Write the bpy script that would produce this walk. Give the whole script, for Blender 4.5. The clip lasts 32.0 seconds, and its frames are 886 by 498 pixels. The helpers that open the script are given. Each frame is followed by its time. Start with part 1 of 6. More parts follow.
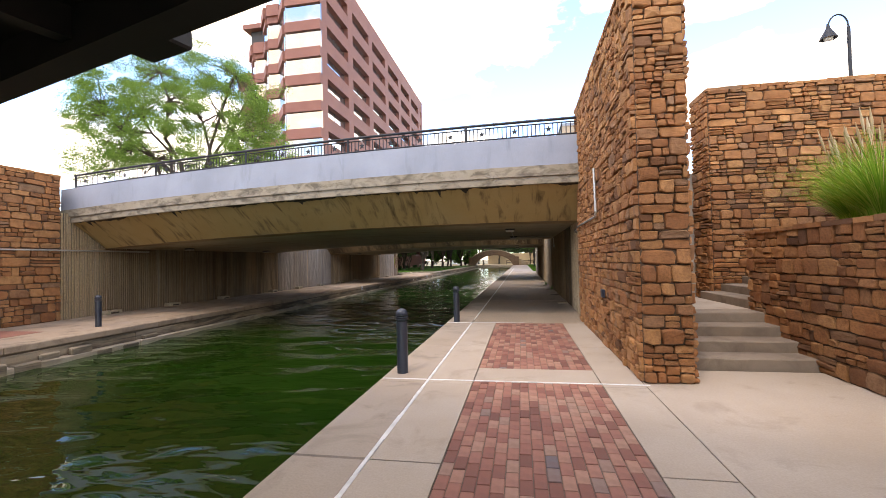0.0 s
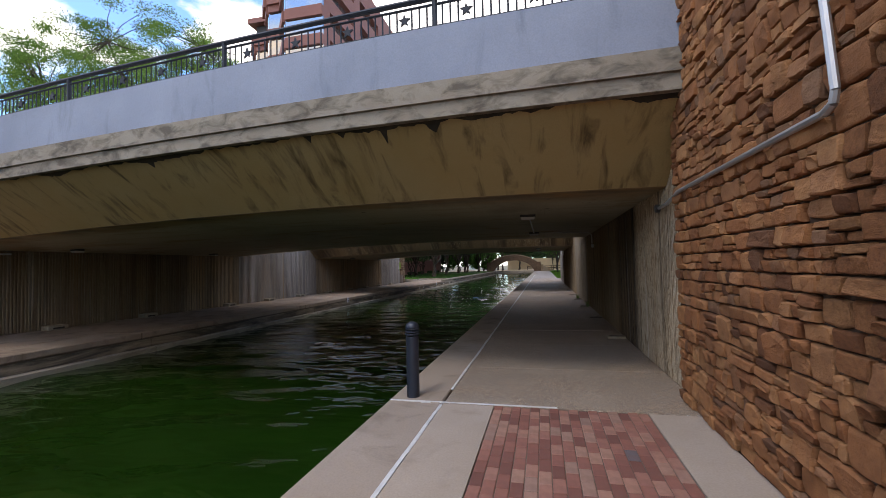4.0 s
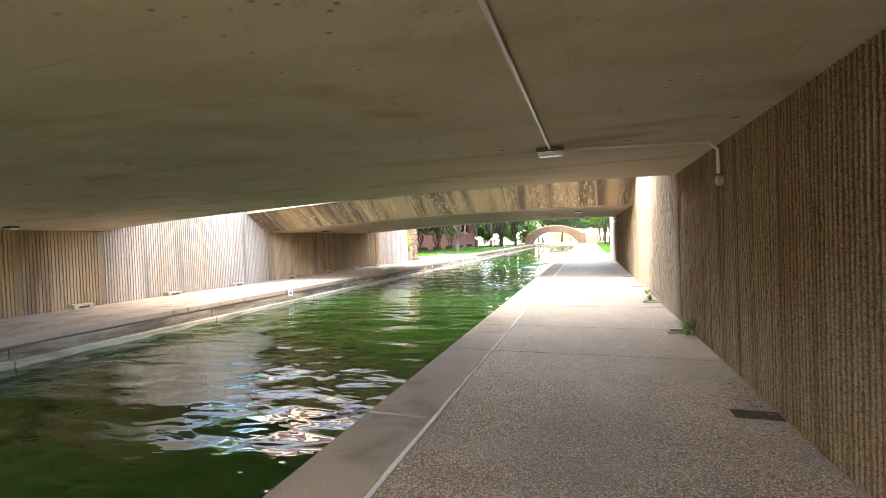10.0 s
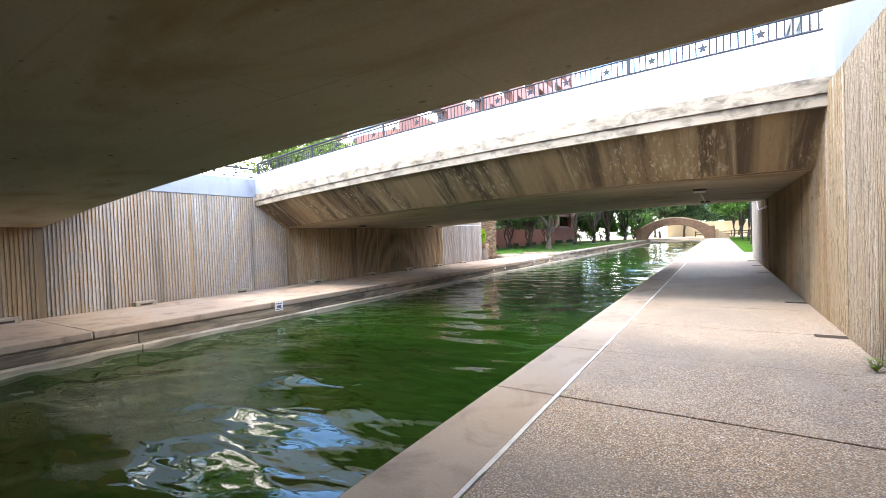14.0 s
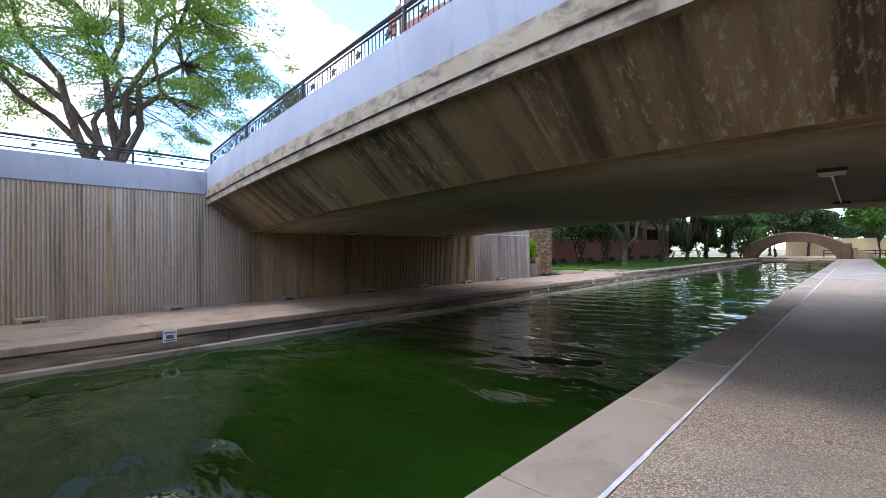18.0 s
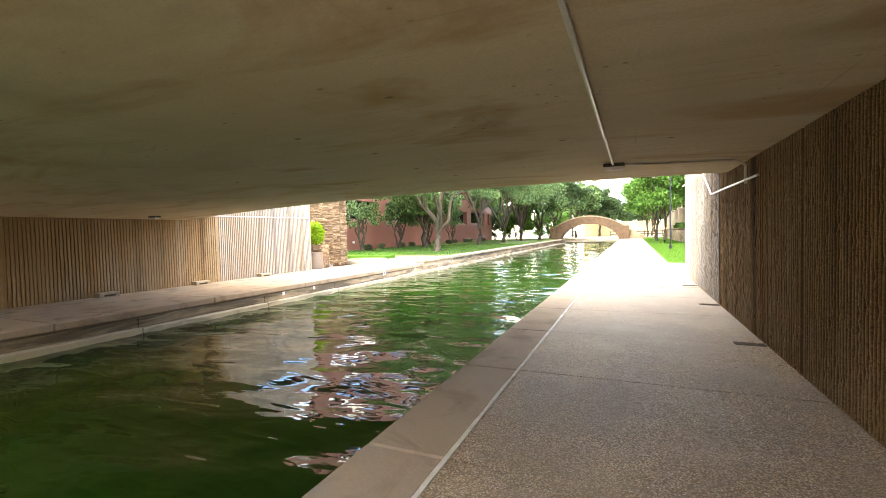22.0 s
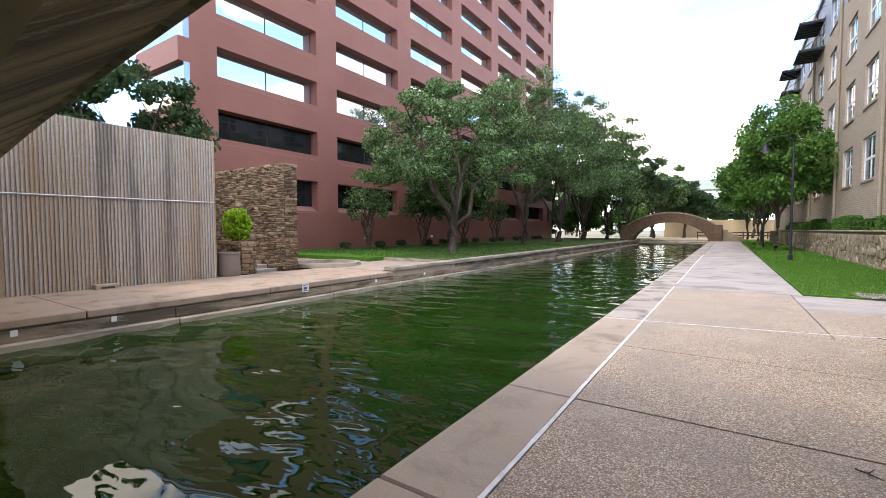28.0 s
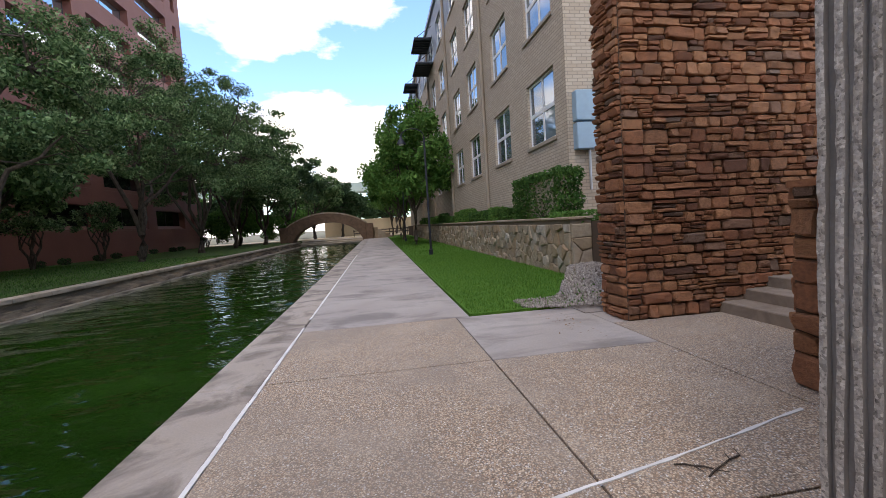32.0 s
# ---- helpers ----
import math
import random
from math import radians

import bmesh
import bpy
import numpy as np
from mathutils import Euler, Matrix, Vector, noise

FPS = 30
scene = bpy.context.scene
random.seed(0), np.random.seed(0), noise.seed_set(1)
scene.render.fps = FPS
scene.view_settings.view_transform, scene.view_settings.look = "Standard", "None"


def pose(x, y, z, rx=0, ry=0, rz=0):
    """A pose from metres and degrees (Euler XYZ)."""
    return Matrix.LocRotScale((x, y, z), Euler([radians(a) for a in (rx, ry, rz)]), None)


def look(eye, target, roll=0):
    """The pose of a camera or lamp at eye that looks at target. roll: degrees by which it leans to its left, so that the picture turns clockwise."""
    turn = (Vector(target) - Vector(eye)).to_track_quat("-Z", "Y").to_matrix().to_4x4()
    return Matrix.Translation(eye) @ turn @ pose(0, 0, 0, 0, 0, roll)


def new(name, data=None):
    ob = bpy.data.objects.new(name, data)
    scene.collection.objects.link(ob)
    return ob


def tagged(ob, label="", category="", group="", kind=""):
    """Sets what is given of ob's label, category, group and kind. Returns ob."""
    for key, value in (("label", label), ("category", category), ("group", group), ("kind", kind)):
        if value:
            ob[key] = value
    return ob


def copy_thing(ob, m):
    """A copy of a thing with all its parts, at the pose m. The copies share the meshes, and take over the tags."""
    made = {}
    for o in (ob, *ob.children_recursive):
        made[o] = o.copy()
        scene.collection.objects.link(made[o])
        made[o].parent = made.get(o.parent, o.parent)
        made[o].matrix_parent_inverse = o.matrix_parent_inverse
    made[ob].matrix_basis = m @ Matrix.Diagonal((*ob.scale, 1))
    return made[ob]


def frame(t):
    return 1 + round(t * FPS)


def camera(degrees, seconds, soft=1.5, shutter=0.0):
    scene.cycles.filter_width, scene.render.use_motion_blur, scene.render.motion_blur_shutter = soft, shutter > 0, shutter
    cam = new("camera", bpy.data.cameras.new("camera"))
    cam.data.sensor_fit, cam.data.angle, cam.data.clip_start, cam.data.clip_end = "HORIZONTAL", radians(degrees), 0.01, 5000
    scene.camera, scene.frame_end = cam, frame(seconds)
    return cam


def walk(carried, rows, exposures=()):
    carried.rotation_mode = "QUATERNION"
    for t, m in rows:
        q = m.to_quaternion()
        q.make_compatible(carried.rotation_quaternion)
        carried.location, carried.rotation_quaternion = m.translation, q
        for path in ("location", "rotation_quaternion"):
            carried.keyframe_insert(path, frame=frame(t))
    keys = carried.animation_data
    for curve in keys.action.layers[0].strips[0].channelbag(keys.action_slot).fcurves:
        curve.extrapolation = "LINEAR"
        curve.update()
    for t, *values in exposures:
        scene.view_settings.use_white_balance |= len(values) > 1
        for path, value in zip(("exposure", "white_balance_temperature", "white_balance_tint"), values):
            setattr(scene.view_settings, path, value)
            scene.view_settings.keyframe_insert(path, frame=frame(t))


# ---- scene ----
cam = camera(91.5, 32.0, 0.75)
PATH = [
    (0, (0.007, -0.000, 1.514), (-0.348, 1.967, 1.567), -1.29),
    (0.5, (-0.012, 0.697, 1.508), (-0.380, 2.662, 1.570), -1.24),
    (1, (-0.029, 1.400, 1.502), (-0.404, 3.363, 1.566), -1.20),
    (1.5, (-0.058, 2.107, 1.495), (-0.443, 4.069, 1.562), -1.24),
    (2, (-0.083, 2.817, 1.491), (-0.469, 4.778, 1.564), -1.23),
    (2.5, (-0.089, 3.526, 1.497), (-0.481, 5.485, 1.569), -1.29),
    (3, (-0.076, 4.233, 1.504), (-0.481, 6.190, 1.577), -1.20),
    (3.5, (-0.067, 4.941, 1.509), (-0.495, 6.893, 1.586), -1.24),
    (4, (-0.067, 5.644, 1.513), (-0.515, 7.592, 1.593), -1.26),
    (4.5, (-0.052, 6.345, 1.514), (-0.513, 8.289, 1.594), -1.21),
    (6.5, (0.096, 9.192, 1.510), (-0.436, 11.120, 1.560), -1.52),
    (7, (0.082, 9.930, 1.508), (-0.463, 11.854, 1.542), -1.69),
    (7.5, (0.077, 10.669, 1.503), (-0.474, 12.592, 1.523), -1.82),
    (8, (0.071, 11.402, 1.498), (-0.496, 13.320, 1.506), -1.93),
    (8.5, (0.066, 12.130, 1.501), (-0.521, 14.042, 1.499), -1.89),
    (9, (0.064, 12.857, 1.506), (-0.544, 14.762, 1.494), -1.99),
    (9.5, (0.071, 13.579, 1.506), (-0.555, 15.478, 1.482), -1.98),
    (10, (0.085, 14.307, 1.498), (-0.556, 16.201, 1.460), -2.10),
    (10.5, (0.100, 15.044, 1.490), (-0.554, 16.933, 1.450), -2.09),
    (11, (0.107, 15.772, 1.488), (-0.566, 17.655, 1.451), -2.14),
    (11.5, (0.108, 16.487, 1.488), (-0.606, 18.354, 1.449), -2.15),
    (12, (0.117, 17.192, 1.486), (-0.637, 19.044, 1.446), -2.08),
    (12.5, (0.128, 17.898, 1.480), (-0.691, 19.722, 1.441), -2.18),
    (13, (0.133, 18.604, 1.476), (-0.764, 20.391, 1.448), -2.38),
    (13.5, (0.127, 19.296, 1.481), (-0.867, 21.031, 1.447), -2.54),
    (14, (0.106, 19.982, 1.489), (-0.973, 21.665, 1.446), -2.22),
    (14.5, (0.077, 20.680, 1.492), (-1.092, 22.302, 1.441), -2.34),
    (15, (0.047, 21.348, 1.491), (-1.215, 22.898, 1.445), -2.13),
    (15.5, (0.000, 21.934, 1.491), (-1.360, 23.400, 1.464), -2.00),
    (17.5, (-0.044, 24.587, 1.494), (-1.496, 25.962, 1.514), -0.86),
    (18, (-0.079, 25.250, 1.493), (-1.462, 26.695, 1.506), -0.56),
    (18.5, (-0.099, 25.916, 1.491), (-1.409, 27.427, 1.493), -0.34),
    (19, (-0.107, 26.612, 1.487), (-1.355, 28.174, 1.475), -0.03),
    (19.5, (-0.116, 27.357, 1.488), (-1.296, 28.971, 1.462), -0.20),
    (20, (-0.118, 28.139, 1.495), (-1.220, 29.808, 1.457), -0.38),
    (20.5, (-0.096, 28.911, 1.504), (-1.092, 30.644, 1.450), -0.57),
    (21, (-0.062, 29.647, 1.513), (-0.947, 31.440, 1.444), -0.96),
    (21.5, (-0.042, 30.368, 1.518), (-0.848, 32.197, 1.445), -1.27),
    (22, (-0.041, 31.093, 1.516), (-0.845, 32.923, 1.444), -1.37),
    (22.5, (-0.040, 31.821, 1.510), (-0.853, 33.647, 1.435), -1.36),
    (23, (-0.034, 32.547, 1.506), (-0.881, 34.358, 1.429), -1.36),
    (23.5, (-0.030, 33.265, 1.507), (-0.948, 35.040, 1.430), -1.15),
    (24, (-0.029, 33.967, 1.511), (-1.039, 35.692, 1.440), -1.03),
    (24.5, (-0.028, 34.672, 1.518), (-1.169, 36.313, 1.445), -0.68),
    (26.5, (-0.175, 37.678, 1.491), (-1.566, 39.114, 1.410), -0.36),
    (27, (-0.155, 38.401, 1.487), (-1.482, 39.895, 1.399), -0.22),
    (27.5, (-0.136, 39.125, 1.485), (-1.373, 40.694, 1.389), -0.05),
    (28, (-0.099, 39.832, 1.484), (-1.195, 41.503, 1.396), -0.07),
    (28.5, (-0.061, 40.527, 1.486), (-0.992, 42.295, 1.405), -0.43),
    (29, (-0.038, 41.230, 1.491), (-0.812, 43.073, 1.417), -0.25),
    (29.5, (-0.011, 41.957, 1.500), (-0.646, 43.852, 1.436), -0.40),
    (30, (0.028, 42.710, 1.506), (-0.433, 44.655, 1.451), -0.77),
    (30.5, (0.051, 43.469, 1.505), (-0.214, 45.450, 1.450), -1.57),
    (31, (0.046, 44.207, 1.500), (-0.021, 46.205, 1.427), -2.20),
    (31.5, (0.037, 44.935, 1.497), (0.138, 46.930, 1.404), -2.94),
    (32, (0.036, 45.678, 1.500), (0.329, 47.653, 1.379), -3.58),
]
# stops, kelvin and tint as the clip's own camera adapts
EXPOSURES = [
    (0, 0.56, 8200, 17), (1, -0.88, 6350, 17), (2, -0.93, 6250, 17), (4, -0.27, 6850, 15), (4.5, -0.03, 6500, 17), (6.5, 1.42, 7350, 15),
    (7, 2.2, 8150, 16), (8, 2.67, 8450, 15), (9, 3.02, 8250, 13), (10, 3.37, 7550, 11), (11, 3.47, 7150, 11), (12, 3.47, 6550, 10),
    (13, 2.82, 6650, 10), (14, 2.17, 6950, 12), (15, 1.47, 7450, 14), (15.5, 0.97, 7100, 14), (17.5, 0.67, 6500, 14), (18, 0.72, 6500, 14),
    (19, 1.1, 6850, 14), (20, 2.22, 8050, 14), (21, 2.82, 8850, 13), (22, 3.02, 8750, 10), (23, 3.12, 7650, 7), (24, 2.94, 6950, 8),
    (24.5, 2.62, 6950, 8), (26.5, 1.97, 7400, 15), (27, 1.6, 7500, 12), (28, 0.79, 7300, 15), (30, 0.17, 7300, 17), (32, -0.24, 7100, 17),
]
walk(cam, [(t, look(eye, target, roll)) for t, eye, target, roll in PATH], EXPOSURES)

# ---------------------------------------------------------------- world and sun
SUN_ELEVATION, SUN_TURN = radians(58), radians(205)
world = bpy.data.worlds.new("world")
scene.world = world
world.use_nodes = True
wn, wl = world.node_tree.nodes, world.node_tree.links
sky = wn.new("ShaderNodeTexSky")
sky.sky_type = "NISHITA"
sky.sun_disc = False
sky.sun_elevation, sky.sun_rotation = SUN_ELEVATION, SUN_TURN
sky.air_density, sky.dust_density = 1.0, 0.6
background = wn["Background"]
background.inputs["Strength"].default_value = 0.15
coord = wn.new("ShaderNodeTexCoord")
cloud_map = wn.new("ShaderNodeMapping")
cloud_map.inputs["Scale"].default_value = (1.0, 1.0, 2.2)
cloud_map.inputs["Location"].default_value = (7.7, 0.6, 3.3)
cloud = wn.new("ShaderNodeTexNoise")
cloud.inputs["Scale"].default_value, cloud.inputs["Detail"].default_value = 2.6, 8
cloud.inputs["Roughness"].default_value = 0.56
cover = wn.new("ShaderNodeValToRGB")
cover.color_ramp.elements[0].position, cover.color_ramp.elements[1].position = 0.475, 0.555
cloud_mix = wn.new("ShaderNodeMixRGB")
cloud_mix.inputs["Color2"].default_value = (15.6, 15.3, 15.0, 1)
wl.new(coord.outputs["Generated"], cloud_map.inputs["Vector"])
wl.new(cloud_map.outputs["Vector"], cloud.inputs["Vector"])
wl.new(cloud.outputs["Fac"], cover.inputs["Fac"])
wl.new(cover.outputs["Color"], cloud_mix.inputs["Fac"])
clear = wn.new("ShaderNodeMixRGB")
clear.blend_type = "MULTIPLY"
clear.inputs["Fac"].default_value = 1.0
clear.inputs["Color2"].default_value = (2.3, 3.0, 3.6, 1)
wl.new(sky.outputs["Color"], clear.inputs["Color1"])
wl.new(clear.outputs["Color"], cloud_mix.inputs["Color1"])
wl.new(cloud_mix.outputs["Color"], background.inputs["Color"])

sun = new("sun", bpy.data.lights.new("sun", "SUN"))
sun.data.energy, sun.data.angle, sun.data.color = 1.1, radians(12), (1.0, 0.95, 0.88)
to_sun = Vector((math.sin(SUN_TURN) * math.cos(SUN_ELEVATION), math.cos(SUN_TURN) * math.cos(SUN_ELEVATION), math.sin(SUN_ELEVATION)))
sun.matrix_world = look(to_sun * 60, (0, 0, 0))

# ---------------------------------------------------------------- materials


class Shade:
    """A node material under construction."""

    def __init__(self, name, rough=0.8, metal=0.0, spec=0.3):
        self.mat = bpy.data.materials.new(name)
        self.mat.use_nodes = True
        self.nt = self.mat.node_tree
        self.bsdf = self.nt.nodes["Principled BSDF"]
        self.bsdf.inputs["Roughness"].default_value = rough
        self.bsdf.inputs["Metallic"].default_value = metal
        self.bsdf.inputs["Specular IOR Level"].default_value = spec
        self.where = self.add("ShaderNodeTexCoord").outputs["Object"]

    def add(self, kind, **values):
        node = self.nt.nodes.new(kind)
        for key, value in values.items():
            node.inputs[key].default_value = value
        return node

    def join(self, a, b):
        self.nt.links.new(a, b)

    def space(self, scale):
        node = self.add("ShaderNodeMapping", Scale=scale)
        self.join(self.where, node.inputs["Vector"])
        return node.outputs["Vector"]

    def noise(self, scale, detail=5.0, rough=0.55, stretch=None, warp=0.0):
        node = self.add("ShaderNodeTexNoise", Scale=scale, Detail=detail, Roughness=rough, Distortion=warp)
        self.join(self.space(stretch) if stretch else self.where, node.inputs["Vector"])
        return node.outputs["Fac"]

    def cells(self, scale, feature="F1", stretch=None):
        node = self.add("ShaderNodeTexVoronoi", Scale=scale)
        node.feature = feature
        self.join(self.space(stretch) if stretch else self.where, node.inputs["Vector"])
        return node

    def ramp(self, fac, stops):
        node = self.add("ShaderNodeValToRGB")
        while len(node.color_ramp.elements) < len(stops):
            node.color_ramp.elements.new(0.5)
        for element, (at, colour) in zip(node.color_ramp.elements, stops):
            element.position = at
            element.color = (*colour, 1) if len(colour) == 3 else colour
        self.join(fac, node.inputs["Fac"])
        return node.outputs["Color"]

    def grey(self, fac, low, high, a=0.0, b=1.0):
        return self.ramp(fac, [(low, (a, a, a)), (high, (b, b, b))])

    def mix(self, fac, a, b, mode="MIX"):
        node = self.add("ShaderNodeMixRGB")
        node.blend_type = mode
        for value, socket in ((fac, "Fac"), (a, "Color1"), (b, "Color2")):
            if isinstance(value, (int, float)):
                node.inputs[socket].default_value = value
            elif isinstance(value, tuple):
                node.inputs[socket].default_value = (*value, 1)
            else:
                self.join(value, node.inputs[socket])
        return node.outputs["Color"]

    def random(self):
        """One random number for each piece, whether it is an object or an island of a joined mesh."""
        a = self.add("ShaderNodeObjectInfo").outputs["Random"]
        b = self.add("ShaderNodeNewGeometry").outputs["Random Per Island"]
        total = self.add("ShaderNodeMath")
        self.join(a, total.inputs[0])
        self.join(b, total.inputs[1])
        part_of = self.add("ShaderNodeMath")
        part_of.operation = "FRACT"
        self.join(total.outputs[0], part_of.inputs[0])
        return part_of.outputs[0]

    def colour(self, value):
        if isinstance(value, tuple):
            self.bsdf.inputs["Base Color"].default_value = (*value, 1)
        else:
            self.join(value, self.bsdf.inputs["Base Color"])
        return self

    def rough(self, value):
        self.join(value, self.bsdf.inputs["Roughness"])
        return self

    def bump(self, height, strength=0.5, distance=0.01):
        node = self.add("ShaderNodeBump", Strength=strength, Distance=distance)
        self.join(height, node.inputs["Height"])
        old = self.bsdf.inputs["Normal"].links
        if old:
            self.join(old[0].from_socket, node.inputs["Normal"])
        self.join(node.outputs["Normal"], self.bsdf.inputs["Normal"])
        return self


def concrete(name, base, stain, light, scale=1.0, streak=None, stain_at=(0.45, 0.75), bump=0.35):
    """Weathered concrete: broad tone, stains (drawn out along `streak`), fine grain and pits."""
    s = Shade(name, 0.85)
    broad = s.noise(0.9 * scale, 4)
    tone = s.mix(s.grey(broad, 0.3, 0.7), base, light)
    marks = s.noise(1.7 * scale, 7, 0.62, streak, 0.6)
    tone = s.mix(s.grey(marks, *stain_at, 0, 0.85), tone, stain)
    fine = s.noise(60 * scale, 3)
    tone = s.mix(s.grey(fine, 0.3, 0.75, 0, 0.3), tone, tuple(0.55 * c for c in base))
    s.colour(tone)
    s.bump(s.noise(18, 6), bump * 0.6, 0.02)
    s.bump(fine, bump, 0.004)
    return s.mat


def plain(name, colour, rough=0.5, metal=0.0, spec=0.4, wear=0.25, scale=6.0):
    s = Shade(name, rough, metal, spec)
    spots = s.noise(scale, 5)
    s.colour(s.mix(s.grey(spots, 0.35, 0.75, 0, wear), colour, tuple(0.5 * c + 0.02 for c in colour)))
    s.bump(s.noise(scale * 12, 3), 0.12, 0.004)
    return s.mat


walk_concrete = concrete("walk_concrete", (0.372, 0.296, 0.228), (0.22, 0.167, 0.129), (0.433, 0.357, 0.289), 1.0, None, (0.55, 0.8))
curb_concrete = concrete("curb_concrete", (0.327, 0.255, 0.194), (0.182, 0.141, 0.106), (0.372, 0.3, 0.239), 1.0, None, (0.52, 0.74))
old_curb = concrete("old_curb", (0.31, 0.26, 0.215), (0.12, 0.10, 0.085), (0.38, 0.33, 0.285), 1.0, None, (0.46, 0.62))
grey_concrete = concrete("grey_concrete", (0.296, 0.257, 0.23), (0.164, 0.144, 0.133), (0.39, 0.351, 0.32), 0.7, (0.7, 1.2, 1), (0.47, 0.66))
canal_concrete = concrete("canal_concrete", (0.285, 0.217, 0.146), (0.038, 0.033, 0.027), (0.36, 0.285, 0.203), 0.9, (0.3, 0.3, 2.2), (0.40, 0.58), 0.6)
ledge_concrete = concrete("ledge_concrete", (0.338, 0.277, 0.203), (0.105, 0.086, 0.06), (0.413, 0.352, 0.277), 1.0, (0.4, 0.4, 1.6), (0.48, 0.68), 0.6)
terrace_concrete = concrete("terrace_concrete", (0.34, 0.24, 0.17), (0.141, 0.1, 0.07), (0.385, 0.296, 0.222), 0.9, None, (0.50, 0.72))
band_concrete = concrete("band_concrete", (0.27, 0.221, 0.162), (0.09, 0.072, 0.052), (0.333, 0.284, 0.216), 2.4, (0.7, 0.7, 1.4), (0.46, 0.64), 0.5)
haunch_concrete = concrete("haunch_concrete", (0.42, 0.283, 0.108), (0.08, 0.052, 0.024), (0.45, 0.325, 0.15), 1.1, (2.2, 0.5, 0.5), (0.53, 0.70), 0.4)


def streaked_beam(name, base, dark, light, flake):
    """Old form-board concrete: broad dark and pale runs down the slope, with flaked pale scabs."""
    s = Shade(name, 0.88)
    tone = s.mix(s.grey(s.noise(0.9, 5, 0.6, (1.9, 0.2, 0.2), 0.3), 0.42, 0.60), base, dark)
    tone = s.mix(s.grey(s.noise(1.3, 6, 0.65, (3.0, 0.22, 0.22), 0.3), 0.54, 0.68, 0, 0.8), tone, light)
    scab = s.grey(s.noise(9, 7, 0.75, (1.6, 0.5, 0.5), 0.35), 0.52, 0.63)
    where = s.grey(s.noise(0.55, 4, 0.6, (1.2, 0.6, 0.6)), 0.46, 0.58)
    tone = s.mix(s.mix(1.0, scab, where, "MULTIPLY"), tone, flake)
    fine = s.noise(55, 4)
    tone = s.mix(s.grey(fine, 0.3, 0.75, 0, 0.4), tone, tuple(0.5 * c for c in base))
    s.colour(tone)
    s.bump(scab, 0.6, 0.012)
    s.bump(s.noise(16, 6, 0.6, (2, 0.5, 0.5)), 0.4, 0.02)
    s.bump(fine, 0.4, 0.004)
    return s.mat


haunch_dark_concrete = streaked_beam("haunch_dark_concrete", (0.32, 0.224, 0.12), (0.08, 0.056, 0.034), (0.464, 0.36, 0.216), (0.576, 0.48, 0.32))
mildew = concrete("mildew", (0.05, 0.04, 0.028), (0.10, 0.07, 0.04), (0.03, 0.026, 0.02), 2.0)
parapet_paint = concrete("parapet_paint", (0.242, 0.261, 0.312), (0.172, 0.187, 0.218), (0.312, 0.335, 0.398), 0.9, (2.2, 2.2, 0.5), (0.55, 0.8), 0.15)
SKEW = 0.072


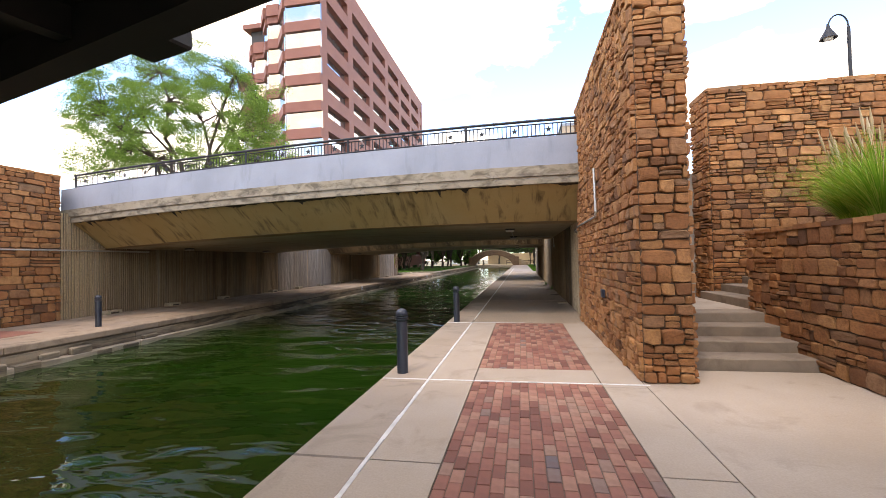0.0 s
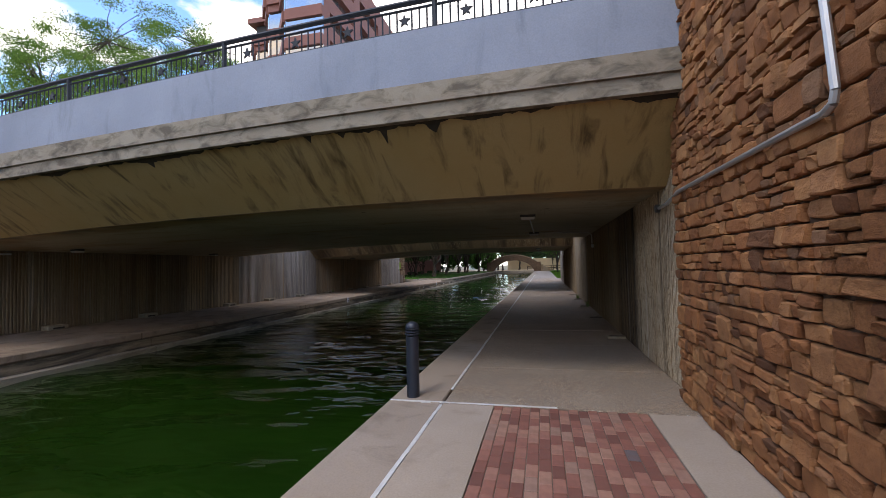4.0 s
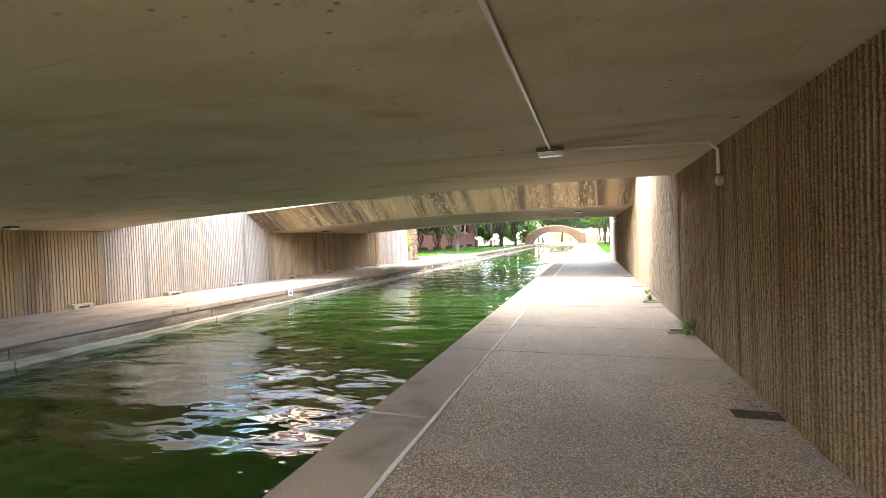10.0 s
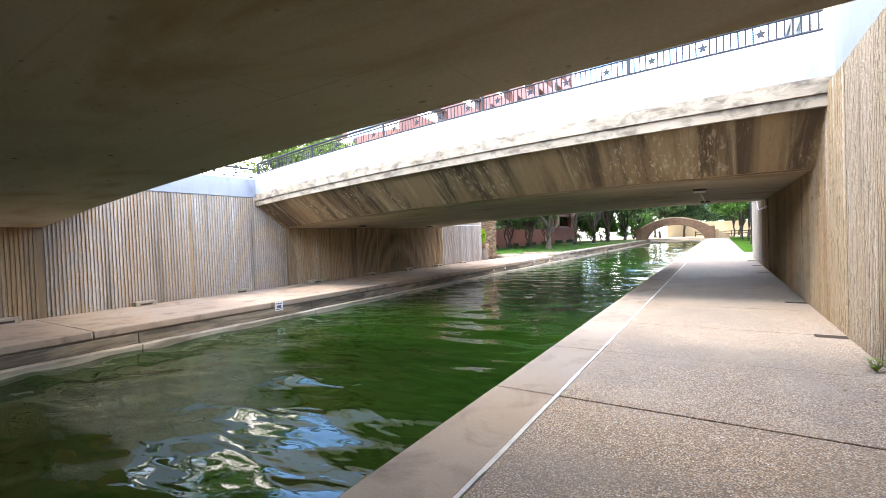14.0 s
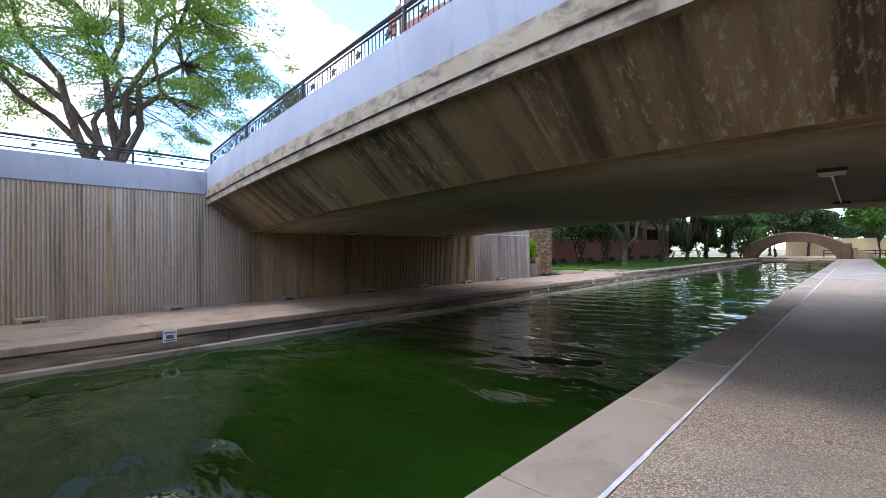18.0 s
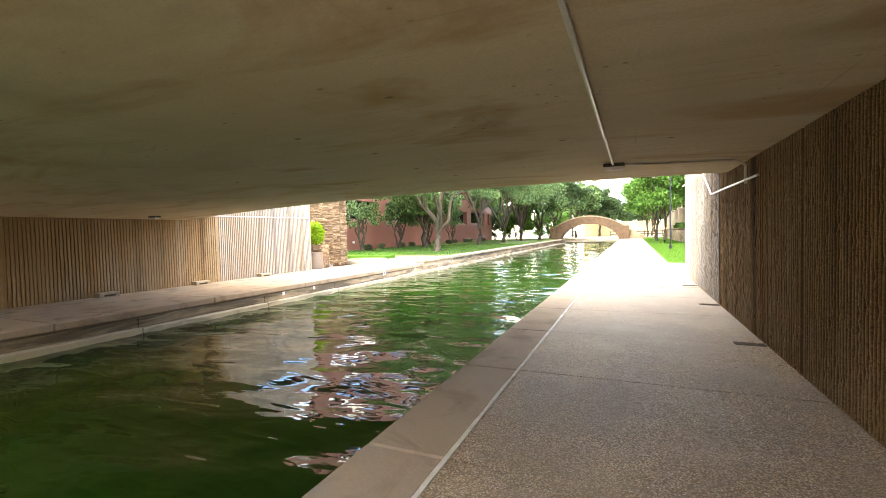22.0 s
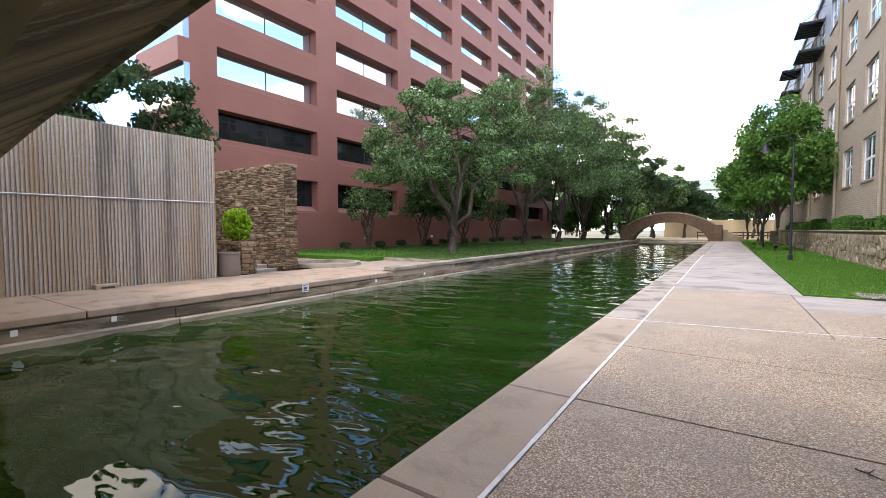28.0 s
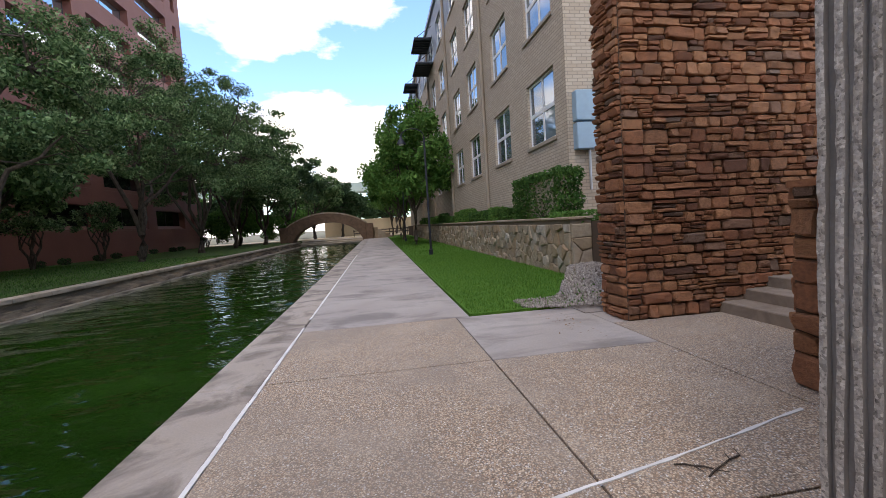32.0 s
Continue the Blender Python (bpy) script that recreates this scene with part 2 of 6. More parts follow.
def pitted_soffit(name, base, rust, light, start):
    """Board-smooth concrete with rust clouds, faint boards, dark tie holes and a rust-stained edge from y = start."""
    s = Shade(name, 0.85)
    tone = s.mix(s.grey(s.noise(0.35, 5), 0.35, 0.68), base, light)
    tone = s.mix(s.grey(s.noise(0.8, 6, 0.6, (0.5, 1.3, 1), 0.8), 0.52, 0.70, 0, 0.85), tone, rust)
    tone = s.mix(s.grey(s.noise(0.28, 6, 0.65, (1, 1.4, 1), 0.5), 0.52, 0.70, 0, 0.55), tone, tuple(0.55 * c for c in base))
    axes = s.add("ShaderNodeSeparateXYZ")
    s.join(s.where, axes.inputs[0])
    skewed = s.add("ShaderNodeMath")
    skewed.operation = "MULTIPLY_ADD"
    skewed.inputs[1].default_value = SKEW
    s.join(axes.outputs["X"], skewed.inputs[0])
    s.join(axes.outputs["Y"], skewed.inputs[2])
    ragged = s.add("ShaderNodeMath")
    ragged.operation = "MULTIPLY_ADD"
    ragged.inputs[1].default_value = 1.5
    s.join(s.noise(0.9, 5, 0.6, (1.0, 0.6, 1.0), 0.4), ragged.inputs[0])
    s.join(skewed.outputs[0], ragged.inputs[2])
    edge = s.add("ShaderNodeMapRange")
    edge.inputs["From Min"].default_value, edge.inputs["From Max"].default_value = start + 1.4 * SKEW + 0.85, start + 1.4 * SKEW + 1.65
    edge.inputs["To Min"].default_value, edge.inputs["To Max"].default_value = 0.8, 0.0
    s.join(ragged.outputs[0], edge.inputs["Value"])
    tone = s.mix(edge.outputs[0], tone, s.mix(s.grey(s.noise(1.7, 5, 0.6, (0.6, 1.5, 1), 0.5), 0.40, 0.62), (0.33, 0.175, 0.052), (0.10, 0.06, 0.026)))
    flecks = s.cells(6.5, "F1", (1.0, 1.5, 1.0))
    tone = s.mix(s.mix(1.0, s.grey(flecks.outputs["Distance"], 0.05, 0.16, 0.8, 0.0), s.grey(s.noise(0.7, 4), 0.50, 0.60), "MULTIPLY"), tone, (0.07, 0.05, 0.035))
    tone = s.mix(s.grey(s.noise(2.2, 4, 0.5, (0.15, 1.6, 1)), 0.5, 0.75, 0, 0.25), tone, tuple(0.6 * c for c in base))
    boards = s.add("ShaderNodeTexBrick", Scale=1.0)
    boards.inputs["Mortar Size"].default_value, boards.inputs["Mortar Smooth"].default_value = 0.012, 0.6
    boards.inputs["Brick Width"].default_value, boards.inputs["Row Height"].default_value = 2.44, 1.22
    s.join(s.where, boards.inputs["Vector"])
    seam = s.mix(1.0, boards.outputs["Fac"], s.grey(s.noise(0.9, 4), 0.42, 0.60, 0, 0.36), "MULTIPLY")
    tone = s.mix(seam, tone, tuple(0.5 * c for c in base))
    pits = s.cells(1.3, "F1", (1.0, 1.6, 1.0))
    tone = s.mix(s.grey(pits.outputs["Distance"], 0.035, 0.075, 0.85, 0.0), tone, (0.06, 0.045, 0.03))
    tone = s.mix(s.grey(s.noise(50, 4), 0.35, 0.8, 0, 0.35), tone, tuple(0.6 * c for c in base))
    s.colour(tone)
    s.bump(s.noise(7, 6), 0.3, 0.02)
    s.bump(s.noise(50, 4), 0.3, 0.004)
    return s.mat


def ribbed_concrete(name, base, light, rust, dark, bands):
    """Fluted concrete with long run-off streaks; `bands` are (y, darkness) of the stains along the wall, in rib_left
    with painted bridge shade.
    """
    s = Shade(name, 0.92)
    tone = s.mix(s.grey(s.noise(0.5, 4, 0.5, (1, 1, 0.15)), 0.35, 0.65), base, light)
    tone = s.mix(s.grey(s.noise(1.1, 6, 0.6, (1, 1.4, 0.10), 0.3), 0.50, 0.70, 0, 0.75), tone, rust)
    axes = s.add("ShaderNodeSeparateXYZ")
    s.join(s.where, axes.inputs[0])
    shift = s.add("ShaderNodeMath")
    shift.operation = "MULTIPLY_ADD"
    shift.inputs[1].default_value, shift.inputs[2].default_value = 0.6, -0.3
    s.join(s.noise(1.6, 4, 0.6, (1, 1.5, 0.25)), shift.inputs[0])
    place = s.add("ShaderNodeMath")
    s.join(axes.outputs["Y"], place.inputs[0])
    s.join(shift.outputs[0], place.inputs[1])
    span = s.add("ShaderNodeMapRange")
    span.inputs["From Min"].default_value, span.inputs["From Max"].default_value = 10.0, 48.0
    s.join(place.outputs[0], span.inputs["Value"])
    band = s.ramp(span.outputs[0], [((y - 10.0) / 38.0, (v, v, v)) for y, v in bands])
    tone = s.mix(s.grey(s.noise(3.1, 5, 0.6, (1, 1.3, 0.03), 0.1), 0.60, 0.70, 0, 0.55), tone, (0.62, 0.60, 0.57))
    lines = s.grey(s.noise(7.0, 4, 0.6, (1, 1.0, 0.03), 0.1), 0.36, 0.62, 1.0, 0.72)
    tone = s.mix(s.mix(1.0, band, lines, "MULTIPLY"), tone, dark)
    tone = s.mix(s.grey(s.noise(1.9, 7, 0.65, (1, 1.2, 0.05), 0.2), 0.54, 0.66, 0, 0.7), tone, dark)
    chips = s.cells(90)
    tone = s.mix(0.75, tone, s.mix(1.0, tone, s.ramp(chips.outputs["Color"], [(0.0, (0.25, 0.25, 0.25)), (0.35, (0.9, 0.9, 0.9)), (0.7, (1.2, 1.2, 1.2)), (1.0, (1.8, 1.8, 1.8))]), "MULTIPLY"))
    pits = s.noise(75, 3, 0.6)
    tone = s.mix(s.grey(pits, 0.28, 0.42, 0.85, 0.0), tone, tuple(0.25 * c for c in base))
    tone = s.mix(s.grey(pits, 0.60, 0.78, 0, 0.5), tone, s.mix(1.0, tone, (1.8, 1.8, 1.8), "MULTIPLY"))
    s.colour(tone)
    s.bump(s.noise(22, 5, 0.7), 0.3, 0.006)
    s.bump(chips.outputs["Distance"], -0.6, 0.006)
    s.bump(pits, 0.8, 0.006)
    s.bump(s.noise(110, 2, 0.6), 0.5, 0.004)
    return s.mat


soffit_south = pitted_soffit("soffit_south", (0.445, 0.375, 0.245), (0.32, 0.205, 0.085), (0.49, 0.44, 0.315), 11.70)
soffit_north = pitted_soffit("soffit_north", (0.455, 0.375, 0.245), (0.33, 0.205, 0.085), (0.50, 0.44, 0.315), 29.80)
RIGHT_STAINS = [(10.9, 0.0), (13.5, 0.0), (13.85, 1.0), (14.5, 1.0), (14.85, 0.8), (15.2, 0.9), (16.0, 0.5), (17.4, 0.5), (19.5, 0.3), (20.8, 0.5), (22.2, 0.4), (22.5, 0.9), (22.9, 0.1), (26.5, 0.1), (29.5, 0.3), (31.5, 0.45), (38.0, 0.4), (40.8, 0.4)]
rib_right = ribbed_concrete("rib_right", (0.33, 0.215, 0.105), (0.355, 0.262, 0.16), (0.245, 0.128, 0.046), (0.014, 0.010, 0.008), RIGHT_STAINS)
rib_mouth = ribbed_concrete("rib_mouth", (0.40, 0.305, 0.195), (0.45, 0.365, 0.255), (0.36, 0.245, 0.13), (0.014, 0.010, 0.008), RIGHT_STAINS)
# groove tone: grime, with the shade between the ribs painted in
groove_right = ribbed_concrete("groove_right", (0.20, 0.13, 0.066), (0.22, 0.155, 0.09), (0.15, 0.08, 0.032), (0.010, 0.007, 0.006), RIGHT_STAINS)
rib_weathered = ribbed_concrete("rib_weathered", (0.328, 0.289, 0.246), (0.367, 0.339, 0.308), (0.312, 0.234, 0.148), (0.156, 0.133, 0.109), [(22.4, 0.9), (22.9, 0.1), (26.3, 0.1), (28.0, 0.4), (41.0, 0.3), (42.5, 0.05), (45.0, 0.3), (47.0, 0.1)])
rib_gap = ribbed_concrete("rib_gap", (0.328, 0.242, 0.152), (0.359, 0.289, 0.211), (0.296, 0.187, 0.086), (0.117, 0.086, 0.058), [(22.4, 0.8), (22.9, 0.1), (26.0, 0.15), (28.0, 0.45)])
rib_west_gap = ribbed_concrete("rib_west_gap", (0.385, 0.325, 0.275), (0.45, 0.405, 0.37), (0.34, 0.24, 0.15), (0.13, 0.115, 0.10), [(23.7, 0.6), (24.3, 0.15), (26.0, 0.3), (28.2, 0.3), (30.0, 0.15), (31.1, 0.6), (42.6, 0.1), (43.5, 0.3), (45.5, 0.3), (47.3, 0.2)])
# dark bands under the bridges: stains mixed with bridge shade painted into the colour
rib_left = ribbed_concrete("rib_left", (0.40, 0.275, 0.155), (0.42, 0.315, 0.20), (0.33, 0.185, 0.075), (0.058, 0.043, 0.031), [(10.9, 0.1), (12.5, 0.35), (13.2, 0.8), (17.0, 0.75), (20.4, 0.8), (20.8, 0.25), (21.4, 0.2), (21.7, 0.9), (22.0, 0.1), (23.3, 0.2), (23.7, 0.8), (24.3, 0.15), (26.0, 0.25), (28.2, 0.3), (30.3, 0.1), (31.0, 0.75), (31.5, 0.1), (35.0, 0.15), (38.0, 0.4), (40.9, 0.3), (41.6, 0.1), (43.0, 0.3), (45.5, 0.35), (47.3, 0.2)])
# groove tones of the other panels, rib shade likewise put into the colour
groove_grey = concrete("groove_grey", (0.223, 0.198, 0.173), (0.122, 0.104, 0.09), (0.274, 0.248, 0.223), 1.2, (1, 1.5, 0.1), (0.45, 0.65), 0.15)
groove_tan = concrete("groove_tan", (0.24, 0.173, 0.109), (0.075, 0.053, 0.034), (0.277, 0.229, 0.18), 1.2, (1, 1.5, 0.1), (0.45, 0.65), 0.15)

agg = Shade("exposed_aggregate", 0.7)
pebble = agg.cells(92)
pebble_tone = agg.ramp(pebble.outputs["Color"], [(0.0, (0.05, 0.032, 0.022)), (0.3, (0.35, 0.23, 0.15)), (0.52, (0.58, 0.46, 0.335)), (0.75, (0.14, 0.11, 0.09)), (1.0, (0.88, 0.84, 0.78))])
agg_tone = agg.mix(agg.grey(pebble.outputs["Distance"], 0.40, 0.75, 0, 0.85), pebble_tone, (0.148, 0.111, 0.081))
agg_tone = agg.mix(agg.grey(agg.noise(0.6, 7, 0.65, (1.0, 1.0, 1.0), 0.6), 0.46, 0.60, 0, 0.5), agg_tone, (0.215, 0.178, 0.145))
agg.colour(agg.mix(agg.grey(agg.noise(1.3, 5), 0.5, 0.8, 0, 0.35), agg_tone, (0.45, 0.37, 0.285)))
agg.bump(pebble.outputs["Distance"], -0.9, 0.012)
aggregate = agg.mat

pv = Shade("paver_brick", 0.85)
pv_tone = pv.ramp(pv.random(), [(0.0, (0.160, 0.066, 0.050)), (0.3, (0.256, 0.105, 0.076)), (0.6, (0.320, 0.148, 0.108)), (0.85, (0.368, 0.203, 0.144)), (0.97, (0.288, 0.179, 0.136)), (1.0, (0.096, 0.094, 0.112))])
pv_tone = pv.mix(pv.grey(pv.noise(9, 6), 0.4, 0.75, 0, 0.5), pv_tone, (0.160, 0.078, 0.060))
pv.colour(pv_tone)
pv.bump(pv.noise(70, 4), 0.5, 0.004)
paver = pv.mat
joint_dark = plain("joint_dark", (0.045, 0.038, 0.032), 0.95, 0, 0.1)
sand_joint = plain("sand_joint", (0.16, 0.12, 0.09), 0.95, 0, 0.1)


def stone_material(name, stops, dark, grain=14):
    s = Shade(name, 0.9, 0, 0.2)
    tone = s.ramp(s.random(), stops)
    tone = s.mix(s.grey(s.noise(6, 6, 0.65), 0.38, 0.72, 0, 0.55), tone, dark)
    tone = s.mix(s.grey(s.noise(1.1, 4), 0.5, 0.75, 0, 0.4), tone, dark)
    s.colour(tone)
    s.bump(s.noise(grain, 7, 0.65, (1, 1, 1.6)), 0.9, 0.02)
    s.bump(s.noise(70, 4), 0.5, 0.005)
    return s.mat


brown_stone = stone_material("brown_stone", [(0.0, (0.150, 0.076, 0.043)), (0.12, (0.271, 0.111, 0.047)), (0.45, (0.376, 0.165, 0.068)), (0.7, (0.437, 0.218, 0.093)), (0.9, (0.346, 0.162, 0.075)), (1.0, (0.255, 0.146, 0.085))], (0.091, 0.043, 0.024))
red_stone = stone_material("red_stone", [(0.0, (0.102, 0.051, 0.034)), (0.12, (0.204, 0.081, 0.041)), (0.45, (0.289, 0.123, 0.06)), (0.7, (0.348, 0.166, 0.081)), (0.9, (0.255, 0.123, 0.068)), (1.0, (0.145, 0.102, 0.076))], (0.068, 0.036, 0.023))
grey_stone = stone_material("grey_brown_stone", [(0.0, (0.104, 0.068, 0.044)), (0.3, (0.216, 0.136, 0.084)), (0.6, (0.288, 0.196, 0.12)), (1.0, (0.36, 0.272, 0.188))], (0.08, 0.053, 0.034))
tan_stone = stone_material("tan_stone", [(0.0, (0.255, 0.196, 0.128)), (0.4, (0.357, 0.289, 0.204)), (0.7, (0.306, 0.212, 0.128)), (1.0, (0.408, 0.357, 0.289))], (0.17, 0.128, 0.093), 8)
mortar = plain("dark_mortar", (0.10, 0.064, 0.044), 0.95, 0, 0.1)
tan_mortar = plain("tan_mortar", (0.19, 0.15, 0.105), 0.95, 0, 0.1)
gravel_mat = stone_material("gravel", [(0.0, (0.20, 0.17, 0.15)), (0.5, (0.36, 0.31, 0.27)), (1.0, (0.50, 0.45, 0.40))], (0.18, 0.15, 0.13), 30)

white_caulk = plain("white_caulk", (0.68, 0.66, 0.64), 0.7, 0, 0.3, 0.75, 4)
step_concrete = concrete("step_concrete", (0.216, 0.164, 0.124), (0.112, 0.084, 0.064), (0.272, 0.216, 0.168), 1.4)
arch_stone = concrete("arch_stone", (0.128, 0.075, 0.044), (0.06, 0.038, 0.025), (0.17, 0.106, 0.068), 1.2)
black_paint = plain("black_paint", (0.020, 0.026, 0.042), 0.38, 0, 0.5, 0.3)
rail_paint = plain("rail_paint", (0.011, 0.013, 0.020), 0.55, 0, 0.35)
steel_dark = plain("dark_steel", (0.018, 0.017, 0.018), 0.6, 0, 0.3)
galvanised = plain("galvanised_pipe", (0.50, 0.50, 0.50), 0.4, 0.7, 0.5)
painted_pipe = plain("painted_pipe", (0.58, 0.54, 0.47), 0.6, 0, 0.4)
lamp_bronze = plain("lamp_bronze", (0.05, 0.045, 0.04), 0.5)
lens_white = plain("lamp_lens", (0.62, 0.60, 0.56), 0.25, 0, 0.5, 0.15)
sign_white = plain("sign_white", (0.72, 0.72, 0.74), 0.5)
sign_dark = plain("sign_dark", (0.12, 0.10, 0.14), 0.5)
drain_dark = plain("drain_dark", (0.06, 0.045, 0.035), 0.9, 0, 0.1)
block_tan = concrete("block_tan", (0.33, 0.27, 0.188), (0.195, 0.15, 0.098), (0.39, 0.338, 0.255), 3.0)

# canal water: cloudy green body with a wavy mirror surface
wt = Shade("canal_water", 0.03, 0, 0.5)
wt.bsdf.inputs["IOR"].default_value = 1.33
wt.colour(wt.mix(wt.grey(wt.noise(0.25, 4), 0.35, 0.7), (0.0056, 0.0202, 0.0018), (0.0098, 0.0325, 0.0031)))
wt.bump(wt.noise(1.7, 1, 0.4, (0.7, 1.5, 1), 0.9), 0.35, 0.05)
wt.bump(wt.noise(5.0, 1, 0.5, (0.7, 1.4, 1), 0.5), 0.25, 0.012)
water_mat = wt.mat

bark = Shade("bark", 0.95, 0, 0.1)
bark.colour(bark.ramp(bark.noise(9, 7, 0.6, (1, 1, 0.25)), [(0.3, (0.03, 0.024, 0.019)), (0.7, (0.12, 0.095, 0.075))]))
bark.bump(bark.noise(16, 6, 0.6, (1, 1, 0.25)), 0.9, 0.03)
bark_mat = bark.mat


def leaf_material(name, low, mid, high):
    s = Shade(name, 0.7, 0, 0.12)
    tone = s.ramp(s.random(), [(0.0, low), (0.55, mid), (1.0, high)])
    s.colour(s.mix(s.grey(s.noise(0.6, 3), 0.4, 0.7, 0, 0.5), tone, low))
    s.bsdf.inputs["Subsurface Weight"].default_value = 0.0
    glow = s.add("ShaderNodeBsdfTranslucent")
    s.join(tone, glow.inputs["Color"])
    both = s.add("ShaderNodeMixShader", Fac=0.27)
    out = s.nt.nodes["Material Output"]
    s.join(s.bsdf.outputs[0], both.inputs[1])
    s.join(glow.outputs[0], both.inputs[2])
    s.join(both.outputs[0], out.inputs["Surface"])
    return s.mat


oak_leaf = leaf_material("oak_leaf", (0.024, 0.055, 0.019), (0.092, 0.172, 0.060), (0.29, 0.40, 0.19))
bright_leaf = leaf_material("bright_leaf", (0.07, 0.15, 0.025), (0.13, 0.25, 0.04), (0.24, 0.36, 0.07))
mesquite_leaf = leaf_material("mesquite_leaf", (0.08, 0.16, 0.03), (0.16, 0.28, 0.05), (0.28, 0.40, 0.09))
lime_leaf = leaf_material("lime_leaf", (0.10, 0.22, 0.012), (0.22, 0.38, 0.02), (0.38, 0.50, 0.05))
yellow_leaf = leaf_material("yellow_leaf", (0.07, 0.12, 0.025), (0.14, 0.21, 0.05), (0.27, 0.34, 0.10))
young_leaf = leaf_material("young_leaf", (0.045, 0.115, 0.022), (0.085, 0.19, 0.038), (0.16, 0.28, 0.065))
hedge_leaf = leaf_material("hedge_leaf", (0.025, 0.07, 0.016), (0.05, 0.12, 0.025), (0.10, 0.19, 0.04))
dark_leaf = leaf_material("dark_leaf", (0.022, 0.045, 0.018), (0.04, 0.075, 0.03), (0.07, 0.12, 0.05))
grass_leaf = leaf_material("grass_leaf", (0.05, 0.125, 0.017), (0.085, 0.195, 0.026), (0.15, 0.27, 0.05))
reed_leaf = leaf_material("reed_leaf", (0.10, 0.24, 0.02), (0.20, 0.38, 0.04), (0.42, 0.44, 0.10))
plume_mat = leaf_material("reed_plume", (0.34, 0.24, 0.13), (0.46, 0.34, 0.20), (0.55, 0.45, 0.30))
dry_leaf = leaf_material("dry_leaf", (0.09, 0.05, 0.025), (0.20, 0.115, 0.055), (0.34, 0.22, 0.12))
turf = Shade("turf", 0.95, 0, 0.1)
turf.colour(turf.ramp(turf.noise(4, 8, 0.7), [(0.3, (0.045, 0.115, 0.015)), (0.6, (0.075, 0.175, 0.023)), (0.8, (0.115, 0.22, 0.04))]))
turf.bump(turf.noise(60, 5), 1.0, 0.03)
turf_mat = turf.mat
# darker copy of the turf: the oaks' shade is painted into its colour
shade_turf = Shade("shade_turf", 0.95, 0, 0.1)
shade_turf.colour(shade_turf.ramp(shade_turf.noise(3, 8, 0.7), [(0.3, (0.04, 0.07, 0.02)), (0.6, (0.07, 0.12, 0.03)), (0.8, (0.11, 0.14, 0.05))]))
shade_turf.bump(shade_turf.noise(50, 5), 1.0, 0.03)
painted_shade_turf_mat = shade_turf.mat
soil = plain("soil", (0.10, 0.07, 0.05), 0.95, 0, 0.1)

granite = Shade("red_granite", 0.6, 0, 0.35)
granite.colour(granite.mix(granite.grey(granite.noise(0.35, 5), 0.35, 0.7, 0, 0.6), granite.mix(granite.grey(granite.noise(40, 3), 0.3, 0.7), (0.215, 0.080, 0.060), (0.258, 0.108, 0.082)), (0.185, 0.068, 0.052)))
granite_mat = granite.mat
granite_light = plain("pale_granite", (0.265, 0.136, 0.108), 0.7, 0, 0.3, 0.2, 2)
mg = Shade("mirror_glass", 0.015, 0.9, 0.8)
mg.colour((0.62, 0.68, 0.74))
mg.bump(mg.noise(0.35, 2), 0.04, 0.2)
mirror_glass = mg.mat
cg = Shade("corner_glass", 0.03, 0.85, 0.8)
cg.colour(cg.mix(cg.grey(cg.noise(0.22, 3), 0.4, 0.6), (0.30, 0.33, 0.38), (0.46, 0.40, 0.33)))
corner_glass = cg.mat
bg = Shade("dark_glass", 0.04, 0.0, 0.6)
bg.colour((0.012, 0.013, 0.014))
dark_glass = bg.mat
frame_dark = plain("frame_dark", (0.03, 0.025, 0.024), 0.5)

bb = Shade("beige_brick", 0.85, 0, 0.2)
bricks = bb.add("ShaderNodeTexBrick", Scale=1.0)
bricks.inputs["Color1"].default_value, bricks.inputs["Color2"].default_value = (0.47, 0.385, 0.295, 1), (0.40, 0.32, 0.24, 1)
bricks.inputs["Mortar"].default_value = (0.27, 0.22, 0.17, 1)
bricks.inputs["Mortar Size"].default_value = 0.012
bricks.inputs["Brick Width"].default_value, bricks.inputs["Row Height"].default_value = 0.30, 0.10
brick_axes = bb.add("ShaderNodeSeparateXYZ")
bb.join(bb.where, brick_axes.inputs[0])
brick_sum = bb.add("ShaderNodeMath")
bb.join(brick_axes.outputs["X"], brick_sum.inputs[0])
bb.join(brick_axes.outputs["Y"], brick_sum.inputs[1])
brick_at = bb.add("ShaderNodeCombineXYZ")
bb.join(brick_sum.outputs[0], brick_at.inputs["X"])
bb.join(brick_axes.outputs["Z"], brick_at.inputs["Y"])
bb.join(brick_at.outputs[0], bricks.inputs["Vector"])
bb.colour(bb.mix(bb.grey(bb.noise(0.5, 5), 0.4, 0.7, 0, 0.25), bricks.outputs["Color"], (0.344, 0.276, 0.212)))
bb.bump(bricks.outputs["Fac"], -0.5, 0.008)
beige_brick = bb.mat
blue_panel = plain("blue_panel", (0.272, 0.315, 0.383), 0.6, 0, 0.3, 0.15, 1)
window_white = plain("window_white", (0.70, 0.70, 0.70), 0.5, 0, 0.4, 0.1)
blue_box = plain("blue_grey_box", (0.26, 0.36, 0.43), 0.55, 0, 0.4, 0.2)
pipe_brown = plain("downpipe_brown", (0.30, 0.24, 0.18), 0.6)
shade_metal = plain("shade_metal", (0.03, 0.035, 0.045), 0.5)
terracotta = plain("pot_grey", (0.20, 0.155, 0.125), 0.8, 0, 0.2)
sand_wall = plain("sand_wall", (0.576, 0.448, 0.288), 0.9, 0, 0.2, 0.25, 0.4)
far_green = plain("road_girder", (0.40, 0.46, 0.40), 0.7, 0, 0.2, 0.2, 0.3)
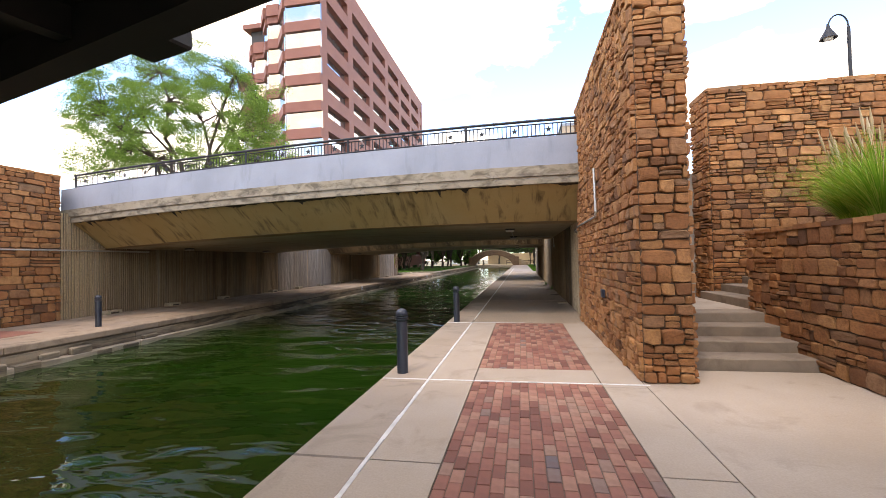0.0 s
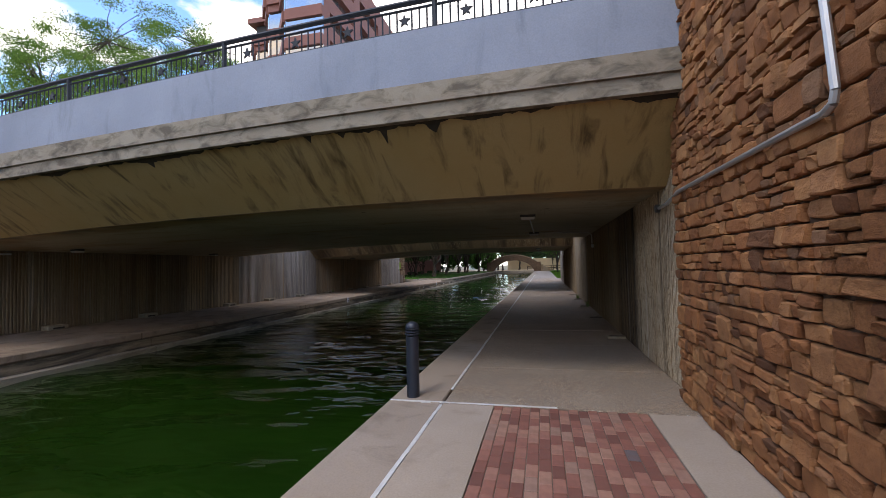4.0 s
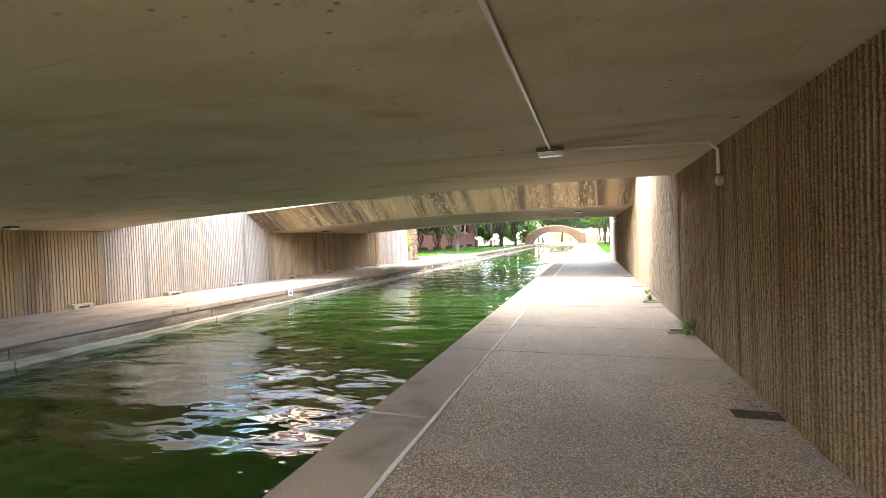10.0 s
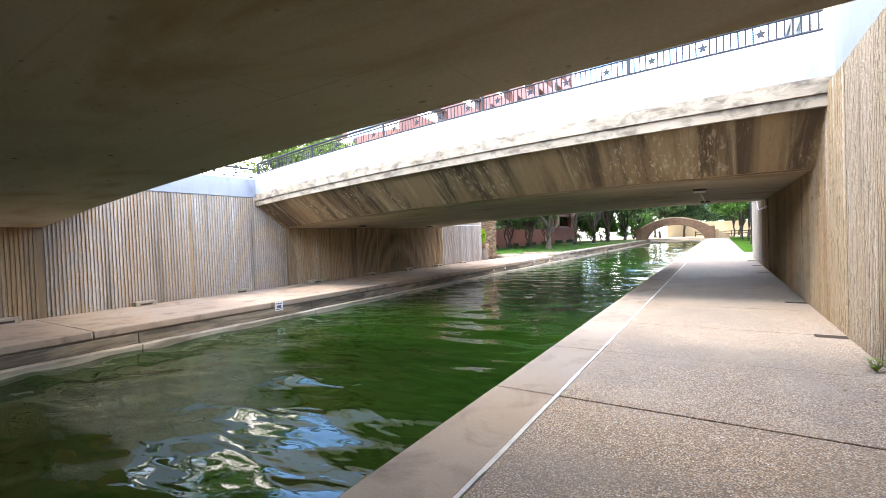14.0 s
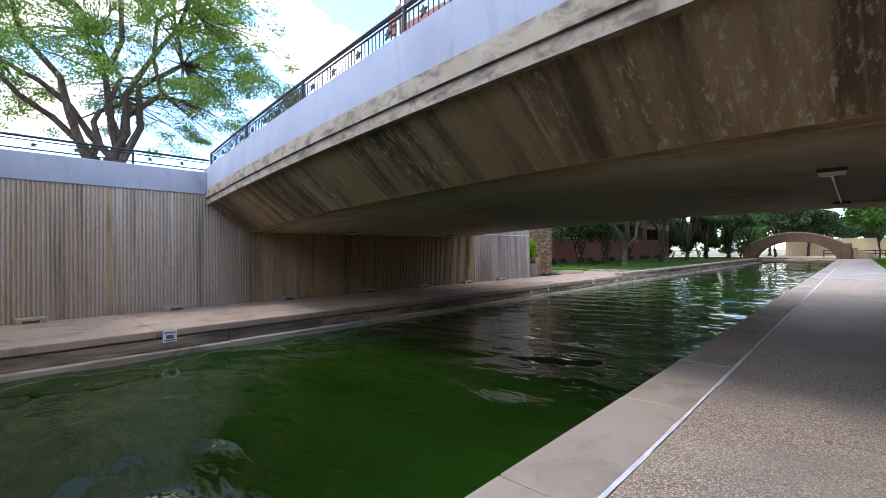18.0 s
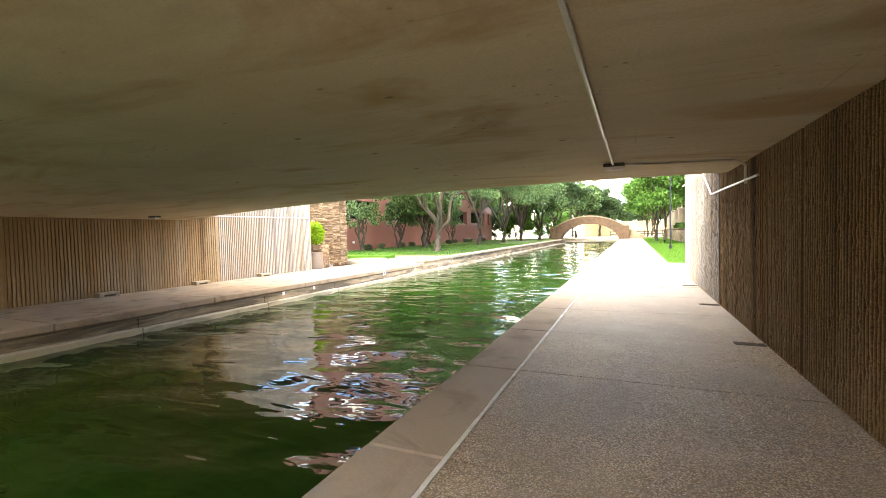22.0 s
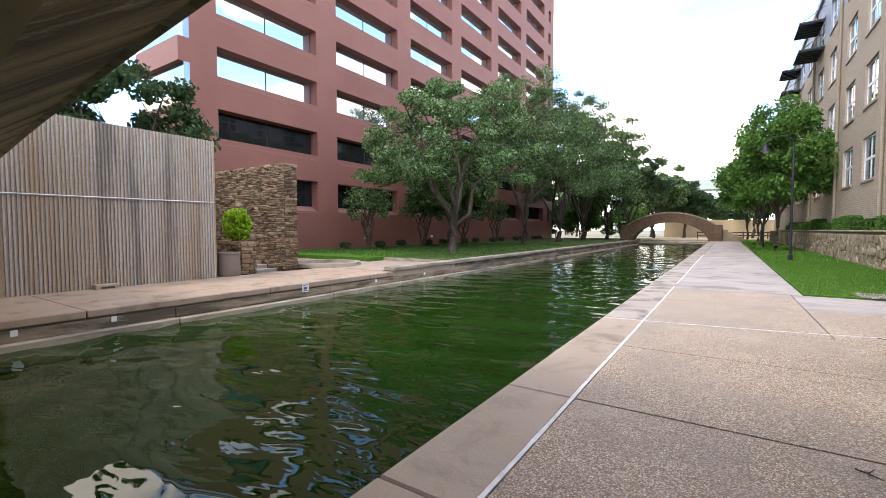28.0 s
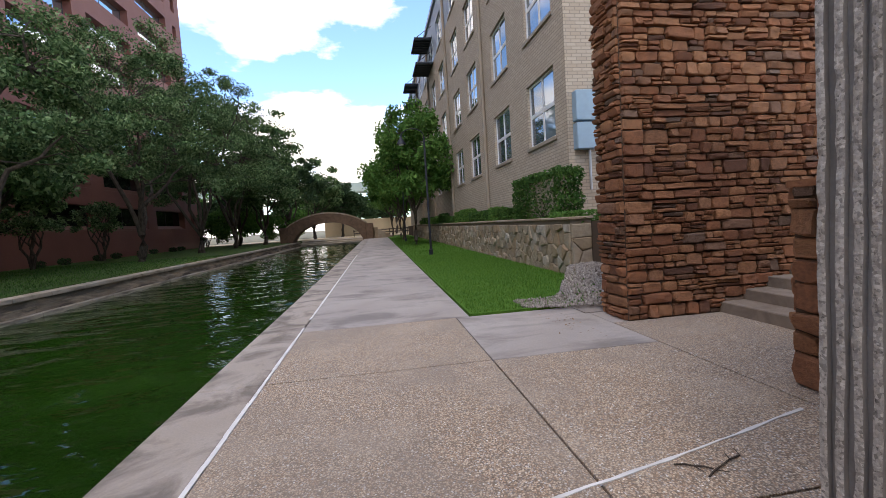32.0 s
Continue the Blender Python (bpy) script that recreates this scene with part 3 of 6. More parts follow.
paving = concrete("plaza_paving", (0.28, 0.245, 0.217), (0.182, 0.154, 0.133), (0.336, 0.301, 0.266), 0.6)
dry_ground = concrete("dry_ground", (0.192, 0.176, 0.112), (0.104, 0.112, 0.056), (0.264, 0.232, 0.16), 0.12)

# ---------------------------------------------------------------- mesh helpers


def box(bm, x0, x1, y0, y1, z0, z1, bevel=0.0):
    v = [bm.verts.new(p) for p in ((x0, y0, z0), (x1, y0, z0), (x1, y1, z0), (x0, y1, z0), (x0, y0, z1), (x1, y0, z1), (x1, y1, z1), (x0, y1, z1))]
    f = [bm.faces.new([v[i] for i in q]) for q in ((3, 2, 1, 0), (4, 5, 6, 7), (0, 1, 5, 4), (1, 2, 6, 5), (2, 3, 7, 6), (3, 0, 4, 7))]
    if bevel:
        bmesh.ops.bevel(bm, geom=list({e for face in f for e in face.edges}), offset=bevel, segments=1, affect="EDGES")
    return bm


def boxed(x0, x1, y0, y1, z0, z1, bevel=0.0):
    return box(bmesh.new(), x0, x1, y0, y1, z0, z1, bevel)


def tube(bm, a, b, r0, r1=None, n=10, caps=True):
    a, b = Vector(a), Vector(b)
    r1 = r0 if r1 is None else r1
    q = (b - a).to_track_quat("Z", "Y")
    rings = []
    for p, r in ((a, r0), (b, r1)):
        rings.append([bm.verts.new(p + q @ Vector((r * math.cos(k * math.tau / n), r * math.sin(k * math.tau / n), 0))) for k in range(n)])
    for k in range(n):
        bm.faces.new((rings[0][k], rings[0][(k + 1) % n], rings[1][(k + 1) % n], rings[1][k]))
    if caps:
        bm.faces.new(rings[0][::-1])
        bm.faces.new(rings[1])
    return bm


def lathe(bm, profile, n=20, at=(0, 0, 0)):
    rings = []
    for r, z in profile:
        rings.append([bm.verts.new((at[0] + max(r, 1e-4) * math.cos(k * math.tau / n), at[1] + max(r, 1e-4) * math.sin(k * math.tau / n), at[2] + z)) for k in range(n)])
    for a, b in zip(rings, rings[1:]):
        for k in range(n):
            bm.faces.new((a[k], a[(k + 1) % n], b[(k + 1) % n], b[k]))
    bm.faces.new(rings[0][::-1])
    bm.faces.new(rings[-1])
    return bm


def mesh_of(name, bm, material, smooth=False):
    me = bpy.data.meshes.new(name)
    bmesh.ops.recalc_face_normals(bm, faces=bm.faces)
    bm.to_mesh(me)
    bm.free()
    me.materials.append(material)
    if smooth:
        me.polygons.foreach_set("use_smooth", [True] * len(me.polygons))
        me.set_sharp_from_angle(angle=radians(40))
    return me


def raw_mesh(name, verts, faces, material):
    me = bpy.data.meshes.new(name)
    me.from_pydata(verts, [], faces)
    me.materials.append(material)
    me.update()
    return me


def thing(name, bm=None, material=None, label="", category="", group="", kind="", at=None, smooth=False):
    ob = new(name, mesh_of(name, bm, material, smooth) if bm else None)
    if at is not None:
        ob.matrix_basis = at if isinstance(at, Matrix) else Matrix.Translation(at)
    return tagged(ob, label, category, group, kind)


def part(name, bm, material, parent, label="", smooth=False, kind=""):
    ob = new(name, bm if isinstance(bm, bpy.types.Mesh) else mesh_of(name, bm, material, smooth))
    ob.parent = parent
    return tagged(ob, label, kind=kind)


def structure(name, bm, material, label, category, smooth=False):
    return thing(name, bm, material, label, category, kind="structure", smooth=smooth)


def sheet(bm, x0, x1, y0, y1, z):
    bm.faces.new([bm.verts.new(p) for p in ((x0, y0, z), (x1, y0, z), (x1, y1, z), (x0, y1, z))])
    return bm
# ---------------------------------------------------------------- plan (metres)
CURB, LINE, WALL = -1.83, -1.20, 1.52          # canal edge, caulk line and wall face of the near walk
BANK, LEFT_WALL, LEFT_Z = -10.65, -14.35, -0.10  # canal edge, wall face and level of the far walk
WATER = -0.65
WALL_START, WALL_END, LEFT_END = 10.95, 46.96, 47.75

# ---------------------------------------------------------------- ground, canal, walks
bm = bmesh.new()
for x0, x1, y0, y1 in ((-1500, -60, -1500, 1500), (60, 1500, -1500, 1500), (-60, 60, 118, 1500), (-60, 60, -1500, -40)):
    sheet(bm, x0, x1, y0, y1, -0.2)
for x0, x1 in ((-60, BANK - 0.3), (CURB + 0.3, 60)):
    sheet(bm, x0, x1, -40, 118, -0.2)
structure("ground", bm, dry_ground, "dry mown ground reaching to the horizon", "ground")
structure("canal_bed", boxed(BANK - 0.5, CURB + 0.5, -40, 118, -2.2, -2.0), dry_ground, "muddy bed under the canal water", "canal bed")

def rippled(x0, x1, y0, y1, z, cell, seed):
    """A fine sheet of water with many small crossing waves, calmer in patches."""
    r = np.random.RandomState(seed)
    nx, ny = int((x1 - x0) / cell), int((y1 - y0) / cell)
    gx, gy = np.meshgrid(np.linspace(x0, x1, nx + 1), np.linspace(y0, y1, ny + 1))
    h = np.zeros_like(gx)
    for _ in range(26):
        length = math.exp(r.uniform(math.log(0.42), math.log(2.4)))
        a = r.uniform(0, math.tau)
        kx, ky = math.cos(a) * 0.75, math.sin(a) * 1.15
        calm = 0.75 + 0.5 * np.sin(gx * r.uniform(0.3, 0.9) + gy * r.uniform(0.2, 0.7) + r.uniform(0, 6))
        h += 0.0028 * length * calm * np.sin((gx * kx + gy * ky) * math.tau / length + r.uniform(0, 6) + 0.5 * np.sin(gx * 0.8 + gy * 0.5 + r.uniform(0, 6)))
    verts = np.stack([gx, gy, z + h], -1).reshape(-1, 3)
    i = (np.arange(ny)[:, None] * (nx + 1) + np.arange(nx)[None, :]).reshape(-1)
    faces = np.stack([i, i + 1, i + nx + 2, i + nx + 1], 1)
    me = raw_mesh("water", verts.tolist(), faces.tolist(), water_mat)
    me.polygons.foreach_set("use_smooth", [True] * len(me.polygons))
    return me


water = new("water", rippled(BANK - 0.35, CURB + 0.12, -6, 112, WATER, 0.085, 21))
tagged(water, "rippled cloudy green canal water", "water", kind="structure")
bm = bmesh.new()
sheet(bm, BANK - 0.35, CURB + 0.12, -40, -6, WATER)
structure("water_behind", bm, water_mat, "rippled cloudy green canal water behind the start", "water")

# near walk: substrate, curb strip pieces, slabs
structure("pavement", boxed(CURB + 0.06, 2.2, -40, 118, -1.3, -0.06), joint_dark, "dark bedding under the canal walk slabs", "pavement")
walk_near = structure("pavement_slabs", boxed(CURB + 0.04, CURB + 0.10, -40, 118, -1.6, -0.14), canal_concrete, "jointed concrete and exposed aggregate canal walk", "pavement")
JOINTS = [-40, -33, -26, -19, -12.5, -8.9, -5.3, -1.7, 1.2, 3.2, 5.3, 7.6, 10.35, 14.05, 15.85, 17.7, 20.0, 21.7, 23.88, 25.65, 27.6, 29.7, 31.7, 33.7, 35.7, 37.66, 39.65, 41.75, 43.6, 45.68, 47.55, 50.12, 52.3, 54.6, 60, 63.7, 67.5, 71.5, 75.5, 80, 85, 90, 95, 100, 106, 112, 118]


def slab(x0, x1, y0, y1, material, drop=0.0, parent=None):
    g = 0.009 if material is aggregate else 0.006
    return part("slab", boxed(x0 + g, x1 - g, y0 + g, y1 - g, -0.16, drop, 0.003), material, parent or walk_near)


rng = random.Random(5)
for y0, y1 in zip(JOINTS, JOINTS[1:]):
    g = 0.006
    lip = part("curb_stone", boxed(CURB, LINE - 0.012, y0 + g, y1 - g, -0.17, rng.uniform(-0.002, 0.002), 0.014), old_curb if y0 > 46.5 else curb_concrete, walk_near)
    material = walk_concrete if y1 <= 10.4 or y0 > 52 else aggregate
    if y1 <= 10.4:
        continue
    if y0 < 52.2:
        middle = (y0 + y1) / 2
        cut = [y0, middle + rng.uniform(-0.2, 0.2), y1] if y1 - y0 > 3 else [y0, y1]
        for a, b in zip(cut, cut[1:]):
            slab(LINE + 0.012, 1.16 if y0 > 47 else WALL, a, b, material, rng.uniform(-0.003, 0.002))
    else:
        slab(LINE + 0.012, 1.38, y0, y1, grey_concrete, rng.uniform(-0.003, 0.002))

# near end: concrete frame round two brick fields, and the court before the steps
P0, P1 = -0.62, 0.91
for y0, y1 in zip(JOINTS[:12], JOINTS[1:13]):
    slab(LINE + 0.012, P0, y0, y1, walk_concrete)
    slab(P1, 1.40, y0, y1, walk_concrete)
for y0, y1 in ((5.42, 6.07), (1.2, 1.85), (-3.2, -2.55), (-9, -8.35)):
    slab(P0, P1, y0, y1, walk_concrete)
for x0, x1, y0, y1 in ((1.40, 3.7, 2.1, 6.2), (1.40, 3.7, -2.2, 2.1), (1.40, 3.7, -8, -2.2), (3.7, 9.0, -2.2, 2.1), (3.7, 9.0, -8, -2.2)):
    slab(x0, x1, y0, y1, walk_concrete, -0.002)
# far court behind the wall's end
for x0, x1, y0, y1, material in ((1.16, 3.12, 47.55, 50.12, aggregate), (1.16, 3.12, 46.98, 47.55, aggregate), (1.16, 3.12, 50.12, 52.3, grey_concrete), (3.12, 3.36, 51.1, 52.3, grey_concrete), (3.12, 7.0, 48.0, 51.1, aggregate), (3.12, 3.36, 46.98, 48.0, aggregate)):
    slab(x0, x1, y0, y1, material, -0.002)
bm = bmesh.new()
for y0, y1 in ((-40, 10.3), (10.9, 52.6), (53.2, 70)):
    y = y0
    while y < y1:
        step = min(rng.uniform(0.25, 0.7), y1 - y)
        box(bm, LINE - rng.uniform(0.014, 0.022), LINE + rng.uniform(0.012, 0.020), y, y + step, -0.01, 0.003)
        y += step
structure("trim_joint_line", bm, white_caulk, "worn white sealant line along the walk", "joint sealant")
bm, last = bmesh.new(), None
for k in range(34):
    x = CURB + 0.02 + 0.145 * k
    y = 47.42 + 0.12 * (x + 1.7) + 0.05 * max(0.0, x + 0.3) ** 1.6 + rng.uniform(-0.006, 0.006)
    half = rng.uniform(0.005, 0.017)
    pair = [[bm.verts.new((x, y + side, z)) for z in (-0.01, 0.004)] for side in (-half, half)]
    if last:
        for i, j in (((0, 1), (1, 1)), ((0, 0), (0, 1)), ((1, 1), (1, 0))):
            bm.faces.new((last[i[0]][i[1]], last[j[0]][j[1]], pair[j[0]][j[1]], pair[i[0]][i[1]]))
    last = pair
x = CURB + 0.02
while x < 1.3:
    step = rng.uniform(0.1, 0.3)
    box(bm, x, x + step, 5.42 - rng.uniform(0.008, 0.02), 5.44, -0.01, 0.004)
    if x < 0:
        box(bm, x, x + step, 10.38 - rng.uniform(0.008, 0.02), 10.40, -0.01, 0.004)
    x += step
structure("trim_cross_joint", bm, white_caulk, "worn white sealant lines across the walk", "joint sealant")

# far walk: terrace slabs, stepped canal wall
far_walk = structure("pavement_far", boxed(LEFT_WALL, BANK - 0.05, -40, 52.5, -1.6, LEFT_Z - 0.16), sand_joint, "tan concrete canal walk on the far bank", "pavement")
y = -40.0
while y < 52.4:
    step = min(rng.uniform(3.6, 4.4), 52.5 - y)
    part("slab", boxed(LEFT_WALL, BANK - 1.15, y + 0.006, y + step - 0.006, LEFT_Z - 0.2, LEFT_Z + rng.uniform(-0.004, 0.003), 0.006), terrace_concrete, far_walk)
    part("coping", boxed(BANK - 1.14, BANK, y + 0.006, y + step - 0.006, LEFT_Z - 0.16, LEFT_Z + rng.uniform(-0.003, 0.003), 0.02), terrace_concrete, far_walk)
    y += step
canal_wall = structure("canal_wall_far", boxed(BANK - 0.6, BANK - 0.07, -40, 108, -1.6, LEFT_Z - 0.162), canal_concrete, "stained stepped concrete canal edge", "canal wall")
y = -40.0
while y < 108:
    step = min(rng.uniform(3.4, 5.6), 108 - y)
    part("course", boxed(BANK - 0.3, BANK - 0.015, y + 0.004, y + step - 0.004, LEFT_Z - 0.42, LEFT_Z - 0.20, 0.012), canal_concrete, canal_wall)
    part("ledge", boxed(BANK - 0.3, BANK + 0.16, y + 0.004, y + step - 0.004, WATER - 0.25, WATER + 0.13 + rng.uniform(-0.01, 0.01), 0.02), ledge_concrete, canal_wall)
    y += step
for k in range(14):
    y = 3 + k * 0.62 + rng.uniform(-0.1, 0.1)
    part("stone", boxed(BANK + 0.0, BANK + rng.uniform(0.06, 0.2), y, y + rng.uniform(0.35, 0.6), WATER - 0.2, WATER + rng.uniform(0.1, 0.3), 0.03), canal_concrete, canal_wall)
# raised bank beyond the terrace: cap and lawn
bank_cap = structure("canal_kerb_far", boxed(BANK - 0.55, BANK - 0.06, 52.5, 108, -0.7, LEFT_Z + 0.02), canal_concrete, "stone kerb between canal and lawn", "kerb")
y = 52.5
while y < 108:
    step = min(rng.uniform(1.5, 2.2), 108 - y)
    part("coping", boxed(BANK - 0.5, BANK + 0.02, y + 0.004, y + step - 0.004, LEFT_Z + 0.02, LEFT_Z + 0.17, 0.02), ledge_concrete, bank_cap)
    y += step

# ---------------------------------------------------------------- fluted walls


def ribs(name, x, side, y0, y1, z0, z1, pitch, depth, rows, rough, material, seed, groove=0.36):
    """A fluted face at x (facing side along x): tapered ribs, their crests broken unevenly."""
    r = random.Random(seed)
    count = int((y1 - y0) / pitch)
    rise = 1 - groove
    profile = ((0.0, 0.0), (groove, 0.0), (groove + 0.08 * rise, 0.80), (groove + 0.26 * rise, 1.0), (groove + 0.74 * rise, 1.0), (groove + 0.92 * rise, 0.80))
    full, drift = [r.uniform(0.86, 1.0) for _ in range(count)], [r.uniform(0, 6.28) for _ in range(count)]
    verts, cols = [], count * 6
    for j in range(rows + 1):
        z = z0 + (z1 - z0) * j / rows
        for i in range(count):
            chip = full[i] * (r.uniform(0.62, 0.85) if r.random() < 0.08 else r.uniform(0.96, 1.02))
            sway = pitch * (0.05 * math.sin(drift[i] + z * 2.1) + 0.035 * math.sin(3 * drift[i] + z * 9.0))
            for at, out in profile:
                jog = rough if out else rough * 0.25
                verts.append((x + side * (out * chip * depth + r.uniform(-jog, jog) * 0.8), y0 + (i + at) * pitch + sway + r.uniform(-jog, jog) * 0.5, z))
    faces = []
    for j in range(rows):
        for i in range(cols - 1):
            a = j * cols + i
            faces.append((a, a + 1, a + cols + 1, a + cols) if side < 0 else (a, a + cols, a + cols + 1, a + 1))
    me = raw_mesh(name, verts, faces, material)
    me.materials.append(groove_finish[material.name])
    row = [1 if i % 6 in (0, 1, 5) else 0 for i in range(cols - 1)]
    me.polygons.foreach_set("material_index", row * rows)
    return me


# broken crests show pale aggregate; the smooth formed face between them holds grime and painted shade
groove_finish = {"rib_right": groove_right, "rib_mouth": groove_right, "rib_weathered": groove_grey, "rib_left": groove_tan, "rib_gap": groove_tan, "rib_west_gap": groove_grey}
wall_east = structure("wall_east", boxed(WALL + 0.02, 3.35, WALL_START, WALL_END - 0.03, -1.0, 3.6), rib_right, "stained fluted concrete retaining wall beside the walk", "wall")
box_top = boxed(WALL + 0.02, 3.35, 41.6, WALL_END - 0.03, 3.6, 5.2)
part("upper_wall", box_top, rib_right, wall_east)
cuts = [WALL_START + 0.02, 14.0, 18.4, 22.4, 27.6, 32.0, 36.5, 41.0, WALL_END]
for n, (a, b) in enumerate(zip(cuts, cuts[1:])):
    top = 5.2 if a >= 41 else 3.6
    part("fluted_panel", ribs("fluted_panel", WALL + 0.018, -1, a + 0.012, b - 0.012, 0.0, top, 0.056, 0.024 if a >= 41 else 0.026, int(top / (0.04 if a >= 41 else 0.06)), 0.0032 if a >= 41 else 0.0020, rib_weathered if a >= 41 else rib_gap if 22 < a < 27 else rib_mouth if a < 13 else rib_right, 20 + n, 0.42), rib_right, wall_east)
end_ribs = ribs("fluted_panel", 0, -1, 0.0, 1.7, 0.0, 5.2, 0.056, 0.024, 130, 0.0032, rib_weathered, 61, 0.40)
end_panel = part("fluted_panel", end_ribs, rib_right, wall_east)
end_panel.matrix_basis = pose(3.30, WALL_END - 0.03, 0, 0, 0, 90)
part("parapet", boxed(WALL + 0.03, WALL + 0.33, 24.1, 28.3, 3.6, 4.45, 0.015), parapet_paint, wall_east, "blue-grey painted parapet")

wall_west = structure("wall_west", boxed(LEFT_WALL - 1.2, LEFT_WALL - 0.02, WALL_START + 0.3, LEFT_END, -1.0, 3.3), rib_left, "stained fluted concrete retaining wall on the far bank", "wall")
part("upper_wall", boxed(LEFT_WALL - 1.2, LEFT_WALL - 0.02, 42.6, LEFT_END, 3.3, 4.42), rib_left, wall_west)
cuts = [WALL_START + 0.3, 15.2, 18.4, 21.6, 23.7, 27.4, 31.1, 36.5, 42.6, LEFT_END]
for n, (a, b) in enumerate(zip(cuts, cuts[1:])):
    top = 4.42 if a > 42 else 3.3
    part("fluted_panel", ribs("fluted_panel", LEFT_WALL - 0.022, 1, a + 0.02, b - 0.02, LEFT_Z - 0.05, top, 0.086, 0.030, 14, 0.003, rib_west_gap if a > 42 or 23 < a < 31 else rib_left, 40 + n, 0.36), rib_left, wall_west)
part("parapet", boxed(LEFT_WALL - 0.32, LEFT_WALL + 0.03, 24.4, 30.0, 3.3, 3.98, 0.015), parapet_paint, wall_west, "blue-grey painted parapet")

# raised ground behind the walls
structure("terrace_west", boxed(-60, LEFT_WALL - 1.2, -40, LEFT_END - 0.5, -0.3, 3.2), paving, "raised plaza behind the far wall", "ground")
structure("terrace_east", boxed(3.35, 60, 10.9, WALL_END - 0.6, -0.3, 3.4), paving, "raised street behind the near wall", "ground")

# ---------------------------------------------------------------- road bridges


def crown(x):
    """The soffit's height across the canal: slightly arched."""
    return 2.52 - 0.0023 * (x + 2.5) ** 2


XS = [LEFT_WALL - 0.4 + (1.95 - LEFT_WALL + 0.4) * i / 28 for i in range(29)]


def along(profile, xs=XS, close=True):
    """A bar with the (y, z) profile, running across the canal on the bridge's skew and crown."""
    bm = bmesh.new()
    rings = [[bm.verts.new((x, y - SKEW * (x - 1.4), crown(x) + z)) for y, z in profile] for x in xs]
    n = len(profile)
    for a, b in zip(rings, rings[1:]):
        for k in range(n):
            bm.faces.new((a[k], a[(k + 1) % n], b[(k + 1) % n], b[k]))
    bm.faces.new(rings[0])
    bm.faces.new(rings[-1][::-1])
    return bm


def star(bm, at, r, tilt, thick=0.012):
    front, back = [], []
    for k in range(10):
        rad, a = (r if k % 2 == 0 else r * 0.42), math.pi / 2 + k * math.pi / 5
        dx, dz = rad * math.cos(a), rad * math.sin(a)
        for side, ring in ((-1, front), (1, back)):
            ring.append(bm.verts.new((at[0] + dx * tilt[0] + side * thick * -tilt[1], at[1] + dx * tilt[1] + side * thick * tilt[0], at[2] + dz)))
    bm.faces.new(front)
    bm.faces.new(back[::-1])
    for k in range(10):
        bm.faces.new((front[k], back[k], back[(k + 1) % 10], front[(k + 1) % 10]))


BAR_MESH = {}


def limb(bm, pts, radii, n=8):
    """A bent, tapering round bar through the points."""
    rings = []
    for i, p in enumerate(pts):
        d = (pts[min(i + 1, len(pts) - 1)] - pts[max(i - 1, 0)]).normalized()
        q = d.to_track_quat("Z", "Y")
        rings.append([bm.verts.new(p + q @ Vector((radii[i] * math.cos(k * math.tau / n), radii[i] * math.sin(k * math.tau / n), 0))) for k in range(n)])
    for a, b in zip(rings, rings[1:]):
        for k in range(n):
            bm.faces.new((a[k], a[(k + 1) % n], b[(k + 1) % n], b[k]))
    bm.faces.new(rings[0][::-1])
    bm.faces.new(rings[-1])


def railing(label, points, height=0.42, lift=0.05, group="bridge railings", barred=True):
    """Dark rails with thin bars and stars, from point to point."""
    base = thing("metal_railing", label=label, category="railing", group=group)
    for name, h, r in (("top_rail", height, 0.034), ("upper_rail", height - 0.085, 0.016), ("lower_rail", lift, 0.02)):
        bm = bmesh.new()
        limb(bm, [Vector(p) + Vector((0, 0, h)) for p in points], [r] * len(points), 6)
        part(name, bm, rail_paint, base)
    key = (height, lift)
    if key not in BAR_MESH:
        BAR_MESH[key] = mesh_of("bar", tube(bmesh.new(), (0, 0, lift), (0, 0, height - 0.07), 0.0115, n=4, caps=False), rail_paint)
    count = 0
    for a, b in zip(points, points[1:]):
        a, b = Vector(a), Vector(b)
        d = b - a
        flat = Vector((d.x, d.y, 0)).normalized()
        steps = int(d.length / 0.098)
        for k in range(steps):
            p = a + d * ((k + 0.5) / steps)
            if count % 8 == 4:
                bm = bmesh.new()
                star(bm, (p.x, p.y, p.z + (height + lift) / 2 - 0.04), 0.085, flat)
                part("star", bm, rail_paint, base)
            elif count % 32 == 0:
                part("post", tube(bmesh.new(), p, p + Vector((0, 0, height)), 0.035, n=6), rail_paint, base)
            elif barred:
                part("bar", BAR_MESH[key], None, base).matrix_basis = Matrix.Translation(p)
            count += 1
    return base


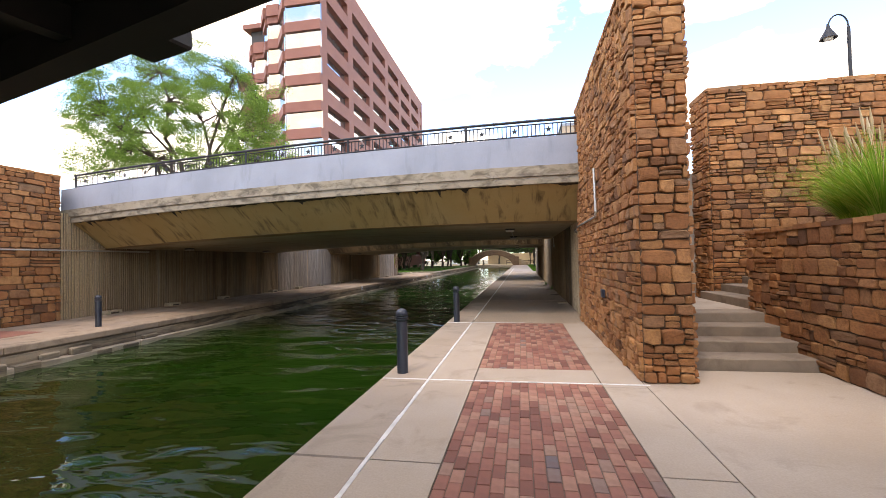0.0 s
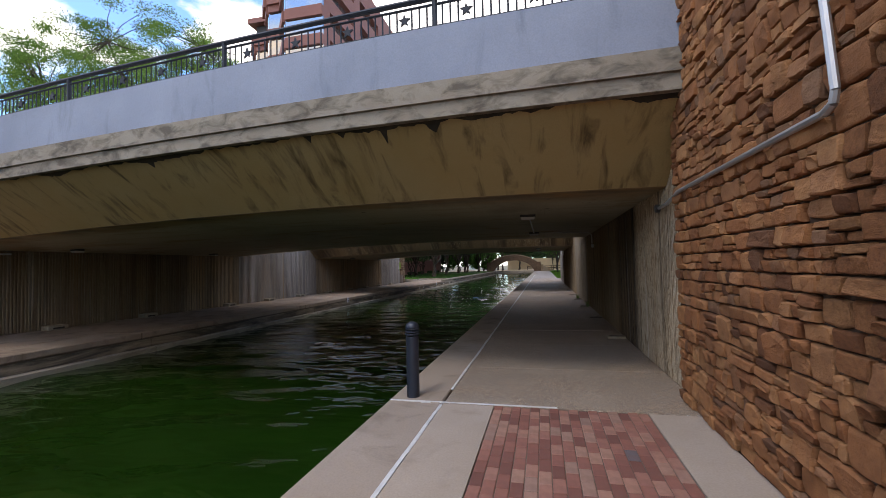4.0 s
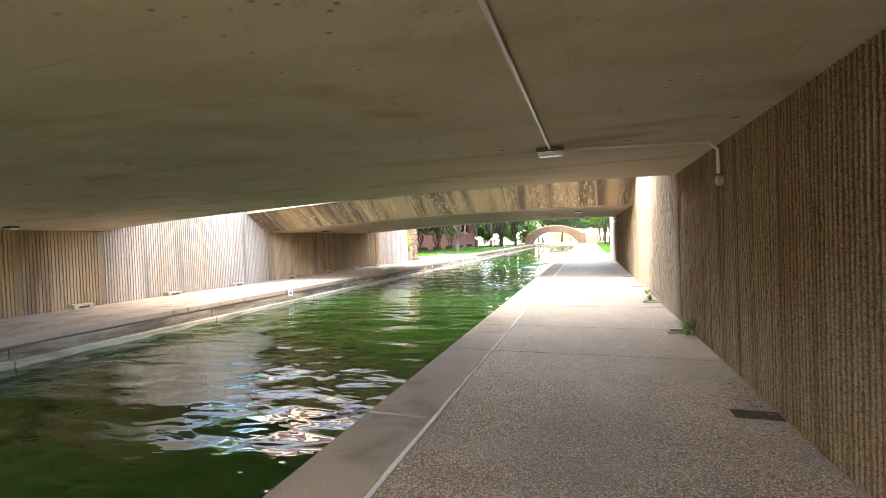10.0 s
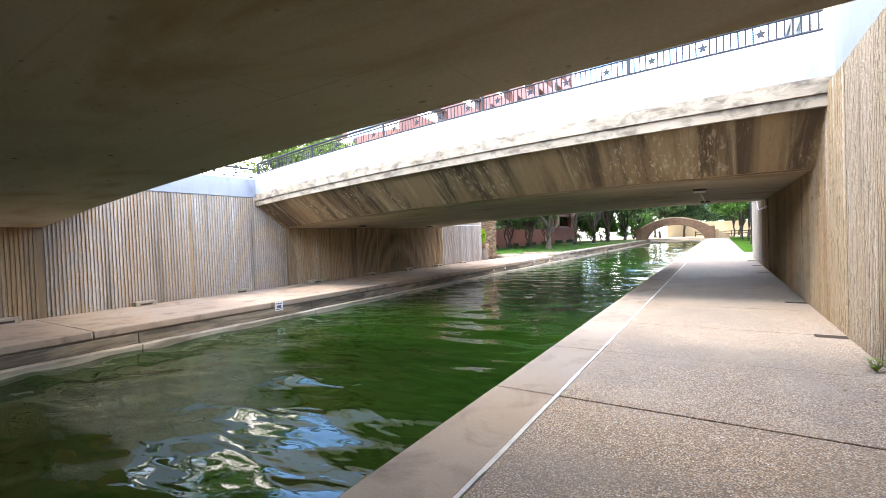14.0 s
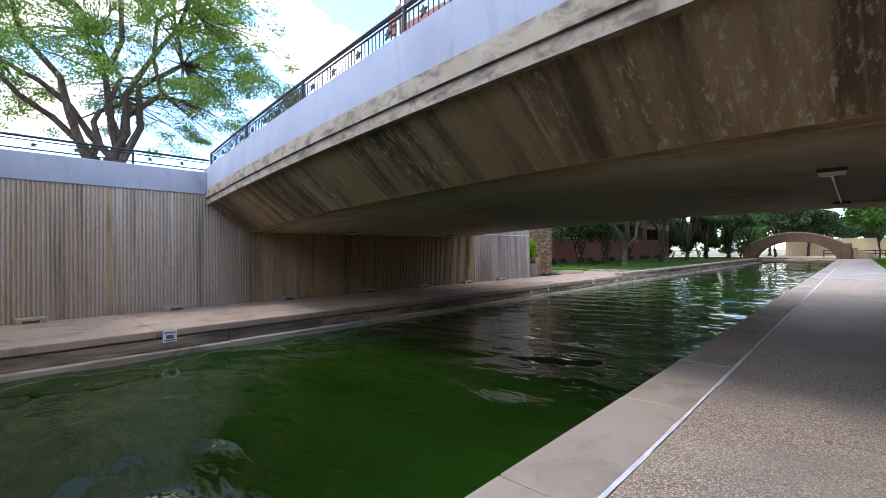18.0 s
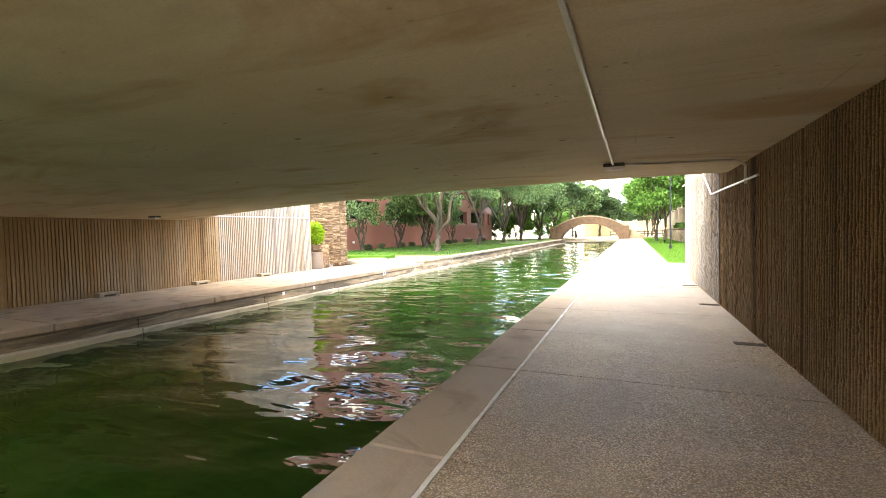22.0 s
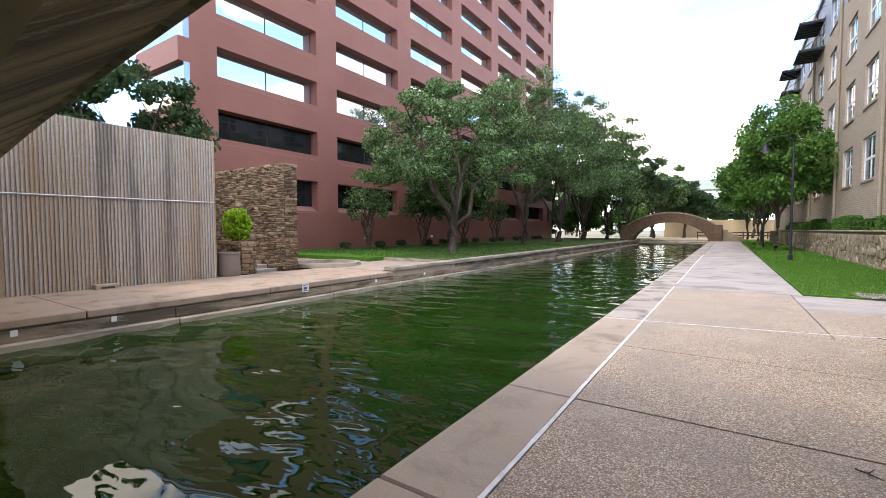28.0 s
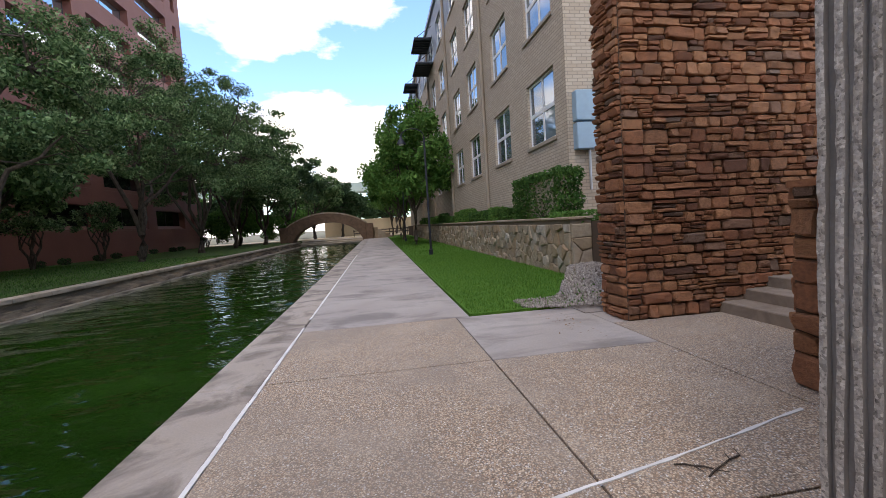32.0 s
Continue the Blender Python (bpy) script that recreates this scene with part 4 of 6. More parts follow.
def road_bridge(name, y_near, y_soffit, y_end, y_far, haunch, label):
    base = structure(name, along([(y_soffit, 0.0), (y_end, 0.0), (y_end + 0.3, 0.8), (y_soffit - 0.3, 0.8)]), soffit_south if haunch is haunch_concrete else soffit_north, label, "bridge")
    for edge, foot, sign in ((y_near, y_soffit, 1), (y_far, y_end, -1)):
        part("haunch", along([(edge + 0.10 * sign, 0.83), (foot + 0.004 * sign, 0.0), (foot + 0.5 * sign, 0.1), (edge + 0.6 * sign, 1.2), (edge + 0.10 * sign, 1.2)]), haunch, base, "sloping drip-stained concrete edge beam")
        part("lower_band", along([(edge + 0.04 * sign, 0.80), (edge + 0.3 * sign, 0.80), (edge + 0.3 * sign, 0.99), (edge + 0.04 * sign, 0.99)]), band_concrete, base)
        part("upper_band", along([(edge, 0.985), (edge + 0.3 * sign, 0.985), (edge + 0.3 * sign, 1.23), (edge, 1.23)]), band_concrete, base, "mildewed concrete band")
        part("parapet", along([(edge + 0.035 * sign, 1.225), (edge + 0.28 * sign, 1.225), (edge + 0.28 * sign, 1.93), (edge + 0.05 * sign, 1.93)]), parapet_paint, base, "blue-grey painted parapet")
        xs = [LEFT_WALL + 0.05 + (1.45 - LEFT_WALL) * i / 12 for i in range(13)]
        railing("dark metal railing with stars on the bridge parapet", [(x, edge + 0.15 * sign - SKEW * (x - 1.4), crown(x) + 1.93) for x in xs])
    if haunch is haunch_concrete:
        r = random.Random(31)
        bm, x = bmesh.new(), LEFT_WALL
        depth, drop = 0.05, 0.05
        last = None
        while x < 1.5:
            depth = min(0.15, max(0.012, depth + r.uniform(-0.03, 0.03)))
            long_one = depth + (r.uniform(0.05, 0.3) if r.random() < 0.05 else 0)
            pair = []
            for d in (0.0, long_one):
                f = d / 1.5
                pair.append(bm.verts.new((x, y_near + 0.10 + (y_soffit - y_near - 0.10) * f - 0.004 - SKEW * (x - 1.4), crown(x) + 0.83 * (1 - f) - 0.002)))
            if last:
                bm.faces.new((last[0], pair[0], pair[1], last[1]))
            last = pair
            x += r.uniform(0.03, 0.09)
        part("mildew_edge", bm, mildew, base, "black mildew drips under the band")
    else:
        part("joint_bead", along([(y_soffit + 0.27, 0.004), (y_soffit + 0.28, -0.016), (y_soffit + 0.31, -0.016), (y_soffit + 0.32, 0.004)]), ledge_concrete, base)
    part("deck", along([(y_near + 0.28, 0.8), (y_far - 0.28, 0.8), (y_far - 0.28, 1.3), (y_near + 0.28, 1.3)]), paving, base)
    return base


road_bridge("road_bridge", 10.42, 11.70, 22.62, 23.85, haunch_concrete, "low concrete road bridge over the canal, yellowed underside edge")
road_bridge("road_bridge", 28.60, 29.80, 40.22, 41.45, haunch_dark_concrete, "low concrete road bridge over the canal, streaked edge beam")
railing("dark metal railing on the far wall between the bridges", [(LEFT_WALL - 0.15, 24.7 + 5.2 * k / 4, 3.98) for k in range(5)], 0.40, 0.10, barred=False)
railing("dark metal railing on the near wall between the bridges", [(WALL + 0.18, 24.1 + 4.2 * k / 4, 4.45) for k in range(5)], 0.40, 0.10, barred=False)

# dark steel footbridge over the starting point
over = structure("overhead_bridge", boxed(-18, 9.0, -14, 0, 3.55, 4.1), steel_dark, "underside of a dark steel bridge overhead", "bridge")
over.matrix_basis = pose(-1.45, 2.47, 0, 0, 0, -15.2)
for y in (-0.12, -3.9, -7.5, -11.1):
    part("girder", boxed(-18, 9, y - 0.12, y + 0.12, 3.2, 3.56), steel_dark, over)
for x in range(-17, 9, 3):
    part("cross_beam", boxed(x - 0.07, x + 0.07, -14, -0.24, 3.3, 3.56), steel_dark, over)
part("bracket", boxed(-1.65, -1.15, 0.0, 0.22, 3.22, 3.38, 0.02), steel_dark, over)
# ---------------------------------------------------------------- stone walls


def unit_stones(material):
    """A dozen rough blocks of unit size: x across, z up, front towards -y."""
    pool, r = [], random.Random(11)
    corners = ((-1, -1, 1, 0), (0.1, -1, 0, 0), (1, -1, 0, 1), (1, 0.1, 0, 0), (1, 1, 1, 0), (-0.1, 1, 0, 0), (-1, 1, 0, 1), (-1, -0.1, 0, 0))
    for _ in range(18):
        tilt = (r.uniform(-0.18, 0.18), r.uniform(-0.22, 0.22))
        wander = [(r.uniform(-0.035, 0.035), r.uniform(-0.055, 0.055)) for _ in corners]
        cut = [r.uniform(0.0, 0.09) for _ in corners]

        def ring(y, inset, jog, slope):
            out = []
            for (sx, sz, p, q), (wx, wz), c in zip(corners, wander, cut):
                k = c if p or q else 0.0
                x = sx * (0.5 - inset * 0.55 - k * 0.6) + wx + r.uniform(-jog, jog)
                z = sz * (0.5 - inset - k) + wz + r.uniform(-jog, jog)
                out.append((x, y + slope * (tilt[0] * sx + tilt[1] * sz) + (r.uniform(-0.10, 0.10) if slope else 0), z))
            return out
        verts = ring(0.4, -0.02, 0, 0) + ring(-0.55, 0.0, 0.008, 0) + ring(-0.88, 0.035, 0.012, 0.55) + ring(-1.0, 0.11, 0.02, 0.7)
        verts.append((r.uniform(-0.1, 0.1), -1.0 + r.uniform(-0.16, 0.16), r.uniform(-0.1, 0.1)))
        faces = [(a + k, a + (k + 1) % 8, a + 8 + (k + 1) % 8, a + 8 + k) for a in (0, 8, 16) for k in range(8)]
        faces += [(24 + k, 24 + (k + 1) % 8, 32) for k in range(8)]
        pool.append((np.array(verts), faces, raw_mesh("stone", verts, faces, material)))
    return pool


STONE_POOLS = {}


def ashlar(width, height, r, rows, cols):
    """Random courses of blocks, some split in two: (u0, u1, v0, v1)."""
    out, v = [], 0.0
    while v < height - 0.02:
        course = min(r.uniform(*rows), height - v)
        if height - v - course < rows[0] * 0.6:
            course = height - v
        u = 0.0
        while u < width - 0.01:
            w = min(r.uniform(*cols) * (1.0 + 0.5 * (r.random() < 0.2)), width - u)
            if width - u - w < cols[0] * 0.5:
                w = width - u
            pick = r.random()
            if pick < 0.42 and course > rows[0] * 1.2:
                c = course * r.uniform(0.35, 0.65)
                for a, b in ((v, v + c), (v + c, v + course)):
                    if w > cols[0] * 1.7 and r.random() < 0.6:
                        m = w * r.uniform(0.35, 0.65)
                        out += [(u, u + m, a, b), (u + m, u + w, a, b)]
                    else:
                        out.append((u, u + w, a, b))
            elif pick < 0.52 and course > rows[0] * 1.6:
                out += [(u, u + w, v + course * k / 3, v + course * (k + 1) / 3) for k in range(3)]
            else:
                out.append((u, u + w, v, v + course))
            u += w
        v += course
    return out


def stone_face(parent, origin, along_x, width, height, seed, material=None, rows=(0.10, 0.22), cols=(0.14, 0.40), depth=0.05, limit=0, gap=0.014, centre=None):
    """Blocks over a face. along_x: turn of the face about z in degrees (0: the face looks towards -y and runs along +x).
    The `limit` blocks nearest to `centre` (u, v) are parts of their own; the rest are one joined part."""
    material = material or brown_stone
    if material.name not in STONE_POOLS:
        STONE_POOLS[material.name] = unit_stones(material)
    pool, r = STONE_POOLS[material.name], random.Random(seed)
    blocks = ashlar(width, height, r, rows, cols)
    if centre:
        blocks.sort(key=lambda b: math.hypot((b[0] + b[1]) / 2 - centre[0], (b[2] + b[3]) / 2 - centre[1]))
    place = pose(*origin, 0, 0, along_x)
    verts, faces = [], []
    for n, (u0, u1, v0, v1) in enumerate(blocks):
        data, tris, me = r.choice(pool)
        d = depth * r.uniform(0.5, 1.35)
        size = (u1 - u0 - gap, d, v1 - v0 - gap)
        at = place @ Matrix.Translation(((u0 + u1) / 2, 0, (v0 + v1) / 2)) @ Matrix.Rotation(r.uniform(-0.045, 0.045), 4, "Y") @ Matrix.Rotation(r.uniform(-0.02, 0.02), 4, "Z")
        if n < limit:
            ob = new("stone", me)
            ob.parent = parent
            ob.matrix_basis = at @ Matrix.Diagonal((*size, 1))
        else:
            m = np.array(at @ Matrix.Diagonal((*size, 1)))
            base = len(verts)
            verts += (data @ m[:3, :3].T + m[:3, 3]).tolist()
            faces += [tuple(base + i for i in f) for f in tris]
    if verts:
        part("stonework", raw_mesh("stonework", verts, faces, material), material, parent, kind="stuff")


def stone_wall(name, x0, x1, y0, y1, z0, z1, label, faces, kind="structure", core=None, **look_of):
    """A walled core with blockwork on the named faces: w, e, s, n; each with its own count of single blocks."""
    if kind == "structure":
        wall = structure(name, boxed(x0, x1, y0, y1, z0 - 0.3, z1 - 0.01), core or mortar, label, "wall")
    else:
        wall = thing(name, boxed(x0, x1, y0, y1, z0 - 0.02, z1 - 0.01), core or mortar, label, "wall")
    spots = {"w": ((x0, y1, z0), -90, y1 - y0), "e": ((x1, y0, z0), 90, y1 - y0), "s": ((x0, y0, z0), 0, x1 - x0), "n": ((x1, y1, z0), 180, x1 - x0)}
    for n, (side, limit, centre) in enumerate(faces):
        origin, turn, width = spots[side]
        stone_face(wall, origin, turn, width, z1 - z0, hash_of(x0, y0, n), limit=limit, centre=centre, **look_of)
    # cap course
    bm, r, x = bmesh.new(), random.Random(hash_of(x0, y0, 9)), x0
    long_x = x1 - x0 > y1 - y0
    a, b = (x0, x1) if long_x else (y0, y1)
    at = a - 0.03
    while at < b:
        step = min(r.uniform(0.25, 0.6), b + 0.03 - at)
        h = z1 + r.uniform(0.03, 0.06)
        if long_x:
            box(bm, at, at + step - 0.012, y0 - 0.045, y1 + 0.045, z1 - 0.012, h)
        else:
            box(bm, x0 - 0.045, x1 + 0.045, at, at + step - 0.012, z1 - 0.012, h)
        at += step
    part("coping_course", bm, look_of.get("material") or brown_stone, wall, kind="stuff")
    return wall


def hash_of(*values):
    return int(abs(sum(v * (37.7 + 13.1 * k) for k, v in enumerate(values))) * 10) % 100003


# tall wall between the walk and the steps
stone_wall("wall_stone_near", 1.42, 1.98, 5.55, 10.93, 0.0, 5.05, "tall brown random-coursed sandstone wall beside the walk", [("w", 290, (4.0, 1.4)), ("s", 60, (0.3, 1.5)), ("e", 0, None)], rows=(0.10, 0.22), cols=(0.11, 0.27), depth=0.045, gap=0.010)
# walls round the steps
stone_wall("wall_stone_back", 4.0, 9.5, 10.0, 10.85, 0.55, 5.0, "brown sandstone wall behind the steps", [("s", 150, (1.0, 2.0)), ("w", 0, None)])
stone_wall("wall_stone_side", 1.98, 4.0, 12.6, 13.2, 0.55, 4.7, "brown sandstone wall at the head of the steps", [("s", 0, None)])
stone_wall("wall_planter", 3.7, 4.25, -0.5, 7.9, 0.0, 1.84, "low brown sandstone planter wall beside the steps", [("w", 200, (2.5, 0.9)), ("n", 0, None)], rows=(0.11, 0.22), cols=(0.14, 0.32), depth=0.035, gap=0.010)
stone_wall("wall_planter_return", 4.25, 9.5, 7.4, 7.9, 0.0, 1.84, "low brown sandstone planter wall beside the upper steps", [("n", 0, None)])
structure("planter_soil", boxed(4.25, 9.5, -0.4, 7.4, 0.0, 1.70), soil, "planting bed behind the planter wall", "soil")
steps = structure("stairs_near", boxed(1.99, 3.7, 7.55, 12.6, -0.3, 0.60), walk_concrete, "four concrete steps between sandstone walls", "stairs")
for k in range(4):
    y = 6.25 + 0.40 * k
    part("step", boxed(1.99, 3.7, y, 7.56 if k < 3 else 7.9, -0.1, 0.15 * (k + 1) + 0.002 * (k == 3), 0.015), step_concrete, steps)
for k in range(3):
    part("step", boxed(3.7 + 0.4 * k, 9.5, 7.95, 9.93, 0.3, 0.75 + 0.15 * k, 0.012), step_concrete, steps)
# far bank wall near the start
stone_wall("wall_stone_far", LEFT_WALL - 1.0, LEFT_WALL + 0.03, -14.0, 11.25, LEFT_Z, 4.42, "long brown sandstone wall on the far bank", [("e", 120, (22.0, 2.2))], rows=(0.14, 0.30), cols=(0.18, 0.55))
# end of the near wall: stair side walls
stone_wall("wall_stone_end", 3.36, 8.2, 51.12, 51.75, 0.0, 4.95, "tall brown sandstone wall beside the far steps", [("s", 260, (1.2, 1.6)), ("w", 40, (0.3, 1.5))], rows=(0.09, 0.20), cols=(0.13, 0.34), depth=0.06, material=red_stone)
stone_wall("wall_planter_end", 3.38, 7.0, 48.02, 48.72, 0.0, 1.62, "low brown sandstone planter wall by the far steps", [("w", 40, (0.3, 0.7)), ("s", 80, (0.6, 0.8)), ("n", 0, None)], rows=(0.14, 0.28), cols=(0.18, 0.40), material=red_stone)
steps = structure("stairs_far", boxed(5.9, 8.2, 48.72, 51.1, -0.1, 0.60), walk_concrete, "concrete steps between sandstone walls", "stairs")
for k in range(4):
    part("step", boxed(4.75 + 0.38 * k, 8.2, 48.72, 51.1, -0.1, 0.15 * (k + 1), 0.012), step_concrete, steps)
# far bank: stair wall by the planter
stone_wall("wall_stone_west", -20.5, -15.05, 50.95, 51.55, LEFT_Z, 4.15, "brown sandstone stair wall on the far bank", [("s", 100, (4.5, 2)), ("e", 40, (0.3, 2.0))], rows=(0.055, 0.12), cols=(0.16, 0.42), material=grey_stone)
steps = structure("stairs_west", boxed(-21.0, -18.5, 48.6, 50.9, -0.2, 0.75), walk_concrete, "concrete steps up to the plaza", "stairs")
for k in range(5):
    part("step", boxed(-21.0, -16.2 - 0.38 * k, 48.6, 50.9, -0.2, LEFT_Z + 0.16 * (k + 1), 0.012), curb_concrete, steps)
stone_wall("wall_planter_west", -16.3, -14.6, 48.75, 49.35, LEFT_Z, 1.05, "low sandstone planter on the far bank", [("s", 0, None), ("e", 0, None)], kind="thing", material=grey_stone)


def rubble(parent, origin, turn, width, height, size, seed, limit, centre, material):
    """Irregular flat stones fitted together over a face: each a many-sided plate with chamfered edges."""
    r = random.Random(seed)
    place = pose(*origin, 0, 0, turn)
    nu, nv = max(1, int(width / (size * 1.15))), max(1, round(height / size))
    du, dv = width / nu, height / nv
    seeds = {(i, j): ((i + 0.5 + r.uniform(-0.42, 0.42)) * du, (j + 0.5 + r.uniform(-0.4, 0.4)) * dv) for i in range(-2, nu + 2) for j in range(-2, nv + 2)}
    plates = []
    for i in range(nu):
        for j in range(nv):
            c = seeds[i, j]
            ring = [(c[0] - 1, max(0.0, c[1] - 1)), (c[0] + 1, max(0.0, c[1] - 1)), (c[0] + 1, min(height, c[1] + 1)), (c[0] - 1, min(height, c[1] + 1))]
            ring = [(min(width, max(0.0, u)), v) for u, v in ring]
            for a in range(-2, 3):
                for b in range(-2, 3):
                    if a or b:
                        o = seeds.get((i + a, j + b))
                        if o is None or not 0 <= j + b < nv or not 0 <= i + a < nu:
                            continue
                        n = (o[0] - c[0], o[1] - c[1])
                        m = ((o[0] + c[0]) / 2, (o[1] + c[1]) / 2)
                        side = [(p[0] - m[0]) * n[0] + (p[1] - m[1]) * n[1] for p in ring]
                        cut = []
                        for k in range(len(ring)):
                            p, q, sp, sq = ring[k], ring[(k + 1) % len(ring)], side[k], side[(k + 1) % len(ring)]
                            if sp <= 0:
                                cut.append(p)
                            if sp * sq < 0:
                                f = sp / (sp - sq)
                                cut.append((p[0] + (q[0] - p[0]) * f, p[1] + (q[1] - p[1]) * f))
                        ring = cut
                        if len(ring) < 3:
                            break
                if len(ring) < 3:
                    break
            if len(ring) >= 3:
                plates.append((c, ring))
    plates.sort(key=lambda item: math.hypot(item[0][0] - centre[0], item[0][1] - centre[1]))
    verts, faces = [], []
    for n, (c, ring) in enumerate(plates):
        mid = (sum(p[0] for p in ring) / len(ring), sum(p[1] for p in ring) / len(ring))
        d, k = r.uniform(0.03, 0.095), len(ring)
        own, quads = [], []
        for inset, depth in ((0.012, -0.02), (0.018, d * 0.75), (0.055, d)):
            for p in ring:
                away = math.hypot(p[0] - mid[0], p[1] - mid[1]) or 1.0
                f = max(0.3, 1 - inset / away)
                own.append(place @ Vector((mid[0] + (p[0] - mid[0]) * f, -depth - r.uniform(-0.006, 0.006), mid[1] + (p[1] - mid[1]) * f)))
        quads = [(a * k + b, a * k + (b + 1) % k, (a + 1) * k + (b + 1) % k, (a + 1) * k + b) for a in (0, 1) for b in range(k)] + [tuple(range(2 * k, 3 * k))]
        if n < limit:
            part("stone", raw_mesh("stone", own, quads, material), None, parent)
        else:
            base = len(verts)
            verts += own
            faces += [tuple(base + v for v in q) for q in quads]
    if verts:
        part("stonework", raw_mesh("stonework", verts, faces, material), None, parent, kind="stuff")


# flagstone retaining wall along the lawn
flag_wall = structure("wall_flagstone", boxed(4.62, 5.15, 55.5, 101.0, -0.3, 1.38), tan_mortar, "low flagstone retaining wall along the lawn", "wall")
rubble(flag_wall, (4.62, 101.0, -0.08), -90, 45.5, 1.36, 0.30, 5, 220, (45.0, 0.7), tan_stone)
rubble(flag_wall, (4.62, 55.5, -0.08), 0, 0.53, 1.36, 0.30, 6, 20, (0.2, 0.7), tan_stone)
fr, y = random.Random(12), 55.45
while y < 101:
    step = fr.uniform(0.6, 1.1)
    part("coping", boxed(4.55, 5.2, y, min(101.03, y + step) - 0.012, 1.385, 1.45 + fr.uniform(-0.008, 0.008), 0.012), tan_stone, flag_wall)
    y += step
structure("planting_bed", boxed(5.15, 30, 53.0, 118, -0.2, 1.32), soil, "soil bed behind the flagstone wall", "soil")

# ---------------------------------------------------------------- brick fields
PAVER_W, PAVER_L, JOINT = (P1 - P0) / 16, 0.198, 0.005
unit = bmesh.new()
box(unit, -PAVER_W / 2 + JOINT / 2, PAVER_W / 2 - JOINT / 2, -PAVER_L / 2 + JOINT / 2, PAVER_L / 2 - JOINT / 2, -0.05, 0.0, 0.005)
paver_mesh = mesh_of("brick", unit, paver)
pr = random.Random(3)
for y0, y1, single in ((6.07, 10.38, 300), (1.85, 5.42, 300), (-2.55, 1.2, 0)):
    field = structure("pavement_brick", boxed(P0 + 0.002, P1 - 0.002, y0, y1, -0.13, -0.010), sand_joint, "worn red brick paving laid in lengthwise running bond", "pavement")
    rest, count = [], 0
    for col in range(16):
        x = P0 + (col + 0.5) * PAVER_W
        y = y0 + 0.005 - (PAVER_L / 2 if col % 2 else 0)
        while y < y1 - 0.01:
            a, b = max(y, y0), min(y + PAVER_L, y1)
            y += PAVER_L
            if b - a < 0.05:
                continue
            m = Matrix.Translation((x, (a + b) / 2, -0.002 + pr.uniform(-0.004, 0.002))) @ Matrix.Rotation(pr.uniform(-0.012, 0.012), 4, "Z") @ Matrix.Rotation(pr.uniform(-0.012, 0.012), 4, "X") @ Matrix.Diagonal((1, (b - a) / PAVER_L, 1, 1))
            if count < single:
                ob = new("brick", paver_mesh)
                ob.parent, ob.matrix_basis = field, m
            else:
                rest.append(m)
            count += 1
    if rest:
        base_v = np.array([v.co[:] for v in paver_mesh.vertices])
        base_f = [tuple(p.vertices) for p in paver_mesh.polygons]
        verts, faces = [], []
        for m in rest:
            m = np.array(m)
            k = len(verts)
            verts += (base_v @ m[:3, :3].T + m[:3, 3]).tolist()
            faces += [tuple(k + i for i in f) for f in base_f]
        part("brickwork", raw_mesh("brickwork", verts, faces, paver), paver, field, kind="stuff")
structure("pavement_brick_far", boxed(-13.9, -12.2, -6, 9.2, LEFT_Z - 0.05, LEFT_Z + 0.006), paver, "red brick field in the far walk", "pavement")
# ---------------------------------------------------------------- office block on the far bank
FX, BAY, STOREY = -25.0, 9.2, 3.57
office = thing("office_building", label="tall red granite office block with ribbon windows in deep bays", category="office building")
Y0, Y1 = 52.4, 111.6
Z1 = 43.6
bays = [(Y0 + 1.55 + BAY * k, Y0 + 1.55 + BAY * k + 7.3) for k in range(6)] + [(Y0 + 1.55 + BAY * 6, Y1 - 1.4)]
levels = [(3.05, 5.0)] + [(6.85 + STOREY * k, 8.55 + STOREY * k) for k in range(10)]
part("base_wall", boxed(FX - 0.9, FX, Y0, Y1, -0.2, 2.85), granite_mat, office)
part("roof", boxed(FX - 5.0, FX, Y0, Y1, Z1 - 0.8, Z1), granite_mat, office)
part("roof", boxed(FX - 22, FX - 5.0, Y0 + 15, Y1, Z1 - 0.8, Z1), granite_mat, office)
edges = [2.85] + [v for pair in levels for v in pair][1:] + [Z1 - 0.8]
for k in range(1, len(edges) - 1, 2):
    part("spandrel", boxed(FX - 0.9, FX, Y0, Y1, edges[k], edges[k + 1]), granite_mat, office)
piers = [Y0] + [v for pair in bays for v in pair] + [Y1]
for a, b in zip(piers[::2], piers[1::2]):
    part("pier", boxed(FX - 0.9, FX + 0.004, a, b, 2.85, Z1 - 0.8), granite_mat, office)
glass_bay, sill_bay, frame_bay = {}, {}, {}
